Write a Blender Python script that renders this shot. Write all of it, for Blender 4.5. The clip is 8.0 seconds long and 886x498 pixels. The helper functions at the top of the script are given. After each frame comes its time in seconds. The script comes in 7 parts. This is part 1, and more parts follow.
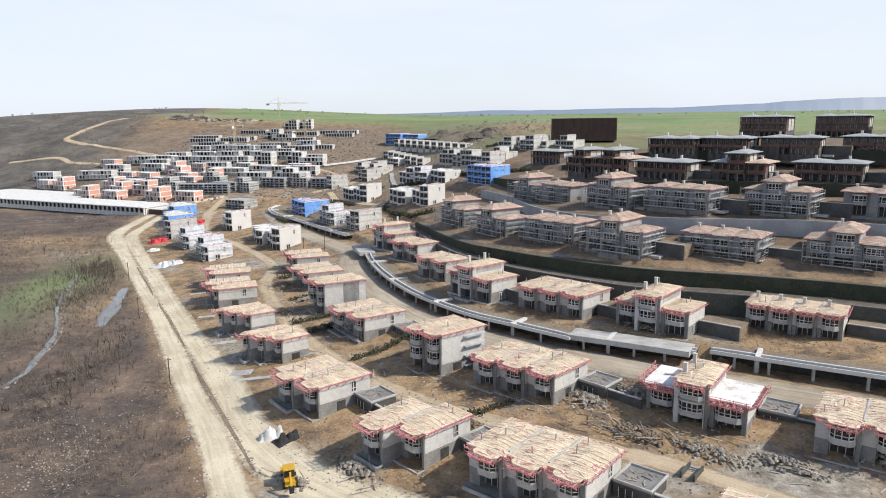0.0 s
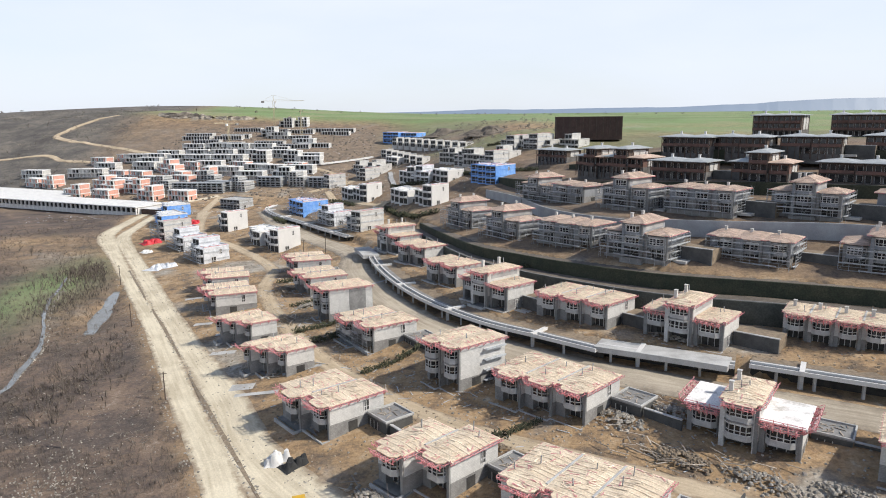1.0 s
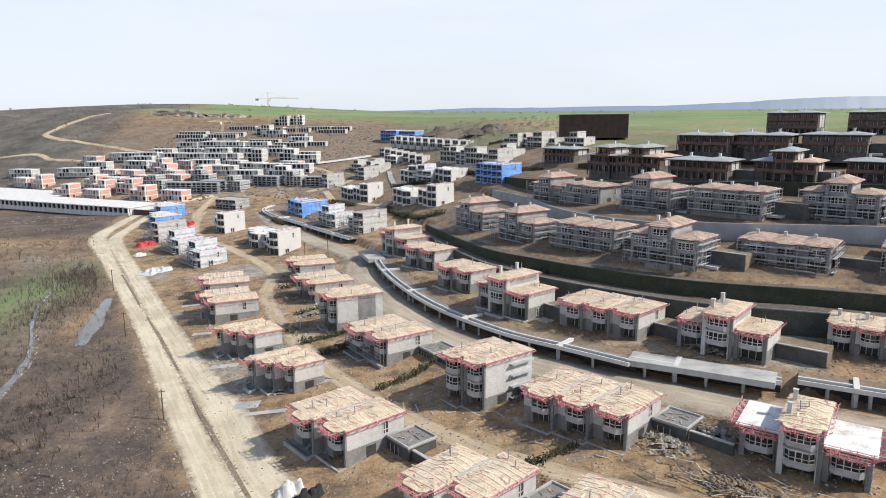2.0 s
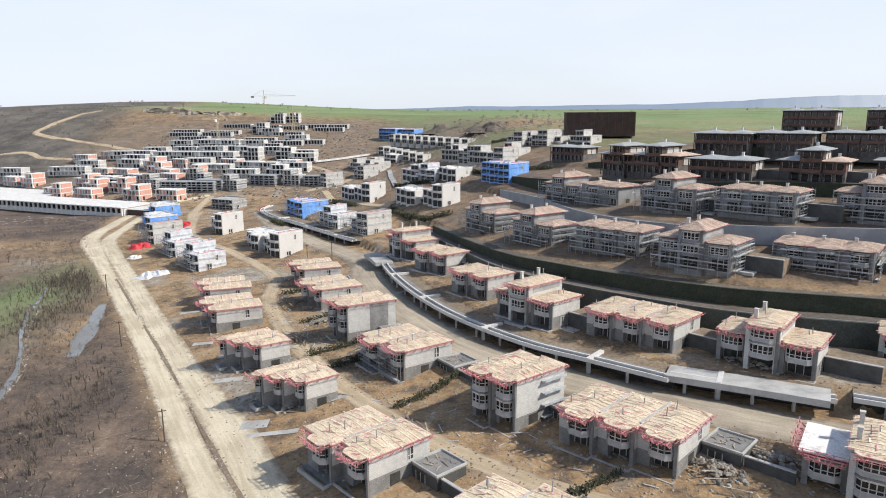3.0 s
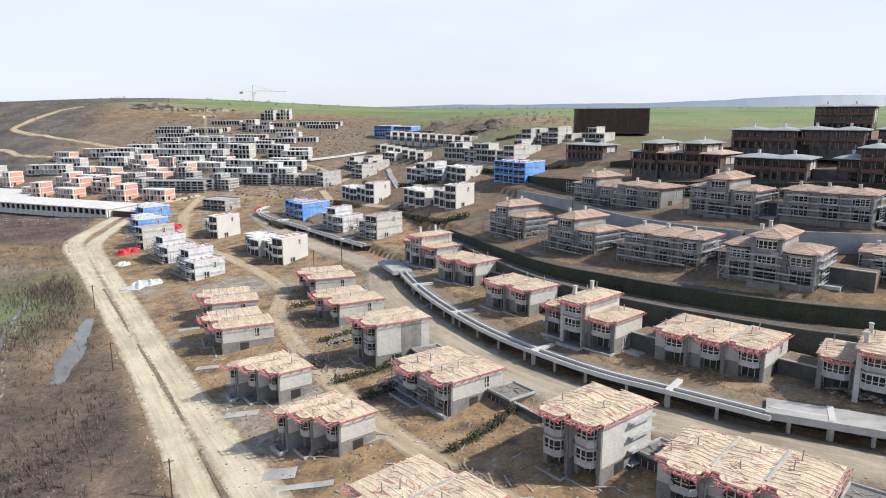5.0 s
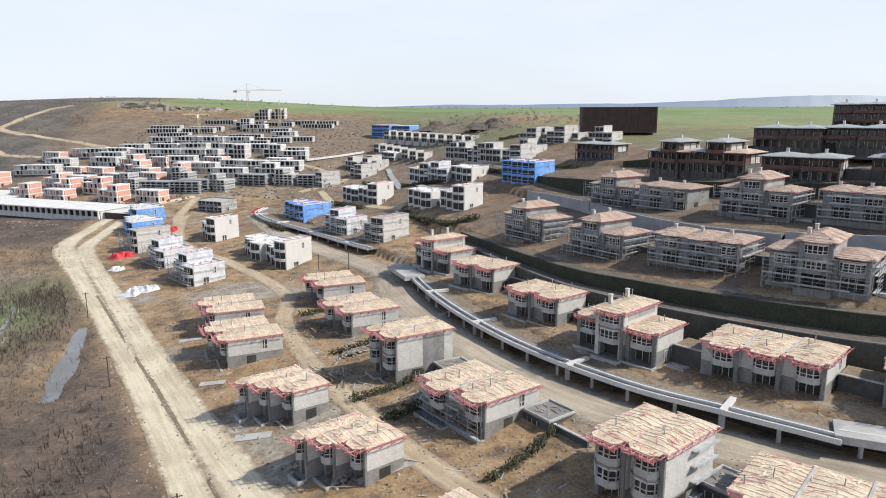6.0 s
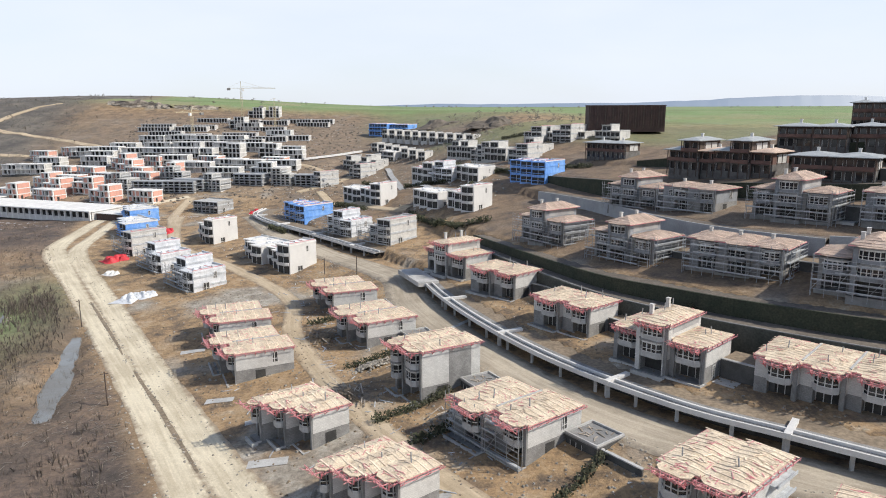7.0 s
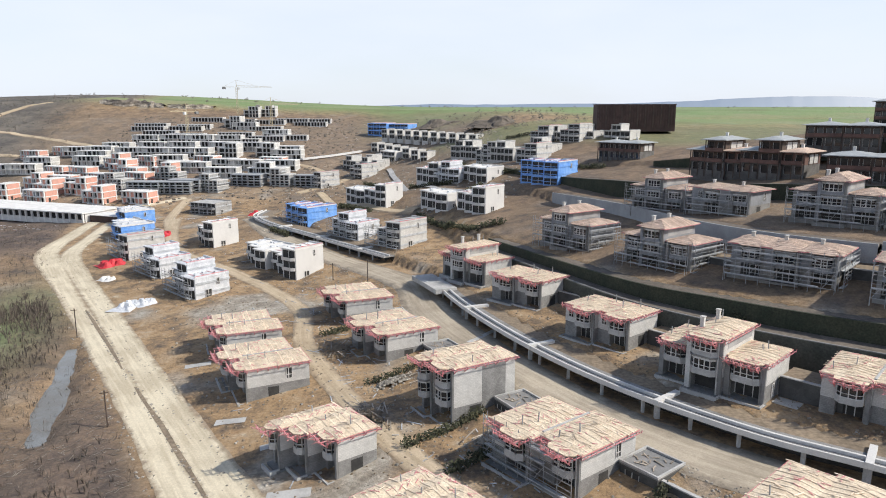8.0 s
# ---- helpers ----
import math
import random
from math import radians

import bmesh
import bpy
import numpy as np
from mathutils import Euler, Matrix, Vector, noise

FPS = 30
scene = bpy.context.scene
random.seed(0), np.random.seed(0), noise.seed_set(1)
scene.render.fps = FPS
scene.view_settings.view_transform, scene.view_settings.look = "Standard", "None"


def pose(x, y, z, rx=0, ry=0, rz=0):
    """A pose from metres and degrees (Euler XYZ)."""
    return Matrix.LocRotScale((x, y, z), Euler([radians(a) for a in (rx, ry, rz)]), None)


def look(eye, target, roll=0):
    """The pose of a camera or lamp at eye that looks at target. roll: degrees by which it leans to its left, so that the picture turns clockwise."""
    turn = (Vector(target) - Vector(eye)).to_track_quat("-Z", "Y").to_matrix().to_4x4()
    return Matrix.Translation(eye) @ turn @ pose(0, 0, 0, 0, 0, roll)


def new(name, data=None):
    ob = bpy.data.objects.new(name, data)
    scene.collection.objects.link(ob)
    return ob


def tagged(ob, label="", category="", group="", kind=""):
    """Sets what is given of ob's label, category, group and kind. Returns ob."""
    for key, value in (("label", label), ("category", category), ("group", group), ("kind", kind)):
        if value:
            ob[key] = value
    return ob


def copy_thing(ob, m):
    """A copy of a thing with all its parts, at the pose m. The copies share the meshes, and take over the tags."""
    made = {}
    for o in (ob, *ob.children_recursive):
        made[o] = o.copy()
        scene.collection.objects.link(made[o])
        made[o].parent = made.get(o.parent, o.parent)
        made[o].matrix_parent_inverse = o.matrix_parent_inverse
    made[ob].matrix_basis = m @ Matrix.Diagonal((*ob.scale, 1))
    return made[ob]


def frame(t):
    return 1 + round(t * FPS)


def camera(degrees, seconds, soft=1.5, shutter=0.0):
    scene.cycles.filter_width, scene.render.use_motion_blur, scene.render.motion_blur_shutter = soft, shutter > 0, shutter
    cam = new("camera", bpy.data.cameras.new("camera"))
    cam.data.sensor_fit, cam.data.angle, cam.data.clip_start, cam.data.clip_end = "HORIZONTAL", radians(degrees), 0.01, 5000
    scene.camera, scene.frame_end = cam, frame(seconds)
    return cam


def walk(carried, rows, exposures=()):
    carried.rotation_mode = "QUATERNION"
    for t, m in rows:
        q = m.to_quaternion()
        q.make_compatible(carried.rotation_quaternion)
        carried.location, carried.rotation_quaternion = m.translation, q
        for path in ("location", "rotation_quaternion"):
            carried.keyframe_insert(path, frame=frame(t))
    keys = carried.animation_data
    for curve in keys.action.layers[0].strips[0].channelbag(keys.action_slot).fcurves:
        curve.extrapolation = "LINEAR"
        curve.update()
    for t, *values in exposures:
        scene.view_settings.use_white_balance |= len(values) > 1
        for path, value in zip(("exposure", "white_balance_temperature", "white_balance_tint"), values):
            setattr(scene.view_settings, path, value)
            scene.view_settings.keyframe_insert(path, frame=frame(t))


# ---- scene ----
cam = camera(66.6, 8.0, soft=1.0)
PATH = [
    (0, (0.732, 0.714, 58.386), (0.724, 2.677, 58.004), -0.8),
    (0.5, (-1.69, 6.02, 58.026), (-1.688, 7.983, 57.643), -0.7),
    (1, (-4.211, 11.11, 57.727), (-4.198, 13.073, 57.342), -0.6),
    (1.5, (-6.828, 16.266, 57.535), (-6.804, 18.227, 57.148), -0.6),
    (3, (-14.792, 31.257, 56.922), (-14.737, 33.217, 56.528), -0.5),
    (3.5, (-17.394, 35.944, 56.698), (-17.329, 37.903, 56.302), -0.5),
    (4, (-20.279, 41.063, 56.397), (-20.202, 43.021, 56.0), -0.5),
    (4.5, (-22.976, 45.795, 56.093), (-22.886, 47.753, 55.694), -0.4),
    (6, (-31.45, 61.046, 54.759), (-31.322, 63.002, 54.361), -0.3),
    (6.5, (-34.21, 65.81, 54.452), (-34.068, 67.764, 54.053), -0.3),
    (7, (-37.132, 71.002, 54.136), (-36.977, 72.955, 53.736), -0.2),
    (7.5, (-39.792, 75.815, 53.685), (-39.625, 77.768, 53.286), -0.2),
    (8, (-42.712, 81.063, 53.363), (-42.534, 83.015, 52.964), -0.1),
]
walk(cam, [(t, look(eye, target, roll)) for t, eye, target, roll in PATH])

# ---- light ----
SUN_AZ, SUN_EL = 103.0, 42.0   # degrees, clockwise from +y
world = bpy.data.worlds.new("sky")
scene.world = world
world.use_nodes = True
wn = world.node_tree
sky = wn.nodes.new("ShaderNodeTexSky")
sky.sky_type = "NISHITA"
sky.sun_disc = False
sky.sun_elevation = radians(SUN_EL)
sky.sun_rotation = radians(SUN_AZ)
sky.air_density, sky.dust_density, sky.ozone_density, sky.altitude = 1.0, 1.0, 1.0, 100
# thin high cloud over the blue, a little uneven
where = wn.nodes.new("ShaderNodeTexCoord")
cloud = wn.nodes.new("ShaderNodeTexNoise")
cloud.inputs["Scale"].default_value, cloud.inputs["Detail"].default_value = 2.2, 5
stretch = wn.nodes.new("ShaderNodeMapping")
stretch.inputs["Scale"].default_value = (1, 1, 4)
wn.links.new(where.outputs["Generated"], stretch.inputs[0])
wn.links.new(stretch.outputs[0], cloud.inputs["Vector"])
veil = wn.nodes.new("ShaderNodeMapRange")
veil.inputs["From Min"].default_value, veil.inputs["From Max"].default_value = 0.3, 0.7
veil.inputs["To Min"].default_value, veil.inputs["To Max"].default_value = 0.72, 1.0
wn.links.new(cloud.outputs["Fac"], veil.inputs["Value"])
over = wn.nodes.new("ShaderNodeMix")
over.data_type = "RGBA"
over.inputs[7].default_value = (5.95, 6.4, 7.2, 1)
tall = wn.nodes.new("ShaderNodeSeparateXYZ")
wn.links.new(where.outputs["Generated"], tall.inputs[0])
haze = wn.nodes.new("ShaderNodeMapRange")
haze.inputs["From Min"].default_value, haze.inputs["From Max"].default_value = 0.16, 0.55
haze.inputs["To Min"].default_value, haze.inputs["To Max"].default_value = 1.0, 0.06
wn.links.new(tall.outputs["Z"], haze.inputs["Value"])
both = wn.nodes.new("ShaderNodeMath")
both.operation = "MULTIPLY"
wn.links.new(veil.outputs[0], both.inputs[0])
wn.links.new(haze.outputs[0], both.inputs[1])
wn.links.new(both.outputs[0], over.inputs[0])
wn.links.new(sky.outputs[0], over.inputs[6])
wn.links.new(over.outputs[2], wn.nodes["Background"].inputs[0])
wn.nodes["Background"].inputs[1].default_value = 0.12
sun = new("sun", bpy.data.lights.new("sun", "SUN"))
sun.data.energy, sun.data.angle, sun.data.color = 3.85, radians(1.2), (1.0, 0.94, 0.84)
sun_from = Vector((math.sin(radians(SUN_AZ)) * math.cos(radians(SUN_EL)), math.cos(radians(SUN_AZ)) * math.cos(radians(SUN_EL)), math.sin(radians(SUN_EL))))
sun.matrix_world = look(sun_from * 300, (0, 0, 0))
scene.view_settings.exposure = 0.28

# ---- materials ----
def material(name, base, second=None, rough=0.85, scale=1.5, fine=25.0, metal=0.0, bump=0.15, island=0.0, spread=(0.4, 0.62), stain=0.25, coords="Object", per_object=0.0, courses=0.0):
    """A surface of two mixed colours, with stains at a large scale and grain at a small one; courses darkens the joints of blockwork."""
    m = bpy.data.materials.new(name)
    m.use_nodes = True
    nt = m.node_tree
    n, link = nt.nodes, nt.links.new
    bsdf = n["Principled BSDF"]
    bsdf.inputs["Roughness"].default_value = rough
    bsdf.inputs["Metallic"].default_value = metal
    tc = n.new("ShaderNodeTexCoord")
    geo = n.new("ShaderNodeNewGeometry")
    where = geo.outputs["Position"] if coords == "World" else tc.outputs["Object"]
    big = n.new("ShaderNodeTexNoise")
    big.inputs["Scale"].default_value = scale
    big.inputs["Detail"].default_value = 5
    big.inputs["Roughness"].default_value = 0.65
    small = n.new("ShaderNodeTexNoise")
    small.inputs["Scale"].default_value = fine
    small.inputs["Detail"].default_value = 3
    link(where, big.inputs["Vector"])
    link(where, small.inputs["Vector"])
    ramp = n.new("ShaderNodeMapRange")
    ramp.inputs["From Min"].default_value, ramp.inputs["From Max"].default_value = spread
    link(big.outputs["Fac"], ramp.inputs["Value"])
    mix = n.new("ShaderNodeMix")
    mix.data_type = "RGBA"
    mix.inputs[6].default_value = (*base, 1)
    mix.inputs[7].default_value = (*(second or [c * 0.75 for c in base]), 1)
    link(ramp.outputs[0], mix.inputs[0])
    grain = n.new("ShaderNodeMapRange")
    grain.inputs["From Min"].default_value, grain.inputs["From Max"].default_value = 0.3, 0.7
    grain.inputs["To Min"].default_value, grain.inputs["To Max"].default_value = 1 - stain, 1 + stain
    link(small.outputs["Fac"], grain.inputs["Value"])
    mul = n.new("ShaderNodeVectorMath")
    mul.operation = "SCALE"
    link(mix.outputs[2], mul.inputs[0])
    link(grain.outputs[0], mul.inputs["Scale"])
    out = mul.outputs[0]
    for source, amount in ((geo.outputs["Random Per Island"], island), (n.new("ShaderNodeObjectInfo").outputs["Random"], per_object)):
        if amount:
            vary = n.new("ShaderNodeMapRange")
            vary.inputs["To Min"].default_value, vary.inputs["To Max"].default_value = 1 - amount, 1 + amount
            link(source, vary.inputs["Value"])
            again = n.new("ShaderNodeVectorMath")
            again.operation = "SCALE"
            link(out, again.inputs[0])
            link(vary.outputs[0], again.inputs["Scale"])
            out = again.outputs[0]
    if courses:
        sep = n.new("ShaderNodeSeparateXYZ")
        link(tc.outputs["Object"], sep.inputs[0])
        flat = n.new("ShaderNodeMath")
        link(sep.outputs[0], flat.inputs[0])
        link(sep.outputs[1], flat.inputs[1])
        face = n.new("ShaderNodeCombineXYZ")
        link(flat.outputs[0], face.inputs[0])
        link(sep.outputs[2], face.inputs[1])
        brick = n.new("ShaderNodeTexBrick")
        brick.inputs["Scale"].default_value = 1.0
        brick.inputs["Brick Width"].default_value, brick.inputs["Row Height"].default_value = 0.6, 0.25
        brick.inputs["Mortar Size"].default_value, brick.inputs["Mortar Smooth"].default_value = 0.02, 0.4
        brick.inputs["Color1"].default_value, brick.inputs["Color2"].default_value = (1, 1, 1, 1), (1 - courses * 0.5,) * 3 + (1,)
        brick.inputs["Mortar"].default_value = (1 - courses,) * 3 + (1,)
        link(face.outputs[0], brick.inputs["Vector"])
        joint = n.new("ShaderNodeVectorMath")
        joint.operation = "MULTIPLY"
        link(out, joint.inputs[0])
        link(brick.outputs["Color"], joint.inputs[1])
        out = joint.outputs[0]
    link(out, bsdf.inputs["Base Color"])
    if bump:
        b = n.new("ShaderNodeBump")
        b.inputs["Strength"].default_value = bump
        b.inputs["Distance"].default_value = 0.05
        link(small.outputs["Fac"], b.inputs["Height"])
        link(b.outputs[0], bsdf.inputs["Normal"])
    return m


M = {
    "block": material("aerated_block", (0.60, 0.59, 0.565), (0.50, 0.49, 0.47), scale=0.35, fine=6, stain=0.1, courses=0.22),
    "spandrel": material("grey_render", (0.36, 0.36, 0.355), (0.27, 0.27, 0.27), scale=0.4, fine=5, stain=0.1),
    "render": material("pale_render", (0.63, 0.62, 0.60), (0.58, 0.57, 0.555), scale=0.3, fine=5, stain=0.08),
    "cblock": material("grey_block", (0.29, 0.285, 0.275), (0.21, 0.205, 0.20), scale=0.4, fine=6, stain=0.15, courses=0.3),
    "dark_block": material("dark_block", (0.095, 0.095, 0.092), (0.06, 0.06, 0.06), scale=0.3, fine=5, stain=0.15),
    "concrete": material("concrete", (0.245, 0.24, 0.235), (0.17, 0.17, 0.165), scale=0.4, fine=8, stain=0.15),
    "pale_concrete": material("pale_concrete", (0.48, 0.475, 0.46), (0.34, 0.335, 0.325), scale=0.25, fine=6, stain=0.12),
    "white_slab": material("dusty_white_slab", (0.80, 0.78, 0.76), (0.50, 0.475, 0.44), scale=0.35, fine=3, stain=0.15, spread=(0.5, 0.66)),
    "white": material("white_plaster", (0.74, 0.73, 0.70), (0.62, 0.61, 0.59), scale=0.3, fine=5, stain=0.08),
    "deck": material("roof_boards", (0.68, 0.575, 0.43), (0.55, 0.44, 0.315), scale=0.7, fine=4, stain=0.25),
    "rafter": material("sawn_timber", (0.74, 0.62, 0.475), (0.60, 0.485, 0.37), scale=0.7, fine=9, stain=0.2, per_object=0.18, island=0.3),
    "red": material("red_steel", (0.63, 0.20, 0.23), (0.62, 0.36, 0.34), rough=0.55, scale=2, stain=0.2, bump=0),
    "soil": material("bare_soil", (0.25, 0.195, 0.135), (0.18, 0.14, 0.098), scale=0.15, fine=1.6, stain=0.3, coords="World"),
    "blue_concrete": material("fair_faced_concrete", (0.36, 0.375, 0.39), (0.29, 0.30, 0.315), scale=0.2, fine=5, stain=0.1),
    "glass": material("window_glass", (0.012, 0.013, 0.015), (0.03, 0.032, 0.035), rough=0.08, scale=0.6, stain=0.1, bump=0),
    "frame": material("window_frame", (0.60, 0.595, 0.58), (0.48, 0.47, 0.46), rough=0.5, bump=0),
    "dark_frame": material("dark_window_frame", (0.07, 0.035, 0.03), (0.05, 0.03, 0.03), rough=0.5, bump=0),
    # near-black that paints the shade of unlit rooms, not a wall colour
    "room_shade": material("painted_room_shade", (0.055, 0.053, 0.05), (0.03, 0.03, 0.03), scale=0.5),
    "tube": material("galvanised_tube", (0.36, 0.375, 0.39), (0.27, 0.28, 0.29), rough=0.5, metal=0.3, bump=0),
    "plank": material("scaffold_plank", (0.47, 0.49, 0.51), (0.33, 0.345, 0.36), scale=0.8, island=0.2),
    "sheet": material("blue_membrane", (0.12, 0.30, 0.70), (0.22, 0.41, 0.76), rough=0.6, scale=0.35, fine=3, stain=0.15),
    "white_sheet": material("white_membrane", (0.66, 0.67, 0.69), (0.50, 0.52, 0.55), rough=0.6, scale=0.4, fine=3, stain=0.12),
    "zinc": material("grey_metal_roof", (0.42, 0.435, 0.43), (0.32, 0.335, 0.335), rough=0.5, metal=0.15, scale=0.5, fine=3, stain=0.12),
    "brown": material("dark_timber_cladding", (0.10, 0.07, 0.055), (0.05, 0.04, 0.035), scale=0.6, fine=8),
    "rust": material("red_brown_boards", (0.17, 0.095, 0.075), (0.12, 0.072, 0.06), scale=0.5, fine=8),
    "pink": material("orange_brick_infill", (0.66, 0.34, 0.265), (0.56, 0.31, 0.245), scale=0.4, fine=6, stain=0.12),
    "netting": material("dark_green_netting", (0.028, 0.036, 0.022), (0.045, 0.048, 0.030), rough=0.9, scale=0.35, fine=3, stain=0.35),
    "shotcrete": material("grey_green_sprayed_wall", (0.085, 0.088, 0.075), (0.06, 0.065, 0.055), scale=0.3, fine=3, stain=0.25),
    "twig": material("bare_twigs", (0.17, 0.14, 0.115), (0.10, 0.08, 0.066), island=0.35, bump=0),
    "stalk": material("bleached_stalks", (0.26, 0.23, 0.195), (0.14, 0.12, 0.10), island=0.45, bump=0),
    "old_board": material("weathered_boards", (0.38, 0.33, 0.27), (0.22, 0.185, 0.15), scale=0.8, island=0.45),
    "dark_soil": material("dark_earth", (0.155, 0.13, 0.105), (0.10, 0.085, 0.07), scale=0.12, fine=1.6, stain=0.3, coords="World"),
    # grey block darkened and blued: the fronts' shade is put into its colour
    "shade_block": material("grey_block_painted_shade", (0.27, 0.283, 0.30), (0.20, 0.21, 0.225), scale=0.3, fine=5, stain=0.15),
    "worn_deck": material("worn_roof_boards", (0.56, 0.43, 0.345), (0.42, 0.31, 0.25), scale=0.6, fine=7, stain=0.3),
    "worn_rafter": material("worn_sawn_timber", (0.66, 0.53, 0.43), (0.52, 0.40, 0.32), scale=0.6, fine=9, stain=0.2, island=0.3),
    "brush": material("dark_brushwood", (0.155, 0.14, 0.12), (0.105, 0.098, 0.085), island=0.45, bump=0),
    "leaf": material("green_leaves", (0.038, 0.043, 0.022), (0.065, 0.066, 0.034), island=0.4, bump=0),
    "rock": material("broken_rock", (0.40, 0.35, 0.28), (0.15, 0.13, 0.11), scale=0.12, fine=0.8, stain=0.3, coords="World", spread=(0.42, 0.58)),
    "stone": material("dark_stone_facing", (0.17, 0.165, 0.16), (0.11, 0.105, 0.10), scale=0.5, fine=5, stain=0.2, courses=0.3),
    "rubble": material("rubble", (0.34, 0.315, 0.275), (0.22, 0.195, 0.16), island=0.35),
    "water": material("muddy_water", (0.20, 0.205, 0.20), (0.16, 0.15, 0.13), rough=0.1, scale=0.1, bump=0),
    "black": material("dark_panel", (0.06, 0.038, 0.034), (0.085, 0.052, 0.045), scale=0.3, fine=2),
    "yellow": material("yellow_paint", (0.62, 0.36, 0.02), (0.5, 0.3, 0.03), rough=0.45, bump=0),
    "rubber": material("tyre_rubber", (0.03, 0.03, 0.03), rough=0.9, bump=0),
    "red_sheet": material("red_tarpaulin", (0.60, 0.03, 0.045), (0.45, 0.03, 0.04), rough=0.6, scale=1.0),
    "crane": material("crane_yellow", (0.52, 0.45, 0.30), rough=0.5, bump=0),
}


# ---- shapes ----
class Shape:
    """Collects simple solids into one mesh."""

    def __init__(self):
        self.v, self.f = [], []

    def solid(self, verts, faces):
        o = len(self.v)
        self.v += [tuple(p) for p in verts]
        self.f += [tuple(i + o for i in q) for q in faces]
        return self

    def box(self, x0, x1, y0, y1, z0, z1):
        x0, x1, y0, y1, z0, z1 = min(x0, x1), max(x0, x1), min(y0, y1), max(y0, y1), min(z0, z1), max(z0, z1)
        return self.solid([(x, y, z) for z in (z0, z1) for x, y in ((x0, y0), (x1, y0), (x1, y1), (x0, y1))],
                          [(3, 2, 1, 0), (4, 5, 6, 7), (0, 1, 5, 4), (1, 2, 6, 5), (2, 3, 7, 6), (3, 0, 4, 7)])

    def bar(self, a, b, w, h=None):
        a, b = Vector(a), Vector(b)
        d = (b - a).normalized()
        side = d.cross(Vector((0, 0, 1)))
        side = (side if side.length > 1e-3 else Vector((1, 0, 0))).normalized()
        up = side.cross(d).normalized()
        side, up = side * w / 2, up * (h or w) / 2
        return self.solid([p + i * side + j * up for p in (a, b) for i, j in ((-1, -1), (1, -1), (1, 1), (-1, 1))],
                          [(0, 1, 2, 3), (7, 6, 5, 4), (1, 0, 4, 5), (2, 1, 5, 6), (3, 2, 6, 7), (0, 3, 7, 4)])

    def hip(self, x0, x1, y0, y1, z, rise, thick=0.14):
        """A low hipped roof with its ridge along the longer side."""
        w, d = x1 - x0, y1 - y0
        k = min(w, d) / 2 * 0.92
        if w >= d:
            r0, r1 = (x0 + k, (y0 + y1) / 2, z + rise), (x1 - k, (y0 + y1) / 2, z + rise)
        else:
            r0, r1 = ((x0 + x1) / 2, y0 + k, z + rise), ((x0 + x1) / 2, y1 - k, z + rise)
        base = [(x0, y0), (x1, y0), (x1, y1), (x0, y1)]
        v = [(x, y, z - thick) for x, y in base] + [(x, y, z) for x, y in base] + [r0, r1]
        top = [(4, 5, 9, 8), (5, 6, 9), (6, 7, 8, 9), (7, 4, 8)] if w >= d else [(4, 5, 8), (5, 6, 9, 8), (6, 7, 9), (7, 4, 8, 9)]
        return self.solid(v, [(3, 2, 1, 0), (0, 1, 5, 4), (1, 2, 6, 5), (2, 3, 7, 6), (3, 0, 4, 7)] + top)

    def prism(self, plan, z0, z1):
        """An upright solid over a plan."""
        n = len(plan)
        area = sum(a[0] * b[1] - b[0] * a[1] for a, b in zip(plan, plan[1:] + plan[:1]))
        plan = plan if area > 0 else plan[::-1]
        return self.solid([(x, y, z0) for x, y in plan] + [(x, y, z1) for x, y in plan], [tuple(range(n - 1, -1, -1)), tuple(range(n, 2 * n))] + [(i, (i + 1) % n, n + (i + 1) % n, n + i) for i in range(n)])

    def mesh(self, name):
        me = bpy.data.meshes.new(name)
        me.from_pydata(self.v, [], self.f)
        me.update()
        return me


def part(name, shape, mat, parent, label="", kind=""):
    """Links a shape as one mesh object under a thing or a part."""
    me = shape.mesh(name) if isinstance(shape, Shape) else shape
    if mat is not None and not me.materials:
        me.materials.append(M[mat])
    ob = new(name, me)
    ob.parent = parent
    return tagged(ob, label=label, kind=kind)


def thing(name, label, category, group="", kind=""):
    return tagged(new(name), label, category, group, kind)


# ---- the lie of the land ----
# Lines along the hillside, from the valley upwards: x, y, height
LINES = []
LINES.append([(-140, 20, 0.6), (-150, 140, 0.6), (-190, 245, 0.6), (-250, 330, 2), (-290, 430, 6)])
LINES.append([(40, -20, 2), (0, 35, 2), (-22, 70, 2), (-35, 94, 2), (-59, 140, 2), (-84, 187, 2), (-117, 245, 2), (-161, 325, 2.4), (-190, 430, 7)])
LINES.append([(70, 20, 2.5), (12, 78, 2.4), (-18, 98, 2.3), (-36, 117, 2.3), (-65, 170, 2.3), (-88, 210, 2.3), (-118, 263, 2.3), (-152, 320, 2.6), (-176, 430, 7.5)])
LINES.append([(75, 30, 4), (18, 81, 3.8), (-4, 97, 3.6), (-24, 118, 3.5), (-51, 165, 3.3), (-69, 195, 3.2), (-78, 216, 3.2), (-100, 262, 3.6), (-130, 318, 3.6), (-160, 430, 8)])
LINES.append([(90, 50, 5.7), (40, 90, 5.6), (-3, 121, 5.3), (-28, 150, 5.2), (-45, 181, 5.1), (-56, 205, 5.1), (-61, 221, 5.1), (-67, 254, 4.6), (-90, 287, 4.5), (-122, 335, 5), (-146, 430, 9)])
LINES.append([(100, 70, 6.2), (50, 101, 5.9), (20, 113, 5.8), (-2, 132, 5.7), (-20, 156, 5.6), (-34, 178, 5.4), (-44, 203, 5.2), (-54, 235, 5), (-66, 275, 5), (-92, 325, 6), (-125, 430, 10)])
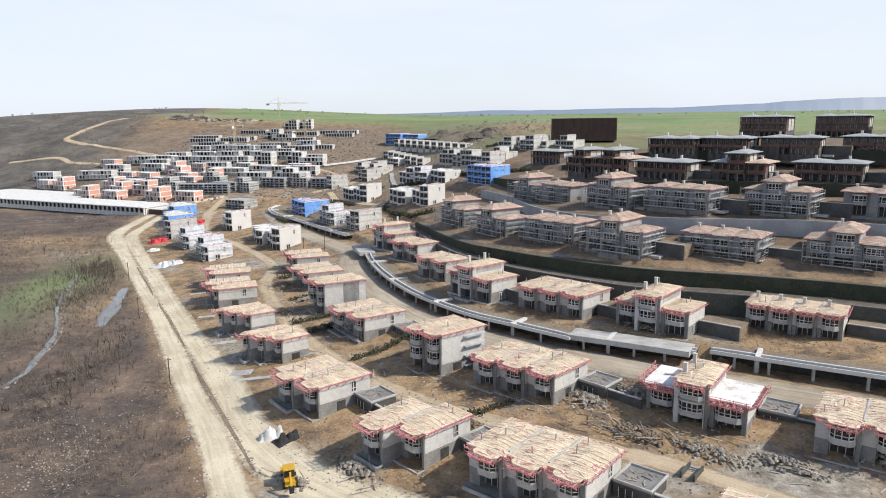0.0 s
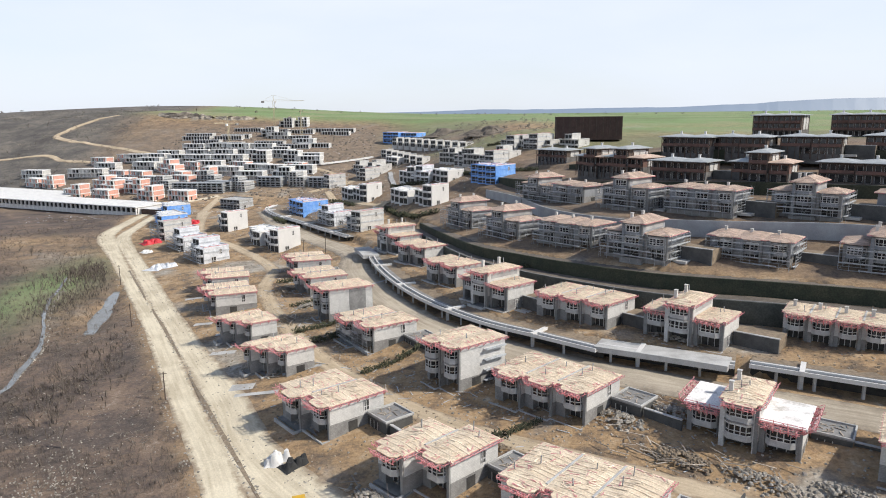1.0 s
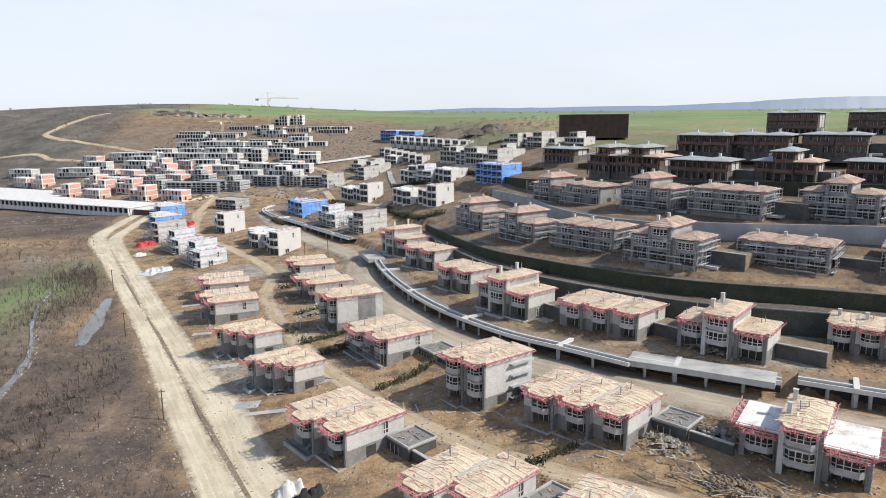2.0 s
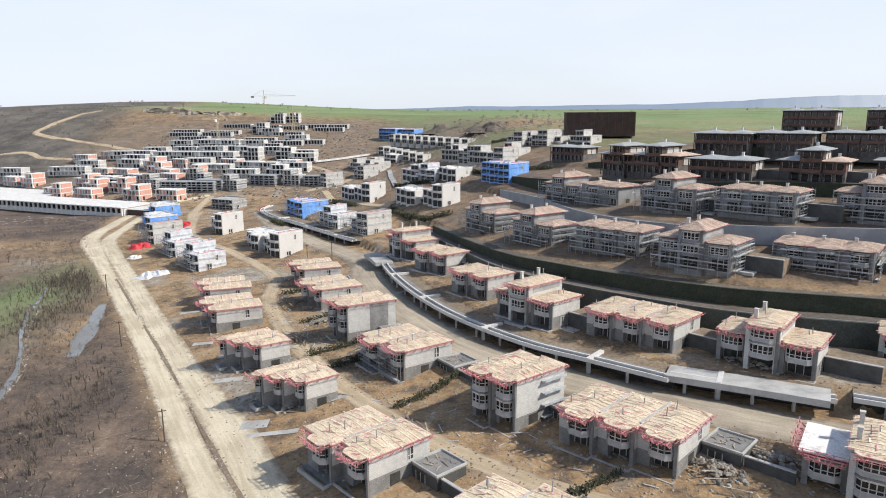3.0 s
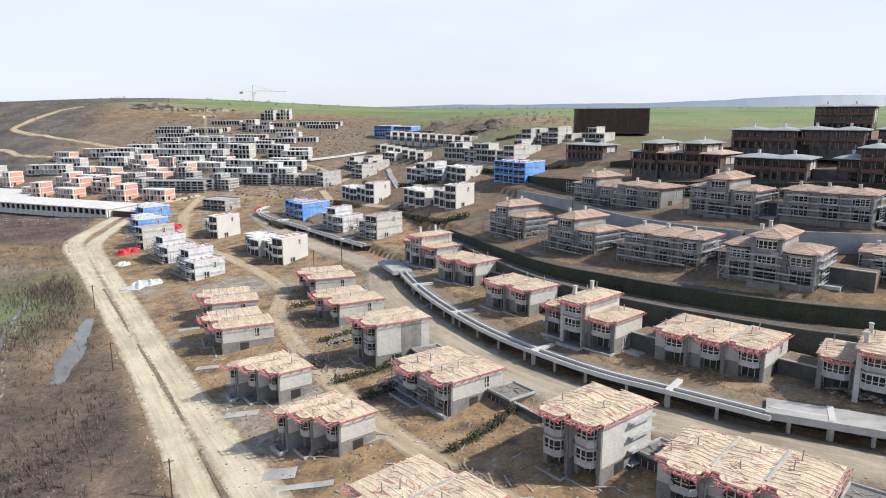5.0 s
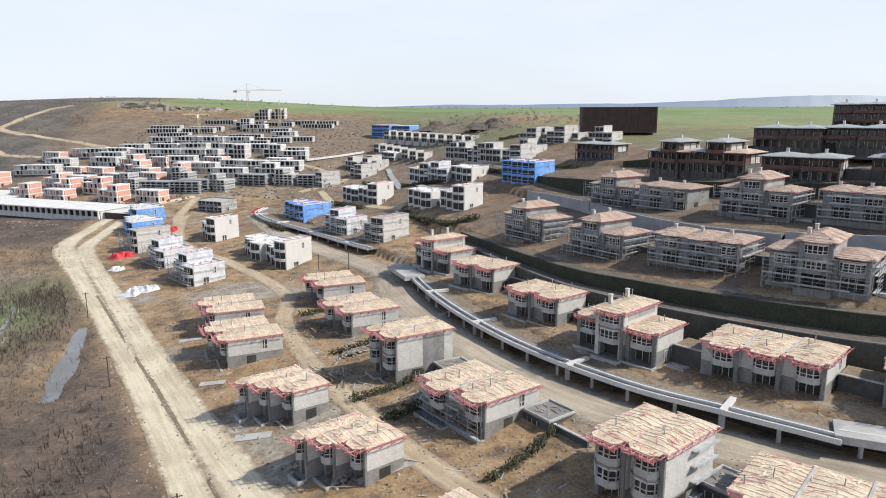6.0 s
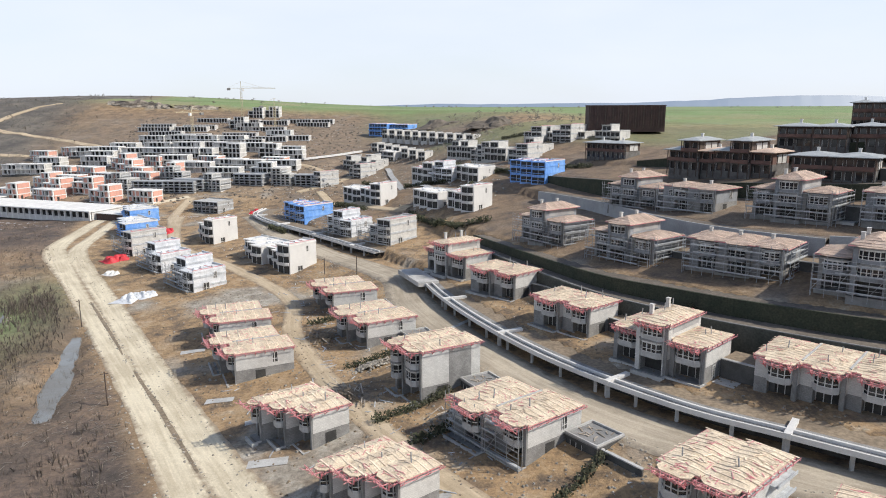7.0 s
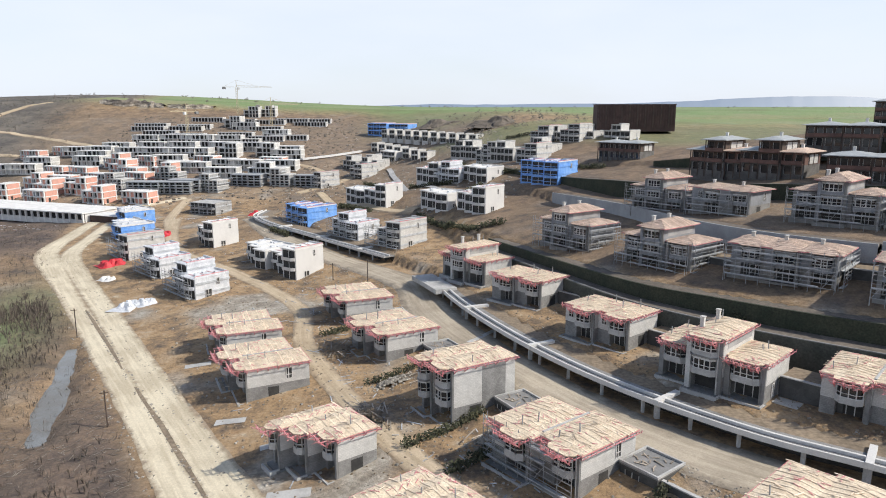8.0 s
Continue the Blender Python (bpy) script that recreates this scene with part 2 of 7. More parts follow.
LINES.append([(118, 82, 8.2), (62, 111, 8.2), (24, 133, 8.2), (-4, 156, 8.2), (-17, 176, 8.2), (-27, 200, 8.2), (-36, 229, 8.2), (-40, 258, 8.2), (-63, 294, 7.4), (-86, 335, 7.5), (-108, 430, 13)])
LINES.append([(122, 88, 8.2), (66, 117, 8.2), (28, 139, 8.2), (1, 160, 8.2), (-11, 179, 8.2), (-21, 201, 8.2), (-30, 230, 8.2), (-34, 258, 8.2), (-55, 296, 7.4), (-78, 335, 8), (-100, 430, 14)])
LINES.append([(126.6, 95.7, 8.2), (78.5, 122.7, 8.2), (54.3, 134.7, 8.2), (31.0, 146.4, 8.2), (8.9, 165.6, 8.2), (-3.3, 183.6, 8.2), (-13.0, 204.9, 8.2), (-21.9, 232.2, 8.2), (-26.0, 259.9, 8.2), (-47.3, 301.5, 7), (-69.9, 341.4, 7), (-84.7, 430.9, 7.1)])
LINES.append([(126.9, 96.2, 11.3), (78.8, 123.2, 11.3), (54.6, 135.3, 11.2), (31.4, 146.9, 11), (9.3, 166.0, 10.9), (-2.8, 183.9, 10.8), (-12.5, 205.1, 10.8), (-21.3, 232.3, 10.7), (-25.4, 260.1, 10.4), (-46.8, 301.8, 9.5), (-69.4, 341.6, 9.5), (-84.2, 431.0, 16)])
LINES.append([(141.1, 108.8, 12), (97.2, 139.8, 12), (72.4, 152.6, 12), (48.2, 162.7, 12), (28.0, 178.9, 12), (15.8, 192.1, 12), (5.6, 207.4, 12), (-4.5, 238.6, 11.3), (-12.5, 272.7, 9.5), (-21.5, 315.6, 13.0), (-37.5, 361.5, 14.5), (-57.5, 429.6, 19.5)])
LINES.append([(141.4, 109.2, 17), (97.5, 140.2, 17), (72.6, 153.1, 17), (48.5, 163.1, 17), (28.3, 179.3, 17), (16.2, 192.4, 17), (6.1, 207.6, 17), (-4.0, 238.7, 16.3), (-12.0, 272.8, 14.5), (-21.0, 315.7, 14.5), (-37.0, 361.7, 16), (-57.0, 429.7, 21)])
LINES.append([(143.7, 112.6, 17.1), (99.7, 144.6, 17.1), (74.8, 157.5, 17.1), (49.8, 167.6, 17.1), (30.7, 182.6, 16.9), (18.6, 195.7, 16.7), (8.5, 209.8, 16.3), (-1.5, 239.9, 15.2), (-9.5, 274.9, 13.2), (-17.5, 317.9, 15.5), (-33.5, 364.9, 17), (-52.5, 429.9, 21)])
LINES.append([(144, 113, 20.4), (100, 145, 20.4), (75, 158, 20.4), (50, 168, 20.4), (31, 183, 20.2), (19, 196, 20), (9, 210, 19.6), (-1, 240, 18.5), (-9, 275, 16.5), (-17, 318, 16.5), (-33, 365, 18), (-52, 430, 22)])
LINES.append([(150, 122, 22.3), (104, 152, 22.3), (79, 164, 22.3), (52, 172, 22.3), (36, 189, 22), (24, 203, 21.3), (14, 217, 20.8), (6, 243, 20), (-2, 278, 18.6), (-9, 320, 18.5), (-25, 368, 20), (-45, 430, 24)])
LINES.append([(163.8, 137.6, 28.0), (127.8, 157.6, 27.6), (110.8, 166.6, 27.2), (93.8, 177.1, 27.0), (76.8, 183.5, 26.6), (63.8, 189.6, 26.2), (50.7, 197.6, 25.8), (39.6, 210.8, 25.6), (32.5, 231.9, 25.0), (28.5, 274.9, 23.5), (19.5, 314.9, 22.0), (6.5, 346.8, 23.5), (-12.5, 381.8, 23), (-32.5, 429.8, 27)])
LINES.append([(164, 138, 31), (128, 158, 30.6), (111, 167, 30.2), (94, 177.5, 30), (77, 184, 29.6), (64, 190, 29.2), (51, 198, 28.8), (40, 211, 28.6), (33, 232, 28), (29, 275, 26.5), (20, 315, 25), (7, 347, 24.5), (-12, 382, 24), (-32, 430, 28)])
LINES.append([(183.7, 169.6, 33.2), (139.7, 197.6, 33.2), (115.8, 210.6, 33.2), (89.8, 222.6, 33.2), (69.7, 233.6, 32.2), (57.6, 248.7, 31.2), (47.5, 268.8, 28.7), (36.5, 295.8, 25.7), (23.5, 339.8, 27.5), (4.5, 389.8, 28.5), (-15.4, 429.8, 31.5)])
LINES.append([(184, 170, 36.7), (140, 198, 36.7), (116, 211, 36.7), (90, 223, 36.7), (70, 234, 35.7), (58, 249, 34.7), (48, 269, 32.2), (37, 296, 31), (24, 340, 29), (5, 390, 30), (-15, 430, 33)])
LINES.append([(209.7, 199.6, 39.5), (165.7, 227.6, 39.5), (141.8, 240.6, 39.5), (115.8, 253.6, 39.5), (95.7, 263.6, 39.0), (81.6, 277.7, 37.5), (69.6, 295.8, 35.0), (57.5, 319.8, 34.0), (44.5, 354.8, 31.5), (24.6, 399.8, 31.5), (7.6, 429.8, 32.5)])
LINES.append([(210, 200, 45), (166, 228, 45), (142, 241, 45), (116, 254, 45), (96, 264, 44.5), (82, 278, 43), (70, 296, 39), (58, 320, 35.5), (45, 355, 33), (25, 400, 33), (8, 430, 34)])
LINES.append([(240, 245, 47.5), (200, 265, 47.5), (172, 278, 47.5), (148, 290, 47.5), (128, 302, 47), (112, 316, 45.5), (98, 335, 42), (84, 360, 38.5), (70, 385, 37.5), (50, 412, 37), (30, 440, 37)])
LINES.append([(420, 400, 50), (360, 420, 50), (320, 440, 50), (280, 450, 50), (240, 460, 50), (200, 470, 49), (170, 480, 48), (150, 490, 48), (130, 500, 47), (110, 510, 46), (90, 520, 46)])


def line_distance(line, x, y):
    """Signed distance (positive uphill) and height at the nearest place of a line."""
    best = np.full(x.shape, 1e18)
    sd, hh = np.zeros(x.shape), np.zeros(x.shape)
    n = len(line) - 1
    for i in range(n):
        (ax, ay, az), (bx, by, bz) = line[i], line[i + 1]
        dx, dy = bx - ax, by - ay
        k = ((x - ax) * dx + (y - ay) * dy) / (dx * dx + dy * dy)
        k = np.clip(k, -50 if i == 0 else 0, 50 if i == n - 1 else 1)
        qx, qy = x - ax - k * dx, y - ay - k * dy
        d2 = qx * qx + qy * qy
        cross = dx * qy - dy * qx
        near = d2 < best
        best = np.where(near, d2, best)
        sd = np.where(near, -np.sign(cross) * np.sqrt(d2), sd)
        hh = np.where(near, az + (bz - az) * np.clip(k, 0, 1), hh)
    return sd, hh


def smooth(a, b, v):
    u = np.clip((v - a) / (b - a), 0, 1)
    return u * u * (3 - 2 * u)


def height(x, y):
    """The height of the ground."""
    x, y = np.asarray(x, float), np.asarray(y, float)
    before_d, before_h = line_distance(LINES[0], x, y)
    z = before_h.copy()
    for line in LINES[1:]:
        d, h = line_distance(line, x, y)
        between = (before_d >= 0) & (d < 0)
        k = before_d / np.maximum(before_d - d, 1e-6)
        z = np.where(between, before_h + (h - before_h) * k, z)
        z = np.where(d >= 0, h, z)
        before_d, before_h = d, h
    # the slopes and fields beyond the valley's end
    valley = 4 + np.clip(y - 395 + 0.12 * x, 0, 360) * 0.135 + np.clip(y - 760, 0, 900) * 0.012
    right = 42 + np.clip(y - 400, 0, 250) * 0.05 + np.clip(y - 650, 0, 900) * 0.012
    far = valley + (np.maximum(right, valley) - valley) * smooth(-60, 75, x + 0.02 * (y - 420)) * smooth(900, 600, y)
    far = far + 26 * np.exp(-((x + 380) / 260) ** 2 - ((np.minimum(y, 735) - 900) / 240) ** 2) * (1 - 0.75 * smooth(735, 1000, y))
    far = far + 21 * np.exp(-((x + 560) / 380) ** 2 - ((y - 1350) / 300) ** 2)
    far = np.where(x < -150, far - 16 * smooth(-150, -420, x) * smooth(820, 500, y), far)
    far = far * (1 - 0.5 * smooth(1700, 3000, y))
    far = np.maximum(far, 2.0)
    z = z + (far - z) * smooth(370, 440, y - 0.15 * np.clip(x, -400, 0))
    return z


# the bed of a long pool beside the road: x, y, reach
POOL = [(-113.2, 233, 1.8), (-111.2, 227, 2.2), (-109.2, 221, 2.6), (-107.4, 215, 2.9), (-105.6, 209, 3), (-103.8, 203, 3), (-102.2, 197, 2.9), (-100.4, 191, 2.6), (-98.6, 186, 2)]


def relief(x, y):
    """Small unevenness of the ground, gentle where it is driven over."""
    d = line_distance(LINES[1], x, y)[0]
    low = np.array([noise.noise((a * 0.07, b * 0.07, 0.0)) for a, b in zip(x.ravel(), y.ravel())]).reshape(x.shape)
    fine = np.array([noise.noise((a * 0.3, b * 0.3, 3.0)) for a, b in zip(x.ravel(), y.ravel())]).reshape(x.shape)
    wild = smooth(-1, -8, d)
    plots = smooth(18, 26, d)
    slope = smooth(520, 600, y) * smooth(-210, -280, x) * smooth(1100, 800, y)
    rolls = np.array([noise.noise((a * 0.018, b * 0.018, 11.0)) + 0.5 * noise.noise((a * 0.05, b * 0.05, 4.0)) for a, b in zip(x.ravel(), y.ravel())]).reshape(x.shape)
    hollow = np.zeros(x.shape)
    for px, py, r in [tuple(a + (b - a) * t for a, b in zip(p, q)) for p, q in zip(POOL, POOL[1:]) for t in (0, 0.25, 0.5, 0.75)]:
        hollow = np.maximum(hollow, np.exp(-((x - px) ** 2 + (y - py) ** 2) / r ** 2))
    return -1.7 * hollow + low * (0.18 + 0.35 * wild) + fine * (0.02 + 0.2 * wild + 0.12 * plots) + rolls * 2.6 * slope


LAND = {}


def ground_at(x, y):
    """Heights of the finished ground sheet at many places."""
    x, y = np.asarray(x, float), np.asarray(y, float)
    gx, gy, gz = LAND["x"], LAND["y"], LAND["z"]
    i = np.clip(np.searchsorted(gx, x) - 1, 0, len(gx) - 2)
    j = np.clip(np.searchsorted(gy, y) - 1, 0, len(gy) - 2)
    u, v = (x - gx[i]) / (gx[i + 1] - gx[i]), (y - gy[j]) / (gy[j + 1] - gy[j])
    return (gz[j, i] * (1 - u) + gz[j, i + 1] * u) * (1 - v) + (gz[j + 1, i] * (1 - u) + gz[j + 1, i + 1] * u) * v


def ground_z(x, y):
    return float(ground_at([x], [y])[0])


def smooth_line(points, step=4.0):
    """A smooth run of places through a few given ones."""
    p = [Vector(q) for q in points]
    p = [p[0] * 2 - p[1]] + p + [p[-1] * 2 - p[-2]]
    out = []
    for a, b, c, d in zip(p, p[1:], p[2:], p[3:]):
        n = max(1, int((c - b).length / step))
        for i in range(n):
            t = i / n
            out.append(0.5 * ((2 * b) + (c - a) * t + (2 * a - 5 * b + 4 * c - d) * t * t + (3 * b - a - 3 * c + d) * t ** 3))
    return out + [p[-2]]


def axis(start, end, stretches):
    """Places along an axis whose spacing changes from stretch to stretch."""
    out, v = [start], start
    while v < end:
        step = next(s for limit, s in stretches if v < limit)
        v += step
        out.append(v)
    return np.array(out)


GX = axis(-3600, 5200, [(-1200, 200), (-500, 30), (-330, 8), (-200, 4), (160, 1.6), (330, 5), (700, 20), (1500, 80), (9000, 250)])
GY = axis(-260, 5600, [(-40, 20), (40, 5), (330, 1.7), (460, 4), (800, 8), (1500, 30), (3600, 100), (9000, 200)])


def paint(x, y, z):
    """What covers the ground: scrub, grass, bare earth, as three shares."""
    d_road, _ = line_distance(LINES[1], x, y)
    d_top, _ = line_distance(LINES[21], x, y)
    scrub = smooth(2, -5, d_road) * smooth(470, 420, y)
    hill = smooth(430, 480, y) * smooth(-215, -290, x + 0.20 * (y - 430))
    scrub = np.maximum(scrub, hill)
    scrub = scrub * (1 - 0.85 * np.exp(-((x + 195) / 40) ** 2 - ((y - 322) / 14) ** 2)) * (1 - 0.7 * np.exp(-((x + 165) / 30) ** 2 - ((y - 292) / 20) ** 2)) * (1 - 0.6 * np.exp(-((x + 109) / 13) ** 2 - ((y - 205) / 26) ** 2))
    d_up, _ = line_distance(LINES[12], x, y)
    scrub = np.maximum(scrub, 0.62 * smooth(0, 6, d_up) * smooth(470, 430, y))
    scrub = np.maximum(scrub, 0.5 * smooth(440, 480, y) * smooth(760, 700, y) * smooth(80, 20, x))
    scrub = np.maximum(scrub, 0.45 * smooth(320, 350, y) * smooth(540, 500, y) * smooth(-110, -90, x) * smooth(90, 40, x))
    grass = 0.42 * smooth(-10, 25, d_top) * (y < 520) + smooth(700, 760, y + 0.10 * x) * smooth(-400, -310, x + 0.10 * (y - 700)) * (y >= 520)
    grass = np.clip(grass + smooth(60, 150, x) * smooth(460, 490, y) * (0.42 + 0.58 * smooth(490, 600, y)) + 0.5 * smooth(560, 640, y) * smooth(-70, -20, x), 0, 1)
    stream = np.exp(-((x + 140 + 0.10 * (y - 245)) / 14) ** 2 - ((y - 235) / 45) ** 2)
    grass = np.clip(grass + 0.8 * stream, 0, 1) * (1 - 0.9 * hill)
    lumps = np.array([noise.noise((p * 0.03, q * 0.03, 7.0)) + 0.6 * noise.noise((p * 0.11, q * 0.11, 2.0)) for p, q in zip(x, y)])
    dust = smooth(0.02, 0.45, lumps + 0.12 * np.exp(-((x - 35) / 30) ** 2 - ((y - 108) / 20) ** 2) + 0.1 * smooth(6, 0, np.abs(d_road - 14)) - 0.15) * (1 - np.clip(scrub, 0, 1))
    dust = np.maximum(dust, 0.3 * smooth(420, 470, y) * smooth(720, 660, y) * smooth(-330, -270, x) * smooth(60, 0, x))
    return np.clip(scrub, 0, 1), grass, np.clip(dust, 0, 1), hill


def build_ground():
    xx, yy = np.meshgrid(GX, GY)
    zz = height(xx, yy)
    zz = zz + relief(xx, yy)
    LAND["x"], LAND["y"], LAND["z"] = GX, GY, zz
    nx, ny = len(GX), len(GY)
    verts = np.stack([xx.ravel(), yy.ravel(), zz.ravel()], 1)
    i = (np.arange(ny - 1)[:, None] * nx + np.arange(nx - 1)[None, :]).ravel()
    faces = np.stack([i, i + 1, i + nx + 1, i + nx], 1)
    me = bpy.data.meshes.new("ground")
    me.from_pydata(verts.tolist(), [], faces.tolist())
    scrub, grass, dust, hill = paint(xx.ravel(), yy.ravel(), zz.ravel())
    cover = me.color_attributes.new("cover", "FLOAT_COLOR", "POINT")
    cover.data.foreach_set("color", np.stack([scrub, grass, dust, hill], 1).ravel())
    me.polygons.foreach_set("use_smooth", np.ones(len(faces), bool))
    me.materials.append(ground_material())
    tagged(new("ground", me), "bare brown hillside with scrub, mud and green fields", "ground", kind="structure")


def ground_material():
    m = bpy.data.materials.new("earth_and_scrub")
    m.use_nodes = True
    n, link = m.node_tree.nodes, m.node_tree.links.new
    bsdf = n["Principled BSDF"]
    bsdf.inputs["Roughness"].default_value = 0.95
    geo = n.new("ShaderNodeNewGeometry")
    att = n.new("ShaderNodeAttribute")
    att.attribute_name = "cover"
    sep = n.new("ShaderNodeSeparateColor")
    link(att.outputs["Color"], sep.inputs[0])

    def tex(scale, detail=5, rough=0.6):
        t = n.new("ShaderNodeTexNoise")
        t.inputs["Scale"].default_value, t.inputs["Detail"].default_value, t.inputs["Roughness"].default_value = scale, detail, rough
        link(geo.outputs["Position"], t.inputs["Vector"])
        return t.outputs["Fac"]

    def ramp(fac, stops):
        r = n.new("ShaderNodeValToRGB")
        while len(r.color_ramp.elements) < len(stops):
            r.color_ramp.elements.new(0.5)
        for e, (p, c) in zip(r.color_ramp.elements, stops):
            e.position, e.color = p, (*c, 1)
        link(fac, r.inputs[0])
        return r.outputs[0]

    def mixed(fac, a, b):
        x = n.new("ShaderNodeMix")
        x.data_type = "RGBA"
        link(fac, x.inputs[0])
        link(a, x.inputs[6])
        link(b, x.inputs[7])
        return x.outputs[2]

    earth = ramp(tex(0.16, 10, 0.74), [(0.32, (0.075, 0.065, 0.055)), (0.43, (0.185, 0.13, 0.083)), (0.52, (0.33, 0.22, 0.118)), (0.60, (0.37, 0.265, 0.16)), (0.70, (0.46, 0.40, 0.31))])
    brush = ramp(tex(0.06, 13, 0.84), [(0.33, (0.04, 0.034, 0.031)), (0.43, (0.078, 0.062, 0.053)), (0.51, (0.125, 0.093, 0.074)), (0.59, (0.195, 0.138, 0.098)), (0.70, (0.33, 0.29, 0.245))])
    green = ramp(tex(0.012, 6, 0.6), [(0.35, (0.15, 0.18, 0.075)), (0.5, (0.17, 0.25, 0.095)), (0.65, (0.24, 0.25, 0.13))])
    pale = ramp(tex(0.35, 6, 0.7), [(0.32, (0.17, 0.145, 0.115)), (0.5, (0.31, 0.275, 0.225)), (0.68, (0.45, 0.42, 0.365))])
    col = mixed(sep.outputs[2], earth, pale)
    grey = ramp(tex(0.03, 12, 0.8), [(0.34, (0.05, 0.046, 0.042)), (0.47, (0.10, 0.09, 0.08)), (0.56, (0.155, 0.138, 0.115)), (0.68, (0.25, 0.205, 0.16))])
    brush = mixed(att.outputs["Alpha"], brush, grey)
    col = mixed(sep.outputs[0], col, brush)
    col = mixed(sep.outputs[1], col, green)
    fine = tex(1.6, 6, 0.7)
    mr = n.new("ShaderNodeMapRange")
    mr.inputs["From Min"].default_value, mr.inputs["From Max"].default_value = 0.3, 0.7
    mr.inputs["To Min"].default_value, mr.inputs["To Max"].default_value = 0.68, 1.3
    link(fine, mr.inputs["Value"])
    sc = n.new("ShaderNodeVectorMath")
    sc.operation = "SCALE"
    link(col, sc.inputs[0])
    link(mr.outputs[0], sc.inputs["Scale"])
    link(sc.outputs[0], bsdf.inputs["Base Color"])
    b = n.new("ShaderNodeBump")
    b.inputs["Strength"].default_value, b.inputs["Distance"].default_value = 0.6, 0.4
    link(fine, b.inputs["Height"])
    link(b.outputs[0], bsdf.inputs["Normal"])
    return m


def track_material(name, base, second, rim, streak=1.0):
    """Driven earth: streaks along the way, stains, and ragged edges where it runs out into the soil."""
    m = bpy.data.materials.new(name)
    m.use_nodes = True
    n, link = m.node_tree.nodes, m.node_tree.links.new
    bsdf = n["Principled BSDF"]
    bsdf.inputs["Roughness"].default_value = 0.95
    geo = n.new("ShaderNodeNewGeometry")
    att = n.new("ShaderNodeAttribute")
    att.attribute_name = "lane"
    sep = n.new("ShaderNodeSeparateColor")
    link(att.outputs["Color"], sep.inputs[0])

    def calc(op, a, b):
        q = n.new("ShaderNodeMath")
        q.operation = op
        for slot, value in zip(q.inputs, (a, b)):
            if isinstance(value, (int, float)):
                slot.default_value = value
            else:
                link(value, slot)
        return q.outputs[0]

    def ranged(value, a, b, c=0.0, d=1.0):
        q = n.new("ShaderNodeMapRange")
        q.inputs["From Min"].default_value, q.inputs["From Max"].default_value = a, b
        q.inputs["To Min"].default_value, q.inputs["To Max"].default_value = c, d
        link(value, q.inputs["Value"])
        return q.outputs[0]

    def tex(scale, vector, detail=5, rough=0.6):
        t = n.new("ShaderNodeTexNoise")
        t.inputs["Scale"].default_value, t.inputs["Detail"].default_value, t.inputs["Roughness"].default_value = scale, detail, rough
        link(vector, t.inputs["Vector"])
        return t.outputs["Fac"]

    def mixed(fac, a, b):
        x = n.new("ShaderNodeMix")
        x.data_type = "RGBA"
        link(fac, x.inputs[0])
        for slot, value in ((6, a), (7, b)):
            if isinstance(value, tuple):
                x.inputs[slot].default_value = (*value, 1)
            else:
                link(value, x.inputs[slot])
        return x.outputs[2]

    way = n.new("ShaderNodeCombineXYZ")
    link(calc("MULTIPLY", sep.outputs[0], 1.1), way.inputs[0])
    link(calc("MULTIPLY", sep.outputs[1], 0.05), way.inputs[1])
    ruts = tex(1.0, way.outputs[0], 6, 0.62)
    broad = tex(0.09, geo.outputs["Position"], 5)
    fine = tex(2.6, geo.outputs["Position"], 6, 0.75)
    tone = calc("ADD", calc("MULTIPLY", ruts, streak), calc("MULTIPLY", broad, 1.0))
    col = mixed(ranged(tone, 0.42 * (1 + streak), 0.58 * (1 + streak)), base, second)
    edge = calc("ADD", sep.outputs[2], calc("MULTIPLY", calc("SUBTRACT", tex(0.45, geo.outputs["Position"], 6, 0.65), 0.5), 1.1))
    col = mixed(ranged(edge, 0.66, 1.0), col, rim)
    sc = n.new("ShaderNodeVectorMath")
    sc.operation = "SCALE"
    link(col, sc.inputs[0])
    link(ranged(fine, 0.3, 0.7, 0.86, 1.14), sc.inputs["Scale"])
    link(sc.outputs[0], bsdf.inputs["Base Color"])
    b = n.new("ShaderNodeBump")
    b.inputs["Strength"].default_value, b.inputs["Distance"].default_value = 0.5, 0.15
    link(calc("ADD", ruts, fine), b.inputs["Height"])
    link(b.outputs[0], bsdf.inputs["Normal"])
    return m


M["road"] = track_material("dirt_road", (0.66, 0.585, 0.44), (0.48, 0.41, 0.295), (0.30, 0.235, 0.165))
M["lane"] = track_material("dirt_lane", (0.52, 0.42, 0.295), (0.38, 0.30, 0.20), (0.27, 0.205, 0.14))
M["site_road"] = track_material("dusty_site_road", (0.44, 0.38, 0.295), (0.29, 0.245, 0.185), (0.21, 0.175, 0.135))


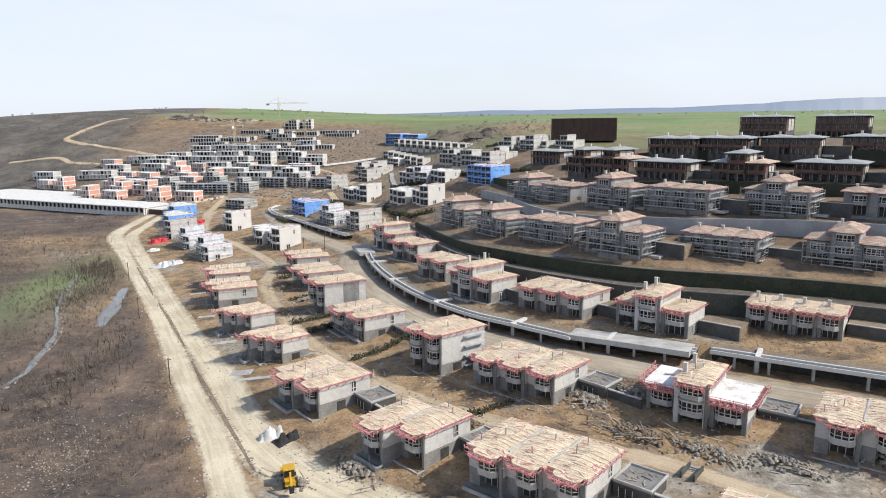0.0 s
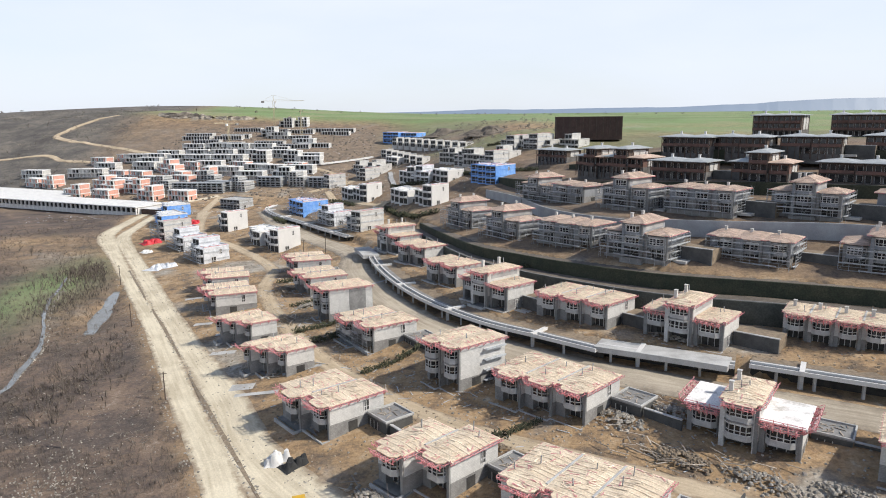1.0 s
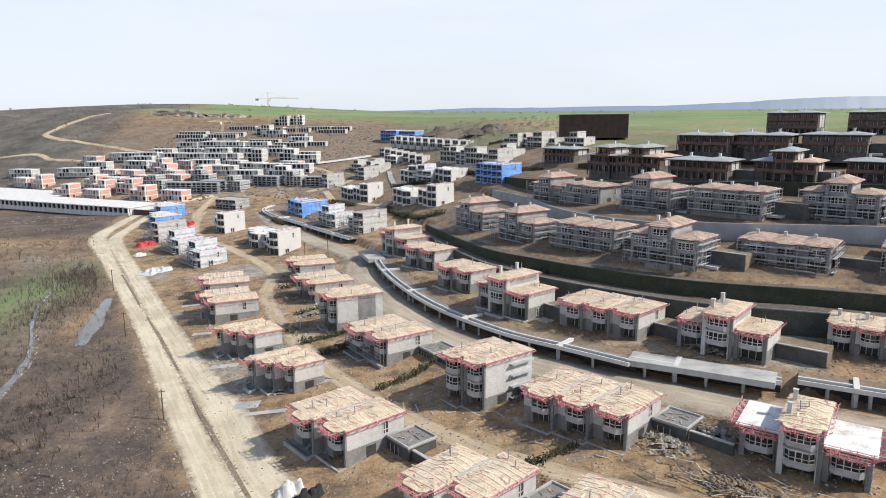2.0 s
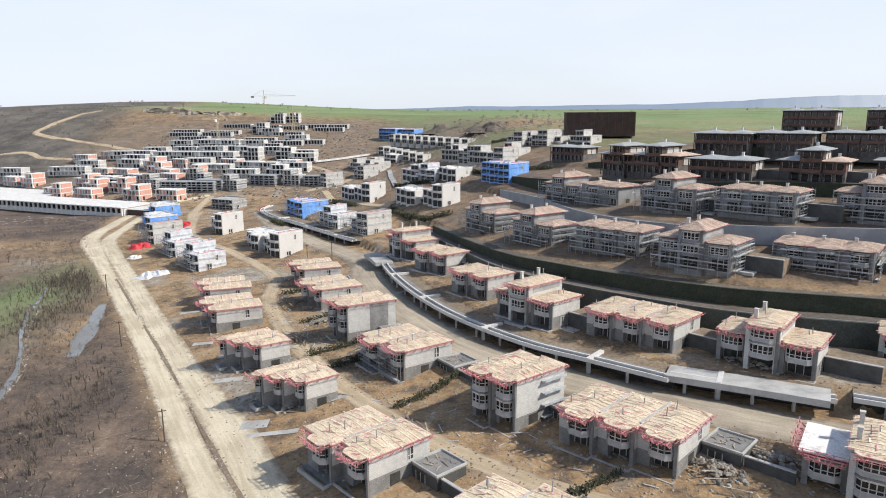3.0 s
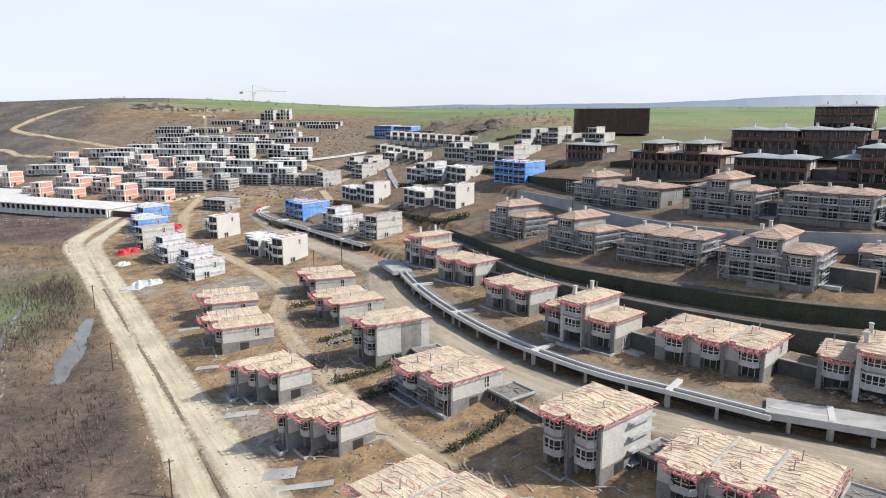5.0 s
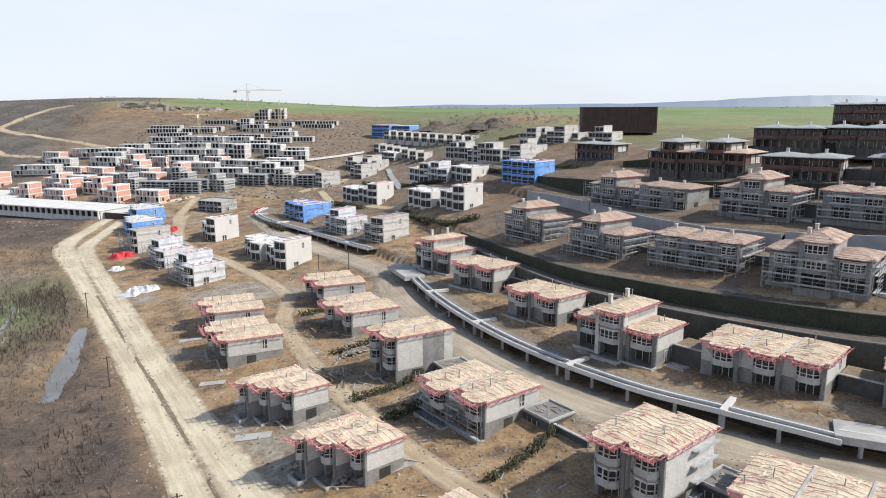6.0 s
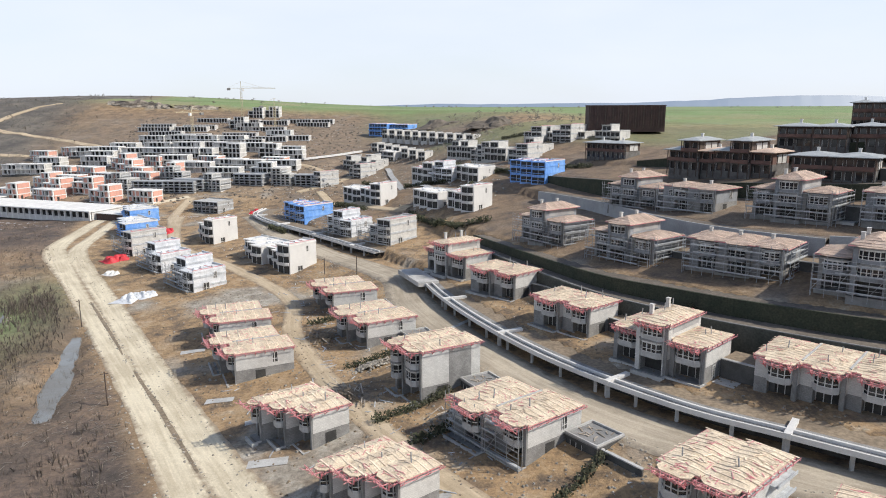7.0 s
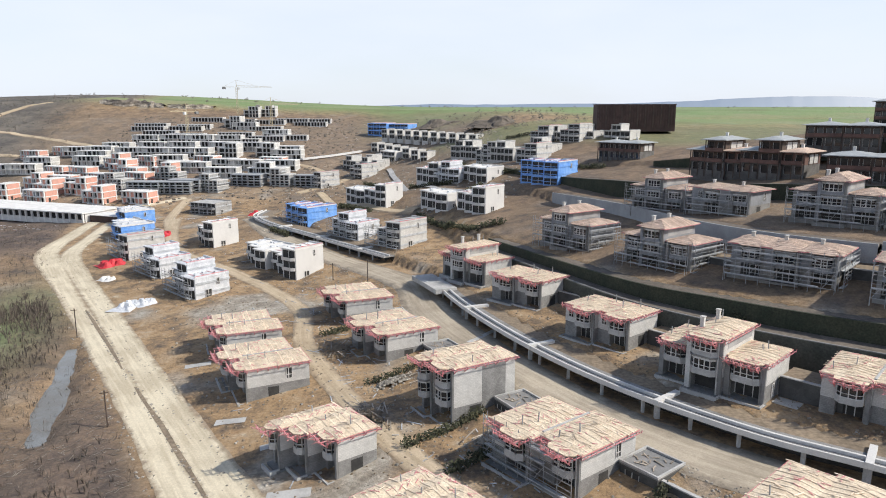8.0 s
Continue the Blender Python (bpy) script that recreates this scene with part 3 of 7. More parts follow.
def ribbon(name, points, widths, mat, label, lift=0.09, across=8, wobble=0.3, margin=1.3):
    """A track laid over the ground along a smooth line, with ragged edges that run out into the soil."""
    run = smooth_line([(*p, 0) for p in points], 1.6)
    margin = margin if mat in ("road", "lane", "site_road") else 1.0
    v, f, lanes = [], [], []
    gone = 0.0
    for i, p in enumerate(run):
        a, b = run[max(i - 1, 0)], run[min(i + 1, len(run) - 1)]
        gone += (p - run[i - 1]).length if i else 0.0
        d = (b - a).normalized()
        side = Vector((d.y, -d.x, 0))
        w = float(np.interp(i / (len(run) - 1), np.linspace(0, 1, len(widths)), widths)) * margin
        for j in range(across + 1):
            k = j / across - 0.5
            q = p + side * (k * w + (wobble * (noise.noise((p.x * 0.13, p.y * 0.13, 9.0 * (k > 0))) + 0.6 * noise.noise((p.x * 0.6, p.y * 0.6, 5.0 * (k > 0)))) if abs(k) == 0.5 else 0))
            v.append((q.x, q.y))
            lanes.append((k * w, gone, abs(k) * 2, 1.0))
    px, py = np.array([q[0] for q in v]), np.array([q[1] for q in v])
    crown = np.array([0.0 if q[2] > 0.99 and margin > 1 else 1.0 for q in lanes])
    z = ground_at(px, py) + 0.03 + (lift - 0.03) * crown
    v = [(*q, float(h)) for q, h in zip(v, z)]
    n = across + 1
    for i in range(len(run) - 1):
        for j in range(across):
            f.append((i * n + j, i * n + j + 1, (i + 1) * n + j + 1, (i + 1) * n + j))
    me = Shape().solid(v, f).mesh(name)
    me.color_attributes.new("lane", "FLOAT_COLOR", "POINT").data.foreach_set("color", np.array(lanes, float).ravel())
    ob = part(name, me, mat, None, label, "structure")
    ob["category"] = "road"
    return ob


def wall_run(name, points, thick, drop, rise, mat, label, category, outward=0.0):
    """A wall along a smooth line; each place gives x, y and the height of its top."""
    run = smooth_line(points, 3.0)
    s = Shape()
    ring = []
    for i, p in enumerate(run):
        a, b = run[max(i - 1, 0)], run[min(i + 1, len(run) - 1)]
        d = Vector((b.x - a.x, b.y - a.y, 0)).normalized()
        side = Vector((d.y, -d.x, 0))
        q0, q1 = p - side * outward, p + side * thick
        ring.append([(q0.x, q0.y, p.z - drop), (q0.x, q0.y, p.z + rise), (q1.x, q1.y, p.z + rise), (q1.x, q1.y, p.z - drop)])
    v = [q for r in ring for q in r]
    f = [(0, 1, 2, 3), tuple(len(v) - 4 + k for k in (3, 2, 1, 0))]
    for i in range(len(run) - 1):
        for k in range(4):
            f.append((i * 4 + k, i * 4 + (k + 1) % 4, (i + 1) * 4 + (k + 1) % 4, (i + 1) * 4 + k))
    s.solid(v, f)
    ob = part(name, s, mat, None, label, "structure")
    ob["category"] = category
    return ob, run


build_ground()

ribbon("road", [(60, -70), (24, -6), (-6, 48), (-20, 72), (-32.5, 94.5), (-42, 114), (-57, 141), (-82, 188), (-115, 246), (-160, 324)], [5.4, 5.4, 5.4, 5.2, 4.8, 4.4, 4.2, 4.2, 4.2, 7], "road", "pale rutted dirt road beside the scrub field")
ribbon("road", [(120, 10), (70, 34), (34, 58), (10, 77), (-10, 90), (-24, 101), (-36.7, 117), (-47.5, 138.6), (-65.5, 169.6), (-88.5, 209.6), (-118.5, 263.4), (-152, 322)], [9, 9, 10, 10, 9, 7.2, 5.4, 5.0, 5.0, 4.8, 4.6, 6], "road", "pale compacted dirt road beside the building plots")
ribbon("road", [(-157, 319), (-166, 338), (-169, 368), (-175, 420), (-162, 433), (-146, 447)], [7, 6, 5, 4.5, 4, 4], "road", "narrow pale dirt road climbing past the far plots")
ribbon("road", [(-150, 318), (-156, 335), (-159, 362), (-167, 409)], [6, 5, 4, 4], "road", "second pale track beside wrapped houses")
ribbon("road", [(-125, 350), (-142, 406), (-144, 444)], [4, 4, 4], "lane", "narrow earth track between wrapped houses")
ribbon("road", [(70, 62), (40, 92), (-3, 121), (-28, 150), (-45, 181), (-55, 205), (-60, 221), (-65, 250), (-87, 287), (-118, 330), (-138, 400)], [3.5, 3.5, 3.5, 3.5, 3.5, 3.5, 4, 4], "lane", "earth lane running between the rows of houses")
ribbon("road", [(120.5, 85), (65, 115), (27, 137), (0, 159), (-13, 178.5), (-23, 201), (-32, 230), (-36.5, 258), (-59, 295), (-82, 335), (-100, 380)], [8.5, 8.5, 8.5, 8.5, 8.5, 8, 7, 7], "site_road", "pale dirt road below the concrete parapet wall")
for strip in ([(-31, 102), (-39, 116), (-52.5, 139.5), (-60, 153)], [(-66, 164), (-74, 178.5), (-90, 206)], [(-96, 216), (-102, 227), (-121, 260)]):
    ribbon("verge", strip, [0.4, 0.8, 0.9, 0.4], "soil", "narrow strip of dark earth between two tracks", 0.12, 3, 0.12)["category"] = "verge"
for ends, wide in (([(-59, 165), (-53, 165)], 2.2), ([(-62, 178), (-57, 179)], 1.6), ([(-83, 214), (-78, 215)], 2.0), ([(-46, 140), (-37, 140)], 1.4), ([(-71, 188), (-66, 188)], 1.8), ([(-48, 144), (-43, 144)], 3.0), ([(-38, 148), (-30, 151)], 1.4), ([(-26, 208), (-17, 218)], 1.2)):
    ribbon("pavement", ends, [wide, wide], "pale_concrete", "short pale concrete path across a plot", 0.1, 3, 0.2)["category"] = "path"
ribbon("road", [(-76, 449), (-49, 369), (-29, 343)], [4, 4], "lane", "winding earth lane between houses down the valley", 0.5)
ribbon("road", [(-88, 450), (-76, 463), (-67, 473), (-59, 486)], [4, 4], "lane", "pale earth lane climbing past the frames", 0.25)
ribbon("road", [(-38, 492), (-34, 457), (-20, 370), (-4, 347)], [3, 3], "pale_concrete", "curving pale kerbed road below white houses", 0.55)
ribbon("road", [(-67, 473), (-77, 499), (-99, 525), (-127, 536)], [4, 4], "lane", "earth track between rows of bare frames", 0.25)
# pale tracks over the scrub hill
ribbon("road", [(-300, 593), (-330, 605), (-356, 622), (-395, 617)], [4, 4, 4, 4], "lane", "pale track over the scrub hill", 0.4)
ribbon("road", [(-250, 600), (-309, 642), (-345, 660), (-376, 681), (-374, 700), (-366, 722), (-350, 760)], [4.5, 4.5, 4.5, 5, 5, 5, 5], "lane", "pale zigzag track climbing the scrub hill", 0.5)


def distant_hills():
    """A ridge on the horizon, far beyond the fields, its blue haze painted into colour and glow."""
    v, f = [], []
    n = 120
    for i in range(n + 1):
        x = -4200 + 9000 * i / n
        top = 84 + 18 * math.exp(-((x - 700) / 900) ** 2) + 72 * math.exp(-((x - 3000) / 1150) ** 2) + 8 * noise.noise((x * 0.002, 1.0, 0.0)) + 5 * noise.noise((x * 0.008, 4.0, 0.0))
        v += [(x, 4550, -20), (x, 4700, top)]
        if i:
            f.append((2 * i - 2, 2 * i, 2 * i + 1, 2 * i - 1))
    m = bpy.data.materials.new("painted_blue_haze")
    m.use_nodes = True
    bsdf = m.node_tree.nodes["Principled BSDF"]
    # distance haze put into a blue base colour and a weak emission
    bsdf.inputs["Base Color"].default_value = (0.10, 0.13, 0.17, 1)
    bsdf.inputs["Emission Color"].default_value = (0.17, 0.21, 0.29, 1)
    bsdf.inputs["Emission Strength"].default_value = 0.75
    me = Shape().solid(v, f).mesh("backdrop")
    me.materials.append(m)
    tagged(new("backdrop", me), "ridge of distant hills with blue haze painted in as a glow", "hills", kind="structure")


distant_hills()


# ---- houses ----
# A house stands with its corner at its origin: x runs from -length to 0, the front looks to -y and the plain side wall to +x.
STOREY = 3.05


def window_unit(parent, x0, x1, y, z0, z1, lights=3):
    """Glass in a frame with mullions; the frame stands 6 cm proud of the glass."""
    w = part("window", Shape().box(x0 + 0.05, x1 - 0.05, y + 0.05, y + 0.09, z0 + 0.05, z1 - 0.05), "glass", parent)
    s = Shape()
    s.box(x0, x1, y - 0.02, y + 0.10, z0, z0 + 0.10).box(x0, x1, y - 0.02, y + 0.10, z1 - 0.10, z1)
    for i in range(lights + 1):
        c = x0 + 0.05 + (x1 - x0 - 0.10) * i / lights
        s.box(c - 0.05, c + 0.05, y - 0.018, y + 0.098, z0 + 0.1, z1 - 0.1)
    s.box(x0 + 0.1, x1 - 0.1, y - 0.016, y + 0.096, z0 + 0.62, z0 + 0.70)
    part("window_frame", s, "frame", w)
    return w


def bay_plan(x0, x1, y, out, c):
    return [(x0, y), (x0, y - out + c), (x0 + c, y - out), (x1 - c, y - out), (x1, y - out + c), (x1, y)]


def bay(parent, xc, y, z, width=3.6, out=1.3, upper="white"):
    """A bay of one storey with cut corners: a deep pale parapet, dark glazing behind pale posts, and a slab over it."""
    x0, x1 = xc - width / 2, xc + width / 2
    c = min(0.7, out * 0.55)
    b = part("bay", Shape().prism(bay_plan(x0, x1, y, out, c), z - 0.28, z + 0.62), upper, parent, "pale cantilevered bay parapet")
    i = 0.16
    part("window", Shape().prism(bay_plan(x0 + i, x1 - i, y - 0.01, out - i, c), z + 0.62, z + 2.45), "glass", b)
    s = Shape()
    plan = bay_plan(x0 + 0.09, x1 - 0.09, y - 0.02, out - 0.09, c)
    for (ax, ay), (bx, by) in zip(plan, plan[1:]):
        n = max(1, round(math.hypot(bx - ax, by - ay) / 0.85))
        for k in range(n + 1):
            px, py = ax + (bx - ax) * k / n, ay + (by - ay) * k / n
            s.box(px - 0.07, px + 0.07, py - 0.07, py + 0.07, z + 0.6, z + 2.5)
        for zz, w in ((z + 0.68, 0.12), (z + 1.25, 0.1), (z + 2.3, 0.3)):
            s.bar((ax, ay, zz), (bx, by, zz), 0.1, w)
    part("window_frame", s, "frame", b, "pale window posts and rails")
    part("bay_roof", Shape().prism(bay_plan(x0 - 0.12, x1 + 0.12, y, out + 0.12, c), z + 2.5, z + 2.78), "concrete", b)
    return b


def opening(parent, x0, x1, y, z0, z1, lights=0):
    """A near-black sheet painted as the shade in an unfinished opening, with an optional window frame on it."""
    o = part("opening", Shape().box(x0, x1, y - 0.012, y + 0.03, z0, z1), "room_shade", parent, "unglazed opening filled by a near-black shade sheet")
    if lights:
        s = Shape()
        for i in range(lights + 1):
            c = x0 + 0.06 + (x1 - x0 - 0.12) * i / lights
            s.box(c - 0.06, c + 0.06, y - 0.06, y - 0.012, z0, z1)
        s.box(x0, x1, y - 0.058, y - 0.014, z1 - 0.12, z1)
        part("window_frame", s, "frame", o)
    return o


def side_opening(parent, x, y0, y1, z0, z1, framed=True):
    # flat near-black sheet on the wall, painted as the opening's shade
    o = part("opening", Shape().box(x - 0.03, x + 0.012, y0, y1, z0, z1), "room_shade", parent, "side wall opening drawn as a near-black shade sheet")
    if framed:
        s = Shape()
        for c in (y0 + 0.02, (y0 + y1) / 2 - 0.12, y1 - 0.02):
            s.box(x + 0.012, x + 0.07, c - 0.07, c + 0.07, z0, z1)
        s.box(x + 0.013, x + 0.068, y0, y1, z1 - 0.1, z1).box(x + 0.013, x + 0.068, y0, y1, z0 + 0.6, z0 + 0.7)
        part("window_frame", s, "frame", o)
    return o


def walls(parent, x0, x1, y0, y1, storeys, upper="block", lower="cblock", less=0.0, niche=None):
    """One block of the house: a grey ground storey with an open niche under its bay, and paler upper storeys."""
    a, b = niche or (x0 + 0.5, x1 - 0.5)
    plan = [(x0, y0), (a, y0), (a, y0 + 1.4), (b, y0 + 1.4), (b, y0), (x1, y0), (x1, y1), (x0, y1)]
    part("lower_wall", Shape().prism(plan, -2.5, STOREY - 0.25), lower, parent, "grey blockwork ground storey")
    top = storeys * STOREY - less
    part("upper_wall", Shape().box(x0 - 0.02, x1 + 0.02, y0 - 0.02, y1 + 0.02, STOREY - 0.25, top), upper, parent, "pale block upper storey")
    part("plinth", Shape().box(x0 - 0.3, x1 + 0.3, y0 - 0.9, y1 + 0.3, -2.6, -0.02), "concrete", parent)
    return top


def roof(parent, x0, x1, y0, y1, z, over=0.4, rise=0.5, seed=0, worn=False, bays=(), litter=1.0):
    """Unfinished low roof: boards, bent rafters lying across the ridge, short loose planks and upright props. Bays: middle, width and reach of each tongue over a bay."""
    rng = random.Random(seed)
    X0, X1, Y0, Y1 = x0 - over, x1 + over, y0 - over, y1 + over
    boards = "worn_deck" if worn else "deck"
    deck = part("roof_deck", Shape().hip(X0 + 0.1, X1 - 0.1, Y0 + 0.1, Y1 - 0.1, z + 0.2, rise), boards, parent, "bare timber roof boards")
    e = Shape()
    for a, b in (((X0, Y0), (X1, Y0)), ((X1, Y0), (X1, Y1)), ((X1, Y1), (X0, Y1)), ((X0, Y1), (X0, Y0))):
        e.bar((*a, z + 0.1), (*b, z + 0.1), 0.07, 0.13 if worn else 0.09)
    part("fascia", e, "red", deck, "red edge rail round the eaves")
    across_x = X1 - X0 < Y1 - Y0
    lo, hi = (Y0, Y1) if across_x else (X0, X1)
    half = (X1 - X0) / 2 if across_x else (Y1 - Y0) / 2
    mid = (X0 + X1) / 2 if across_x else (Y0 + Y1) / 2
    k = half * 0.92
    n = int((hi - lo) / (0.8 if worn else 0.98))
    layer = Shape()
    for i in range(n):
        at = lo + 0.3 + (hi - lo - 0.6) * i / max(1, n - 1) + rng.uniform(-0.05, 0.05)
        lean = rng.gauss(0, 0.015)
        e = min(at - lo, hi - at)
        up = min(1.0, e / k)
        flat = half - k * up
        reach = half + rng.uniform(-0.35, 0.4)
        run = [(-reach, 0.0), (-flat - 0.02, up), (flat + 0.02, up), (reach, 0.0)]
        s = layer if worn else Shape()
        v = []
        for o, u in run:
            for d, h in ((-0.11, -0.012), (0.11, -0.012), (0.11, 0.012), (-0.11, 0.012)):
                w, q, zz = mid + o, at + d + lean * o, z + 0.222 + rise * u + h
                v.append((w, q, zz) if across_x else (q, w, zz))
        f = [(0, 1, 2, 3), (15, 14, 13, 12)] + [(4 * j + m, 4 * j + 4 + m, 4 * j + 4 + (m + 1) % 4, 4 * j + (m + 1) % 4) for j in range(3) for m in range(4)]
        s.solid(v, f)
        if not worn:
            part("rafter", s, "rafter", parent)
    if worn:
        part("rafter_layer", layer, "worn_rafter", parent, "rows of pale rafters", "stuff")
    s, painted = Shape(), Shape()
    spots = [(X0 + 0.3, X1 - 0.3, Y0 + 0.3, Y1 - 0.3, int((X1 - X0) * (Y1 - Y0) * (0.16 if worn else 0.62) * litter))]
    for xc, w, out in bays:
        t0, t1, u0, u1 = xc - w / 2 - 0.4, xc + w / 2 + 0.4, y0 - out - 0.5, Y0 + 0.11
        part("roof_tongue", Shape().prism(bay_plan(t0, t1, u1, u1 - u0, 0.7), z + 0.07, z + 0.21), boards, deck)
        spots.append((t0 + 0.4, t1 - 0.4, u0 + 0.4, u1, 3 if worn else 9))
    cx, cy = (X0 + X1) / 2, (Y0 + Y1) / 2
    for xa, xb, ya, yb, count in spots:
        for i in range(count):
            px, py = rng.uniform(xa, xb), rng.uniform(ya, yb)
            ang, ln = rng.choice((0, 0, math.pi / 2)) + rng.gauss(0, 0.5), rng.uniform(0.35, 1.4)
            qx, qy = min(max(px + math.cos(ang) * ln, xa), xb), min(max(py + math.sin(ang) * ln, ya), yb)
            ends = []
            for ax, ay in ((px, py), (qx, qy)):
                lift = max(0.0, min((ay - Y0) / k, (Y1 - ay) / k, (ax - X0) / k, (X1 - ax) / k, 1.0))
                ends.append((ax, ay, z + 0.255 + rise * lift + rng.uniform(0, 0.05)))
            rim = min(px - xa, xb - px, py - ya, yb - py)
            pile = painted if not worn and rng.random() < (0.7 if rim < 1.2 else 0.2) else s
            pile.bar(ends[0], ends[1], rng.uniform(0.07, 0.13) if pile is painted else rng.uniform(0.09, 0.24), 0.03)
    if not worn:
        part("loose_formwork", painted, "red", parent, "loose red formwork bars on the roof", "stuff")
    part("loose_timber", s, "worn_rafter" if worn else "rafter", parent, "loose sawn planks strewn on the roof", "stuff")
    if not worn:
        for i in range(2 if X1 - X0 > 6 else 1):
            px, py = rng.uniform(X0 + 1, X1 - 1), rng.uniform(Y0 + 1, Y1 - 1)
            part("prop", Shape().bar((px, py, z + 0.3), (px + rng.uniform(-0.15, 0.15), py, z + rise + rng.uniform(0.9, 1.6)), 0.13), "tube", parent)
    return deck


BRACKET = {}


def bracket_mesh(out=1.25):
    """A welded triangular bracket with an upright toe, as one steel piece."""
    ring = [(0.0, 0.06), (-out, 0.06), (0.0, -1.05)]
    inner = [(-0.13, -0.05), (-out + 0.28, -0.05), (-0.13, -0.8)]
    toe = [(-out - 0.12, 0.75), (-out - 0.22, 0.72)]
    v, f = [], []
    for x in (-0.05, 0.05):
        v += [(x, y, z) for y, z in ring + inner + toe] + [(x, -out - 0.12, -0.04)]
    m = 9
    for i in range(3):
        j = (i + 1) % 3
        f += [(i, j, 3 + j, 3 + i), (m + i, m + 3 + i, m + 3 + j, m + j), (3 + i, 3 + j, m + 3 + j, m + 3 + i)]
    f += [(0, m, m + 1, 1), (1, m + 1, m + 8, 8), (8, m + 8, m + 2, 2), (2, m + 2, m, 0), (1, 6, 7, 8), (m + 8, m + 7, m + 6, m + 1), (1, m + 1, m + 6, 6), (6, m + 6, m + 7, 7), (7, m + 7, m + 8, 8)]
    me = Shape().solid(v, f).mesh("bracket")
    me.materials.append(M["red"])
    return me


def brackets(parent, ax, ay, bx, by, nx, ny, z, size=1.0, step=1.3, rails=3, past=0.5):
    """Red steel formwork brackets below one run of eaves, tied by thin red rails."""
    if "one" not in BRACKET:
        BRACKET["one"] = bracket_mesh()
    ln = math.hypot(bx - ax, by - ay)
    if ln < 0.5:
        return
    n = max(1, round(ln / step))
    turn = math.atan2(nx, -ny)
    for i in range(n + 1):
        t = i / n
        ob = part("bracket", BRACKET["one"], None, parent)
        ob.matrix_basis = Matrix.Translation((ax + (bx - ax) * t + nx * 0.03, ay + (by - ay) * t + ny * 0.03, z)) @ Matrix.Rotation(turn, 4, "Z") @ Matrix.Scale(size, 4)
    tx, ty = (bx - ax) / ln * past, (by - ay) / ln * past
    for o, up in ((1.15, 0.12), (0.75, -0.32), (1.4, 0.62), (0.4, 0.1))[:rails]:
        o, up = o * size, up * size
        part("rail", Shape().bar((ax - tx + nx * o, ay - ty + ny * o, z + up), (bx + tx + nx * o, by + ty + ny * o, z + up - 0.04), 0.08), "red", parent)
    if rails > 1:
        s = Shape()
        rng = random.Random(round(ax * 31 + ay * 17 + z))
        for i in range(int(ln * (3.2 if rails > 2 else 1.8))):
            t0 = rng.uniform(-0.1, 1.1)
            t1 = t0 + rng.uniform(-0.9, 0.9) / ln
            o0, o1 = rng.uniform(0.2, 1.1), rng.uniform(0.7, 2.2)
            s.bar((ax + (bx - ax) * t0 + nx * o0, ay + (by - ay) * t0 + ny * o0, z + rng.uniform(-0.75, 0.1)), (ax + (bx - ax) * t1 + nx * o1, ay + (by - ay) * t1 + ny * o1, z + rng.uniform(-0.2, 0.6)), 0.07)
        part("tie_layer", s, "red", parent, "crossing red ties and props", "stuff")


def chimney(parent, x, y, z, h=1.5):
    s = Shape().box(x - 0.3, x + 0.3, y - 0.3, y + 0.3, z - 1.0, z + h).box(x - 0.38, x + 0.38, y - 0.38, y + 0.38, z + h, z + h + 0.12)
    part("chimney", s, "block", parent)


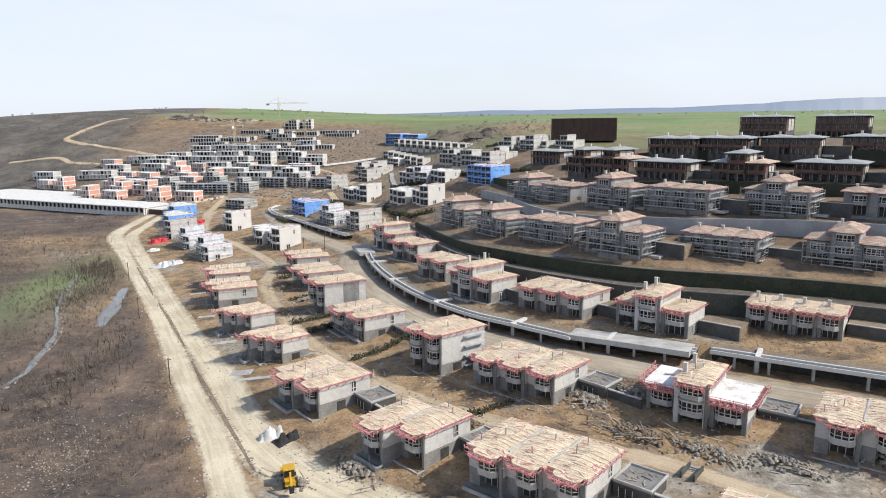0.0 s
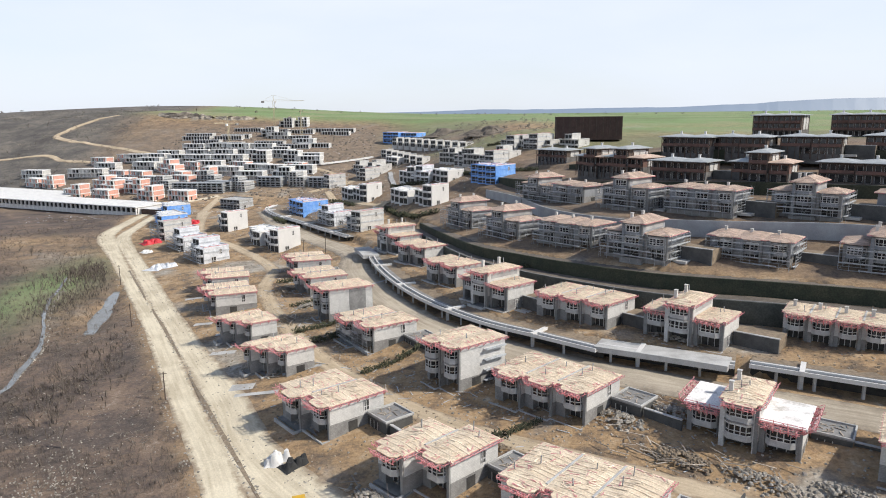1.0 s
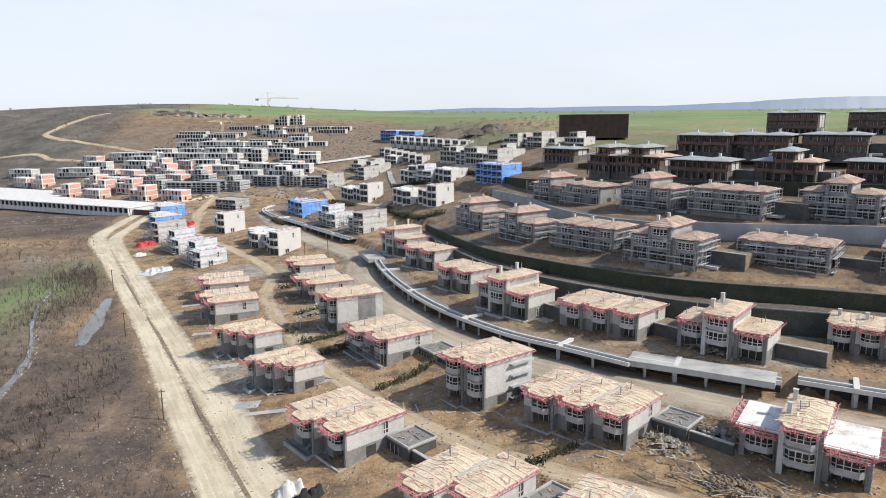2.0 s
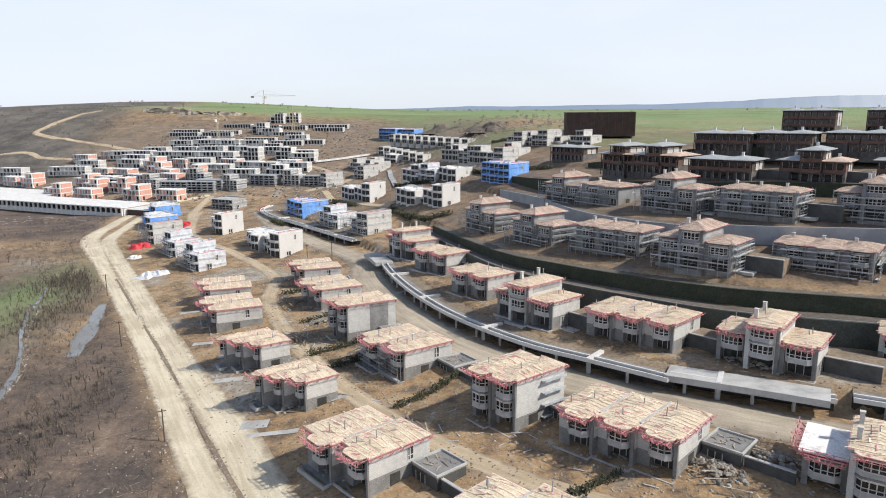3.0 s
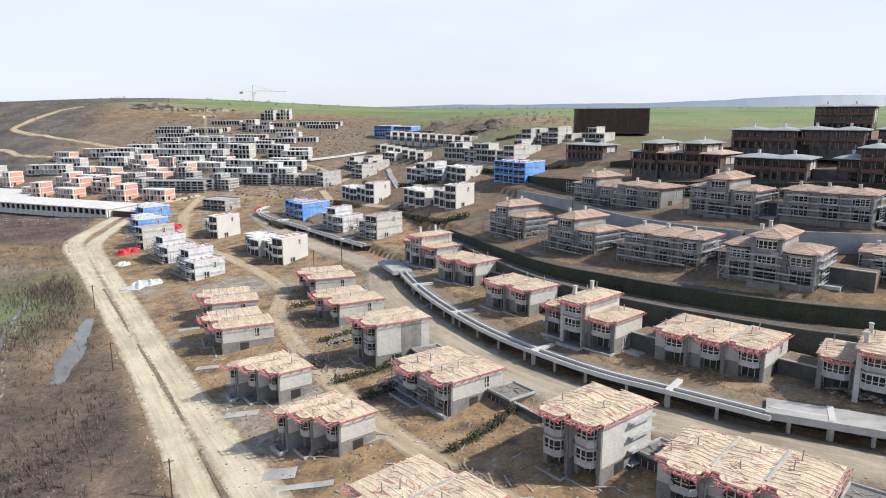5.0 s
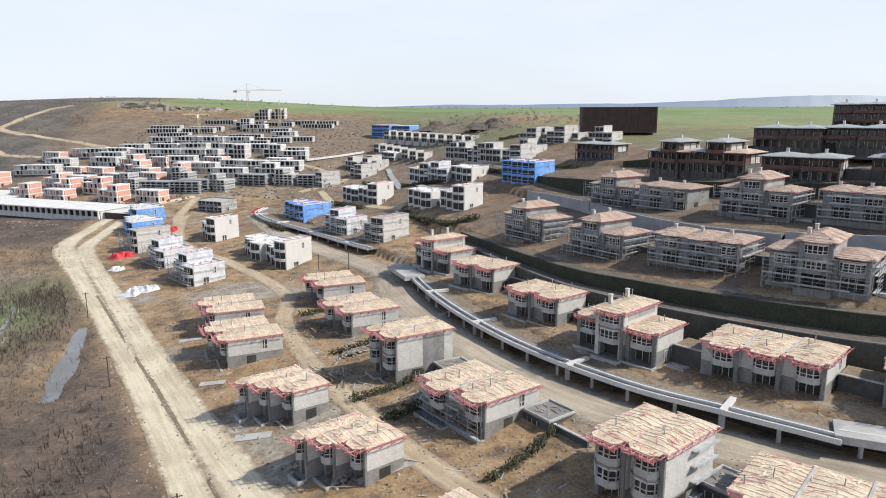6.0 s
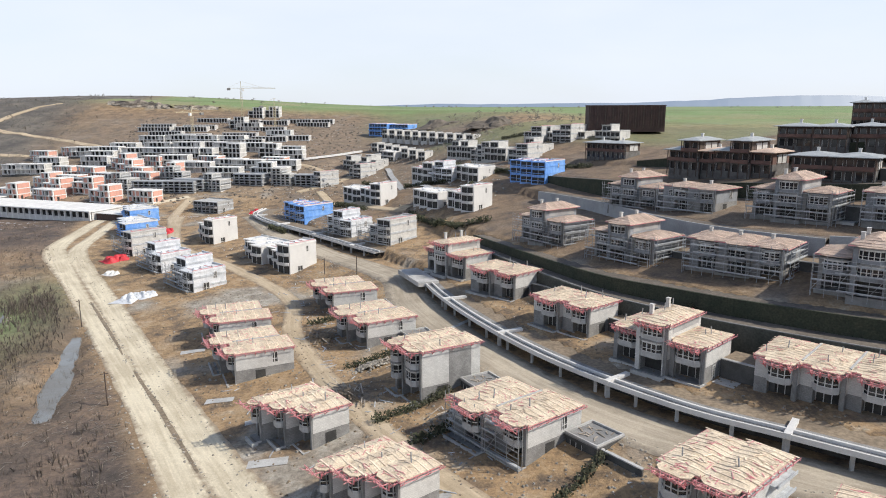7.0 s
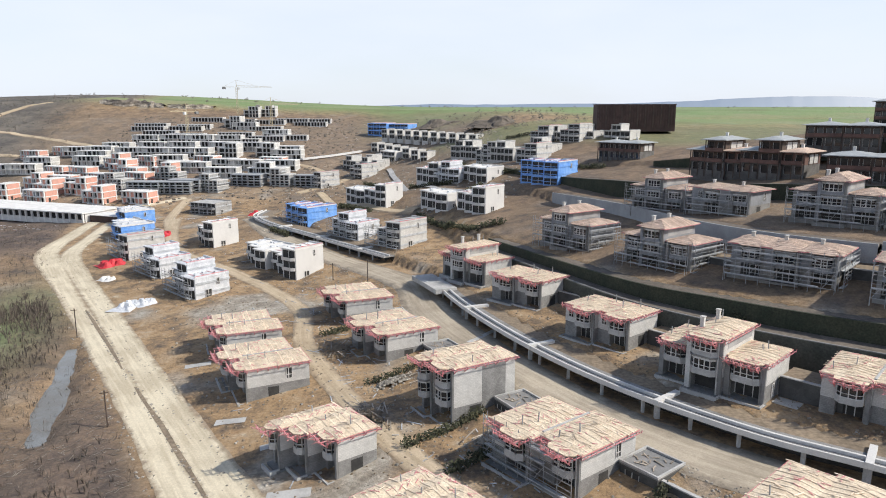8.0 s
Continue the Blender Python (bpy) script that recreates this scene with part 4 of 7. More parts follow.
def unit(h, x0, x1, ya, yb, st, red, seed, upper, front, out=1.3, less=0.0, slab=False, rise=0.36, litter=1.0, bay_width=3.5, lights=3, side=0.0):
    """One dwelling of a row: walls, a column of bays near its outer corner, piers, roof and formwork. Side: how much of its side wall stands clear of its neighbour."""
    w = x1 - x0
    bw = min(bay_width, w - 1.5)
    xc = x1 - 0.75 - bw / 2 if w < 8 else (x0 + x1) / 2
    z = walls(h, x0, x1, ya, yb, st, upper, less=less, niche=(xc - bw / 2, xc + bw / 2))
    for q in range(1, st):
        bay(h, xc, ya - 0.02, STOREY * q + 0.05 - less * 0.4 * (q - 1), bw, out, front)
    opening(h, xc - bw * 0.48, xc + bw * 0.48, ya + 1.4, 0.05, 2.6, lights=lights)
    part("pier", Shape().box(x1 - 0.55, x1 - 0.021, ya - 0.3, ya - 0.021, -2, z - 0.3), "concrete", h)
    if w - bw > 3.2:
        window_unit(h, xc - bw / 2 - 1.9, xc - bw / 2 - 0.7, ya - 0.12, STOREY + 0.7, STOREY + 2.2, 2)
    if slab:
        part("roof_slab", Shape().box(x0 - 0.6, x1 + 0.5, ya - 0.8, yb + 0.6, z + 0.004, z + 0.3), "white_slab", h, "bare pale concrete roof slab")
        for ax, ay, bx, by, nx, ny in ((x1, ya, x1, yb, 1, 0), (x0, ya, x0, yb, -1, 0), (x0, ya, x1, ya, 0, -1)):
            brackets(h, ax, ay, bx, by, nx, ny, z + 0.2, 1.15, 2.0, 3, 0.4)
    else:
        roof(h, x0, x1, ya, yb, z, over=0.35 if red else 0.8, rise=rise if red else rise * 2.4, seed=seed, worn=not red, bays=[(xc, bw, out)], litter=litter)
    if red:
        part("kerb", Shape().prism([(x0, ya - 1.9), (x1 + 0.2, ya - 1.9), (x1 + 0.2, ya - 0.32), (x1 - 0.1, ya - 0.32), (x1 - 0.1, ya - 1.6), (x0, ya - 1.6)], -1.5, 0.16), "pale_concrete", h, "pale concrete kerb round the terrace")
        zz = z - 0.06
        brackets(h, xc - bw / 2, ya - out, xc + bw / 2, ya - out, 0, -1, zz, 1.05, 1.2, 3)
        brackets(h, xc + bw / 2, ya - out, xc + bw / 2, ya - 0.2, 1, 0, zz, 0.7, 1.1, 1, 0.1)
        if xc - bw / 2 - x0 > 1.0:
            brackets(h, x0, ya, xc - bw / 2 - 0.3, ya, 0, -1, zz, 0.8, 1.2, 2, 0.1)
        if side:
            brackets(h, x1, ya, x1, ya + side, 1, 0, zz, 0.62, 1.9, 1, 0.5 if side > 5 else 0.1)
    return z


def stepped_house(label, group, units, red=True, seed=1, upper="block", front="pale_concrete", ridge=True, chimneys=False, litter=1.0, out=1.3, side_window=True):
    """Joined dwellings of two storeys, each stepped against the last. Units: x0, x1, front, back."""
    h = thing("house", label, "house", group)
    before = None
    for k, (x0, x1, ya, yb) in enumerate(units):
        side = yb - ya if before is None else max(0.0, before - ya - 0.4)
        z = unit(h, x0, x1, ya, yb, 2, red, seed * 7 + k, upper, front, out, litter=litter, side=side)
        if chimneys:
            chimney(h, (x0 + x1) / 2 - 1.0, (ya + yb) * 0.55, z + 0.6, 1.1)
        if k and ridge:
            part("party_wall", Shape().box(x1 - 0.16, x1 + 0.16, max(ya, before) + 0.6, yb + 0.3, z - 0.2, z + 0.4), "pale_concrete", h, "pale party wall head rising through the roof")
        before = ya
    x0, x1, ya, yb = units[0]
    d = yb - ya
    if side_window:
        side_opening(h, 0.02, ya + d * 0.62, ya + d * 0.62 + 1.1, STOREY + 0.5, STOREY + 2.5)
    side_opening(h, 0.0, ya + d * 0.32, ya + d * 0.32 + 1.9, -0.1, 2.4, False)
    return h


def tower_house(label, group, length=17.0, depth=10.5, red=True, seed=2, upper="block", front="pale_concrete", slabs=False):
    """A three-storey middle with lower wings at both sides."""
    h = thing("house", label, "house", group)
    a, b = -length * 0.35, -length * 0.68
    blocks = ((a + 0.02, 0.0, 0.6, depth - 1.0, 2), (b, a, -0.6, depth, 3), (-length, b - 0.02, 1.4, depth - 0.5, 2))
    for k, (xa, xb, ya, yb, st) in enumerate(blocks):
        z = unit(h, xa, xb, ya, yb, st, red, seed * 5 + k, upper, front, 1.2, 0.5 if st == 3 else 0.0, slabs and st == 2, 0.6 if st == 3 else 0.4, 0.6, (xb - xa) * 0.72, 0 if k == 1 else 3, (yb - ya) if k < 2 else 0.0)
        part("pier", Shape().box(xa + 0.03, xa + 0.8, ya - 0.55, ya - 0.021, -2, z - 0.3), "concrete" if st == 2 else upper, h)
        part("pier", Shape().box(xb - 0.7, xb - 0.56, ya - 0.55, ya - 0.021, -2, z - 0.3), "concrete" if st == 2 else upper, h)
        if st == 3:
            part("block_panel", Shape().box(xb + 0.021, xb + 0.06, ya + 1.2, yb - 0.9, 2 * STOREY + 0.9, z - 0.25), "spandrel", h, "grey unrendered block panel")
            for c in (ya + 3.0, yb - 2.5):
                chimney(h, xa + 0.7, c, z + 0.8, 1.2)
    side_opening(h, 0.02, depth * 0.28, depth * 0.28 + 0.9, 0.0, 2.5)
    side_opening(h, 0.02, depth * 0.52, depth * 0.52 + 0.9, 0.0, 2.5)
    return h


def tall_house(label, group, length=8.6, depth=11.5, seed=3, boards=False):
    """A narrow three-storey house with a column of bays at its corner and a long plain side wall."""
    h = thing("house", label, "house", group)
    z = unit(h, -4.8, 0, 0, depth, 3, True, seed * 3, "block", "pale_concrete", 1.5, side=depth)
    unit(h, -length, -4.82, -1.0, depth - 1.0, 3, True, seed * 3 + 1, "block", "pale_concrete", 1.5, side=0.8)
    if boards:
        for q in range(4):
            zz = 1.4 + 2.1 * q
            part("ledge", Shape().box(0.021, 0.95, depth * 0.5, depth * 0.96, zz, zz + 0.14).box(0.85, 0.95, depth * 0.5, depth * 0.96, zz + 0.14, zz + 0.4), "plank", h, "pale scaffold boards fixed along the wall")
    else:
        part("block_panel", Shape().box(0.021, 0.06, depth * 0.45, depth * 0.84, STOREY - 0.25, z - 0.3), "cblock", h, "grey unrendered block panel")
    side_opening(h, 0.0, depth * 0.25, depth * 0.25 + 2.2, 0.0, 2.5, False)
    return h


def stand(ob, x, y, z, yaw):
    ob.matrix_basis = pose(x, y, z, 0, 0, yaw)
    return ob


STATE = "grey block house with bare timber roof, red formwork"
PLOT, ABOVE = "houses on the hillside plots", "houses on the upper plots"
UPPER = "grey block house with a bare timber hipped roof"
KINDS = {
    "t": stepped_house("two-storey " + STATE, PLOT, [(-7, 0, 0, 11), (-14.5, -7.02, -1.7, 9.6)], seed=1),
    "q": stepped_house("deeply stepped two-storey " + STATE, PLOT, [(-6, 0, 0, 10), (-12, -6.02, -3.6, 7.2)], seed=2),
    "n": stepped_house("saw-toothed two-storey " + STATE, PLOT, [(-3.9, 0, 0, 6.2), (-7.7, -3.92, -2.6, 6.0), (-10.6, -7.72, -5.0, 5.0)], seed=6, ridge=False, out=1.1, side_window=False),
    "f": stepped_house("three-bay two-storey " + STATE, PLOT, [(-6.2, 0, 0, 10.6), (-12.4, -6.22, -0.9, 10), (-18.6, -12.42, -1.8, 9.4)], seed=4),
    "m": stepped_house("shallow two-storey " + STATE, PLOT, [(-7, 0, 0, 8.4), (-14, -7.02, -0.9, 7.8)], seed=8, ridge=False, side_window=False),
    "g": stepped_house("long four-bay two-storey " + STATE, PLOT, [(-4.7, 0, 0.5, 9), (-9.4, -4.72, 0, 9), (-14.1, -9.42, 0, 9), (-18.8, -14.12, 0.5, 9)], seed=9, chimneys=True, side_window=False, litter=0.6),
    "w": tower_house("three-storey stepped " + STATE, PLOT),
    "v": tower_house("three-storey stepped grey block house, white slab wings, red formwork", PLOT, seed=21, slabs=True),
    "s": tall_house("narrow three-storey " + STATE, PLOT),
    "z": tall_house("narrow three-storey house with boarded side, red formwork", PLOT, 9.6, 11.2, 5, True),
    # the upper rows wear the block with shade mixed into its colour
    "T": stepped_house("two-storey " + UPPER, ABOVE, [(-7.7, 0, 0, 10), (-15.5, -7.72, 0.6, 10)], False, 11, "shade_block", "shade_block", False, True),
    "F": stepped_house("long two-storey " + UPPER, ABOVE, [(-6.1, 0, 0.6, 10), (-12.3, -6.12, 0, 10), (-18.5, -12.32, 0.6, 10)], False, 12, "shade_block", "shade_block", False, True),
    "W": tower_house("stepped three-storey " + UPPER, ABOVE, red=False, seed=13, upper="shade_block", front="shade_block"),
}
used = set()


def place(kind, x, y, z, yaw):
    src = KINDS[kind]
    if kind not in used:
        used.add(kind)
        return stand(src, x, y, z, yaw)
    return copy_thing(src, pose(x, y, z, 0, 0, yaw))


# Each plot: kind, the corner's x and y, the ground there, and the turn in degrees
VALLEY_ROW = [("t", -74.5, 214.5, 3.2, -73), ("t", -66.7, 194.3, 3.2, -69), ("n", -49.4, 167.2, 3.3, -58), ("n", -36.5, 146.7, 3.4, -55),
              ("t", -23, 118.2, 3.5, -51), ("q", -2.9, 98.9, 3.6, -47), ("f", 19.3, 84, 4, -40), ("t", 43, 65, 4, -38)]
SECOND_ROW = [("t", -51.2, 231.3, 4.8, -73), ("t", -42.1, 205.2, 5.2, -66), ("s", -32.2, 178, 5.5, -65), ("t", -18.8, 155.6, 5.6, -57),
              ("z", -0.3, 132.6, 5.6, -54), ("f", 20.4, 117.2, 5.9, -45), ("v", 49.5, 103.5, 5.4, -36), ("f", 74, 89, 6.0, -36)]
THIRD_ROW = [("w", -18, 241, 11, -56), ("m", -8.5, 220, 11.1, -53), ("m", 0.8, 192.3, 11.1, -56), ("w", 12, 168.3, 11.2, -51),
             ("f", 32.8, 153.3, 10.9, -48), ("w", 52, 138.5, 11.0, -41), ("g", 82.3, 134, 11.1, -36)]
FOURTH_ROW = [("W", 7, 238, 20, -60), ("W", 19.5, 210, 20.6, -58), ("F", 37, 190, 22.2, -48), ("W", 51, 171, 22.6, -45), ("F", 77.5, 164, 22.0, -40), ("W", 102, 152, 22.0, -38)]
FIFTH_ROW = [("W", 36, 250, 27, -58), ("T", 44, 232, 28.5, -56), ("W", 57, 207, 30.4, -52), ("F", 75, 190.5, 31.2, -46), ("W", 98, 180, 31.3, -42), ("F", 121, 168, 31.5, -40)]
for plot in VALLEY_ROW + SECOND_ROW + THIRD_ROW + FOURTH_ROW + FIFTH_ROW:
    place(*plot)


# ---- terraces, retaining walls and carports ----
def strip_of(index, first, last, lower=0.0):
    return [(x, y, z - lower) for x, y, z in LINES[index][first:last]]


def bank_wall(index, first, last, tall, up, mat, label):
    """A retaining wall that stands before a step in the ground, with a thin coping."""
    pts = [(x, y, z) for x, y, z in LINES[index][first:last]]
    ob, run = wall_run("retaining_wall", [(x, y, z) for x, y, z in pts], -2.2, tall, up, mat, label, "wall", outward=2.7)
    wall_run("ground", pts, 2.0, 0.6, 0.12, "dark_soil", "bare earth ledge behind a retaining wall", "earth", outward=2.198)
    return ob


bank_wall(11, 0, 9, 5.6, 0.1, "shotcrete", "long grey-green sprayed retaining wall, stained and curving")
bank_wall(13, 0, 9, 4.2, 0.3, "netting", "dark green netted retaining wall on the upper step")
bank_wall(16, 6, 11, 3.6, 0.3, "blue_concrete", "pale grey concrete terrace wall with a straight top")
bank_wall(16, 0, 7, 3.6, 0.9, "blue_concrete", "higher pale grey concrete terrace wall")
bank_wall(18, 0, 10, 6.0, 0.2, "netting", "dark netted bank above the scaffolded houses")
bank_wall(20, 0, 8, 4.8, 0.2, "netting", "dark netted bank below the upper villas")
# grey foot and coping pipes along the netted bank
for pts in (strip_of(11, 0, 9), ):
    run = smooth_line(pts, 3.0)
    s = Shape()
    for a, b in zip(run, run[1:]):
        s.bar(a + Vector((-1.7, -1.7, 0.17)), b + Vector((-1.7, -1.7, 0.17)), 0.35, 0.12)
    tagged(part("trim", s, "concrete", None, "thin grey coping along a retaining wall", "structure"), category="coping")


def carport(points, label, bay_step=6.0, width=3.2, fall=2.5):
    """A row of open garages in the bank: parapets and a slab on columns, and a back wall painted near-black as the
    garage shade.
    """
    c = thing("carport", label, "carport", "garages under the terrace")
    run = smooth_line(points, 2.5)
    sides = []
    for i, p in enumerate(run):
        a, b = run[max(i - 1, 0)], run[min(i + 1, len(run) - 1)]
        d = Vector((b.x - a.x, b.y - a.y, 0)).normalized()
        sides.append(Vector((d.y, -d.x, 0)))

    def sweep(o0, o1, z0, z1):
        s, v, f = Shape(), [], []
        for p, sd in zip(run, sides):
            q0, q1 = p + sd * o0, p + sd * o1
            v += [(q0.x, q0.y, p.z + z0), (q0.x, q0.y, p.z + z1), (q1.x, q1.y, p.z + z1), (q1.x, q1.y, p.z + z0)]
        f = [(0, 1, 2, 3), tuple(len(v) - 4 + k for k in (3, 2, 1, 0))]
        for i in range(len(run) - 1):
            f += [(i * 4 + k, i * 4 + (k + 1) % 4, i * 4 + 4 + (k + 1) % 4, i * 4 + 4 + k) for k in range(4)]
        return s.solid(v, f)

    part("parapet", sweep(-0.25, 0.0, -0.45, 0.35), "render", c, "white concrete front parapet")
    part("parapet", sweep(1.35, 1.75, -0.02, 0.42), "render", c, "pale concrete rear parapet")
    part("slab", sweep(0.01, width + 0.3, -0.35, -0.03), "cblock", c)
    part("back_wall", sweep(width, width + 0.25, -fall - 0.6, -0.36), "room_shade", c, "garage back wall with shade painted near-black")
    earth = sweep(width + 0.28, width + 5.2, -0.8, -0.04)
    tagged(part("ground", earth, "soil", None, "bare earth strip behind the garage parapet", "structure"), category="earth")
    gone = 12.0
    for i in range(1, len(run)):
        gone += (run[i] - run[i - 1]).length
        if gone > 27.0:
            gone = 0.0
            d = (run[i] - run[i - 1]).normalized()
            sd = sides[i]
            s = Shape().bar(run[i] - sd * 0.45 + Vector((0, 0, 0.12)), run[i] + sd * (width + 2.2) + Vector((0, 0, 0.12)), 0.9, 0.75)
            part("cross_beam", s, "render", c, "white concrete beam across the parapets")
            q = run[i] + sd * 0.2
            part("pier", Shape().bar(q + d * 0.1 + Vector((0, 0, -fall - 1)), q + d * 0.1 + Vector((0, 0, -0.3)), 0.7), "pale_concrete", c)
    along = 0.0
    for i in range(1, len(run)):
        along += (run[i] - run[i - 1]).length
        if along >= bay_step:
            along = 0.0
            p, sd = run[i], sides[i]
            q = p + sd * 0.35
            part("column", Shape().box(q.x - 0.22, q.x + 0.22, q.y - 0.22, q.y + 0.22, p.z - fall - 1.0, p.z - 0.36), "pale_concrete", c)
    return c


carport([(27.5, 141.2, 10.9), (16, 151.5, 10.9), (5, 162, 10.8), (-8, 181, 10.7), (-18, 203, 10.7), (-26, 229, 10.6), (-30.5, 254, 10.4)], "long curving white parapet over open concrete garages")
carport([(51, 130.5, 11.2), (40, 136, 11.1), (28, 142.5, 11)], "short white ramped parapet over open garages", 5.0)
carport([(124, 91, 11.3), (76, 118, 11.3), (54, 131, 11.2)], "straight white parapet over open concrete garages", 6.0)
carport([(-42, 284, 9.8), (-54, 302, 9.6), (-72, 329, 9.6), (-88, 351, 9.8), (-97, 371, 10), (-96, 388, 10)], "white curved parapet with a hooked end, on columns", 6.0, fall=2.4)
# white ramp slabs by the ends of the garages
for label, pts in (("wide white concrete ramp slab", [(-30, 256, 10.9), (-25, 240, 11.1)]), ("sloping white concrete ramp slab", [(30, 147, 11.3), (42, 140, 11.5), (52, 134, 11.6)])):
    wall_run("pavement", pts, 5.4, 1.1, 0.05, "pale_concrete", label, "ramp", outward=0.25)


# ---- scaffolds ----
def tube(parent, name, a, b, w=0.07, mat="tube"):
    return part(name, Shape().bar(a, b, w), mat, parent)


def scaffold(length, depth, high, label, sides="fs", gap=0.35, wide=0.75):
    """Standards, ledgers and plank decks along the front and one side of a house."""
    sc = thing("scaffold", label, "scaffold", "scaffolds round the houses")
    runs = []
    if "f" in sides:
        runs.append(((-length - gap, -gap - 1.0), (gap, -gap - 1.0), (0, -1)))
    if "s" in sides:
        runs.append(((gap + 0.2, -gap), (gap + 0.2, depth), (1, 0)))
    levels = [0.5 + 1.55 * k for k in range(int(high / 1.55))]
    rng = random.Random(round(length * 10))
    for (ax, ay), (bx, by), (nx, ny) in runs:
        ln = math.hypot(bx - ax, by - ay)
        n = max(2, int(ln / 2.1))
        for i in range(n + 1):
            t = i / n
            x, y = ax + (bx - ax) * t, ay + (by - ay) * t
            for o in (0, wide) if i in (0, n) else (wide, ):
                tube(sc, "standard", (x + nx * o, y + ny * o, -0.9), (x + nx * o, y + ny * o, high + rng.uniform(0.0, 0.8)), 0.075)
        for z in levels:
            tube(sc, "ledger", (ax + nx * wide, ay + ny * wide, z), (bx + nx * wide, by + ny * wide, z), 0.08)
            tube(sc, "guard_rail", (ax + nx * wide, ay + ny * wide, z + 0.9), (bx + nx * wide, by + ny * wide, z + 0.9), 0.07)
            t0, t1 = (0.0, 1.0) if rng.random() < 0.45 else sorted((rng.uniform(0, 0.45), rng.uniform(0.6, 1.0)))
            px, py, qx, qy = ax + (bx - ax) * t0, ay + (by - ay) * t0, ax + (bx - ax) * t1, ay + (by - ay) * t1
            c = Shape()
            c.bar((px + nx * wide / 2, py + ny * wide / 2, z + 0.08), (qx + nx * wide / 2, qy + ny * wide / 2, z + 0.08), wide * 0.8, 0.06)
            c.bar((px + nx * (wide + 0.04), py + ny * (wide + 0.04), z + 0.24), (qx + nx * (wide + 0.04), qy + ny * (wide + 0.04), z + 0.2), 0.06, 0.16)
            part("deck", c, "plank", sc, "grey plank walkway")
        for i in range(0, n, 2):
            t0, t1 = i / n, (i + 1) / n
            lift = rng.choice((0.3, 2.0))
            tube(sc, "brace", (ax + (bx - ax) * t0 + nx * wide, ay + (by - ay) * t0 + ny * wide, lift), (ax + (bx - ax) * t1 + nx * wide, ay + (by - ay) * t1 + ny * wide, lift + 3.2), 0.07)
    return sc


SCAFFOLDS = {
    "f": scaffold(18.5, 10, 6.2, "grey tube scaffold round a two-storey house"),
    "w": scaffold(17.0, 10, 6.2, "grey tube scaffold round a stepped house"),
    "t": scaffold(15.5, 10, 6.2, "grey tube scaffold along a house front", "f"),
}
scaffolded = set()


def put_scaffold(kind, x, y, z, yaw):
    if kind not in scaffolded:
        scaffolded.add(kind)
        return stand(SCAFFOLDS[kind], x, y, z, yaw)
    return copy_thing(SCAFFOLDS[kind], pose(x, y, z, 0, 0, yaw))


for kind, *at in FOURTH_ROW + FIFTH_ROW[:5] + [SECOND_ROW[3]]:
    put_scaffold(kind.lower(), *at)


# ---- finished villas on the upper terraces ----
def villa(label, blocks, depth, group="villas on the upper terraces"):
    """Dark timber-clad storeys with posts, pale parapets and hipped metal roofs. Blocks: x0, x1, front, storeys, roof."""
    h = thing("villa", label, "house", group)
    for x0, x1, y0, st, top in blocks:
        z = st * STOREY
        part("lower_wall", Shape().box(x0, x1, y0, depth, -3, STOREY - 0.2), "stone", h, "dark grey stone ground storey")
        part("upper_wall", Shape().box(x0, x1, y0 + 0.02, depth - 0.02, STOREY - 0.2, z), "rust" if top == "deck" else "brown", h, "dark brown clad upper storey")
        part("side_panel", Shape().box(x1 + 0.004, x1 + 0.06, y0 + 2.5, depth - 1.5, STOREY, z - 0.6), "block", h, "pale panel in the side wall")
        for k in range(3):
            c = y0 + 2.7 + (depth - 4.4 - y0) * k / 2
            part("stud", Shape().box(x1 + 0.061, x1 + 0.18, c - 0.1, c + 0.1, STOREY - 0.2, z), "brown", h)
        n = max(2, int((x1 - x0) / 2.0))
        for i in range(n + 1):
            x = x0 + 0.15 + (x1 - x0 - 0.3) * i / n
            part("post", Shape().box(x - 0.11, x + 0.11, y0 - 1.25, y0 - 1.03, -1.5, z), "brown", h)
        for i in range(n):
            xa, xb = x0 + (x1 - x0) * (i + 0.18) / n, x0 + (x1 - x0) * (i + 0.82) / n
            for q in range(st):
                w = part("window", Shape().box(xa, xb, y0 - 0.035, y0 + 0.015, q * STOREY + 0.3, q * STOREY + 2.4), "glass", h)
                part("window_frame", Shape().box(xa - 0.06, xa + 0.02, y0 - 0.06, y0 - 0.036, q * STOREY + 0.3, q * STOREY + 2.45).box(xb - 0.02, xb + 0.06, y0 - 0.06, y0 - 0.036, q * STOREY + 0.3, q * STOREY + 2.45), "frame", w)
        for q in range(1, st):
            part("balcony", Shape().box(x0 + 0.2, x1 - 0.2, y0 - 1.4, y0 - 0.04, q * STOREY - 0.2, q * STOREY).box(x0 + 0.2, x1 - 0.2, y0 - 1.42, y0 - 1.3, q * STOREY, q * STOREY + 0.85), "rust", h, "red-brown boarded balcony parapet")
        part("roof", Shape().hip(x0 - 1.1, x1 + 1.1, y0 - 1.9, depth + 1.0, z + 0.18, 0.95, 0.2), "zinc" if top == "zinc" else "worn_deck", h, "low hipped grey metal roof" if top == "zinc" else "bare boarded hipped roof")
        xm, ym = (x0 + x1) / 2, (y0 + depth) / 2
        part("chimney", Shape().box(xm - 0.35, xm + 0.35, ym - 0.3, ym + 0.3, z + 0.4, z + 2.0).box(xm - 0.42, xm + 0.42, ym - 0.37, ym + 0.37, z + 2.0, z + 2.12), "render", h)
    return h


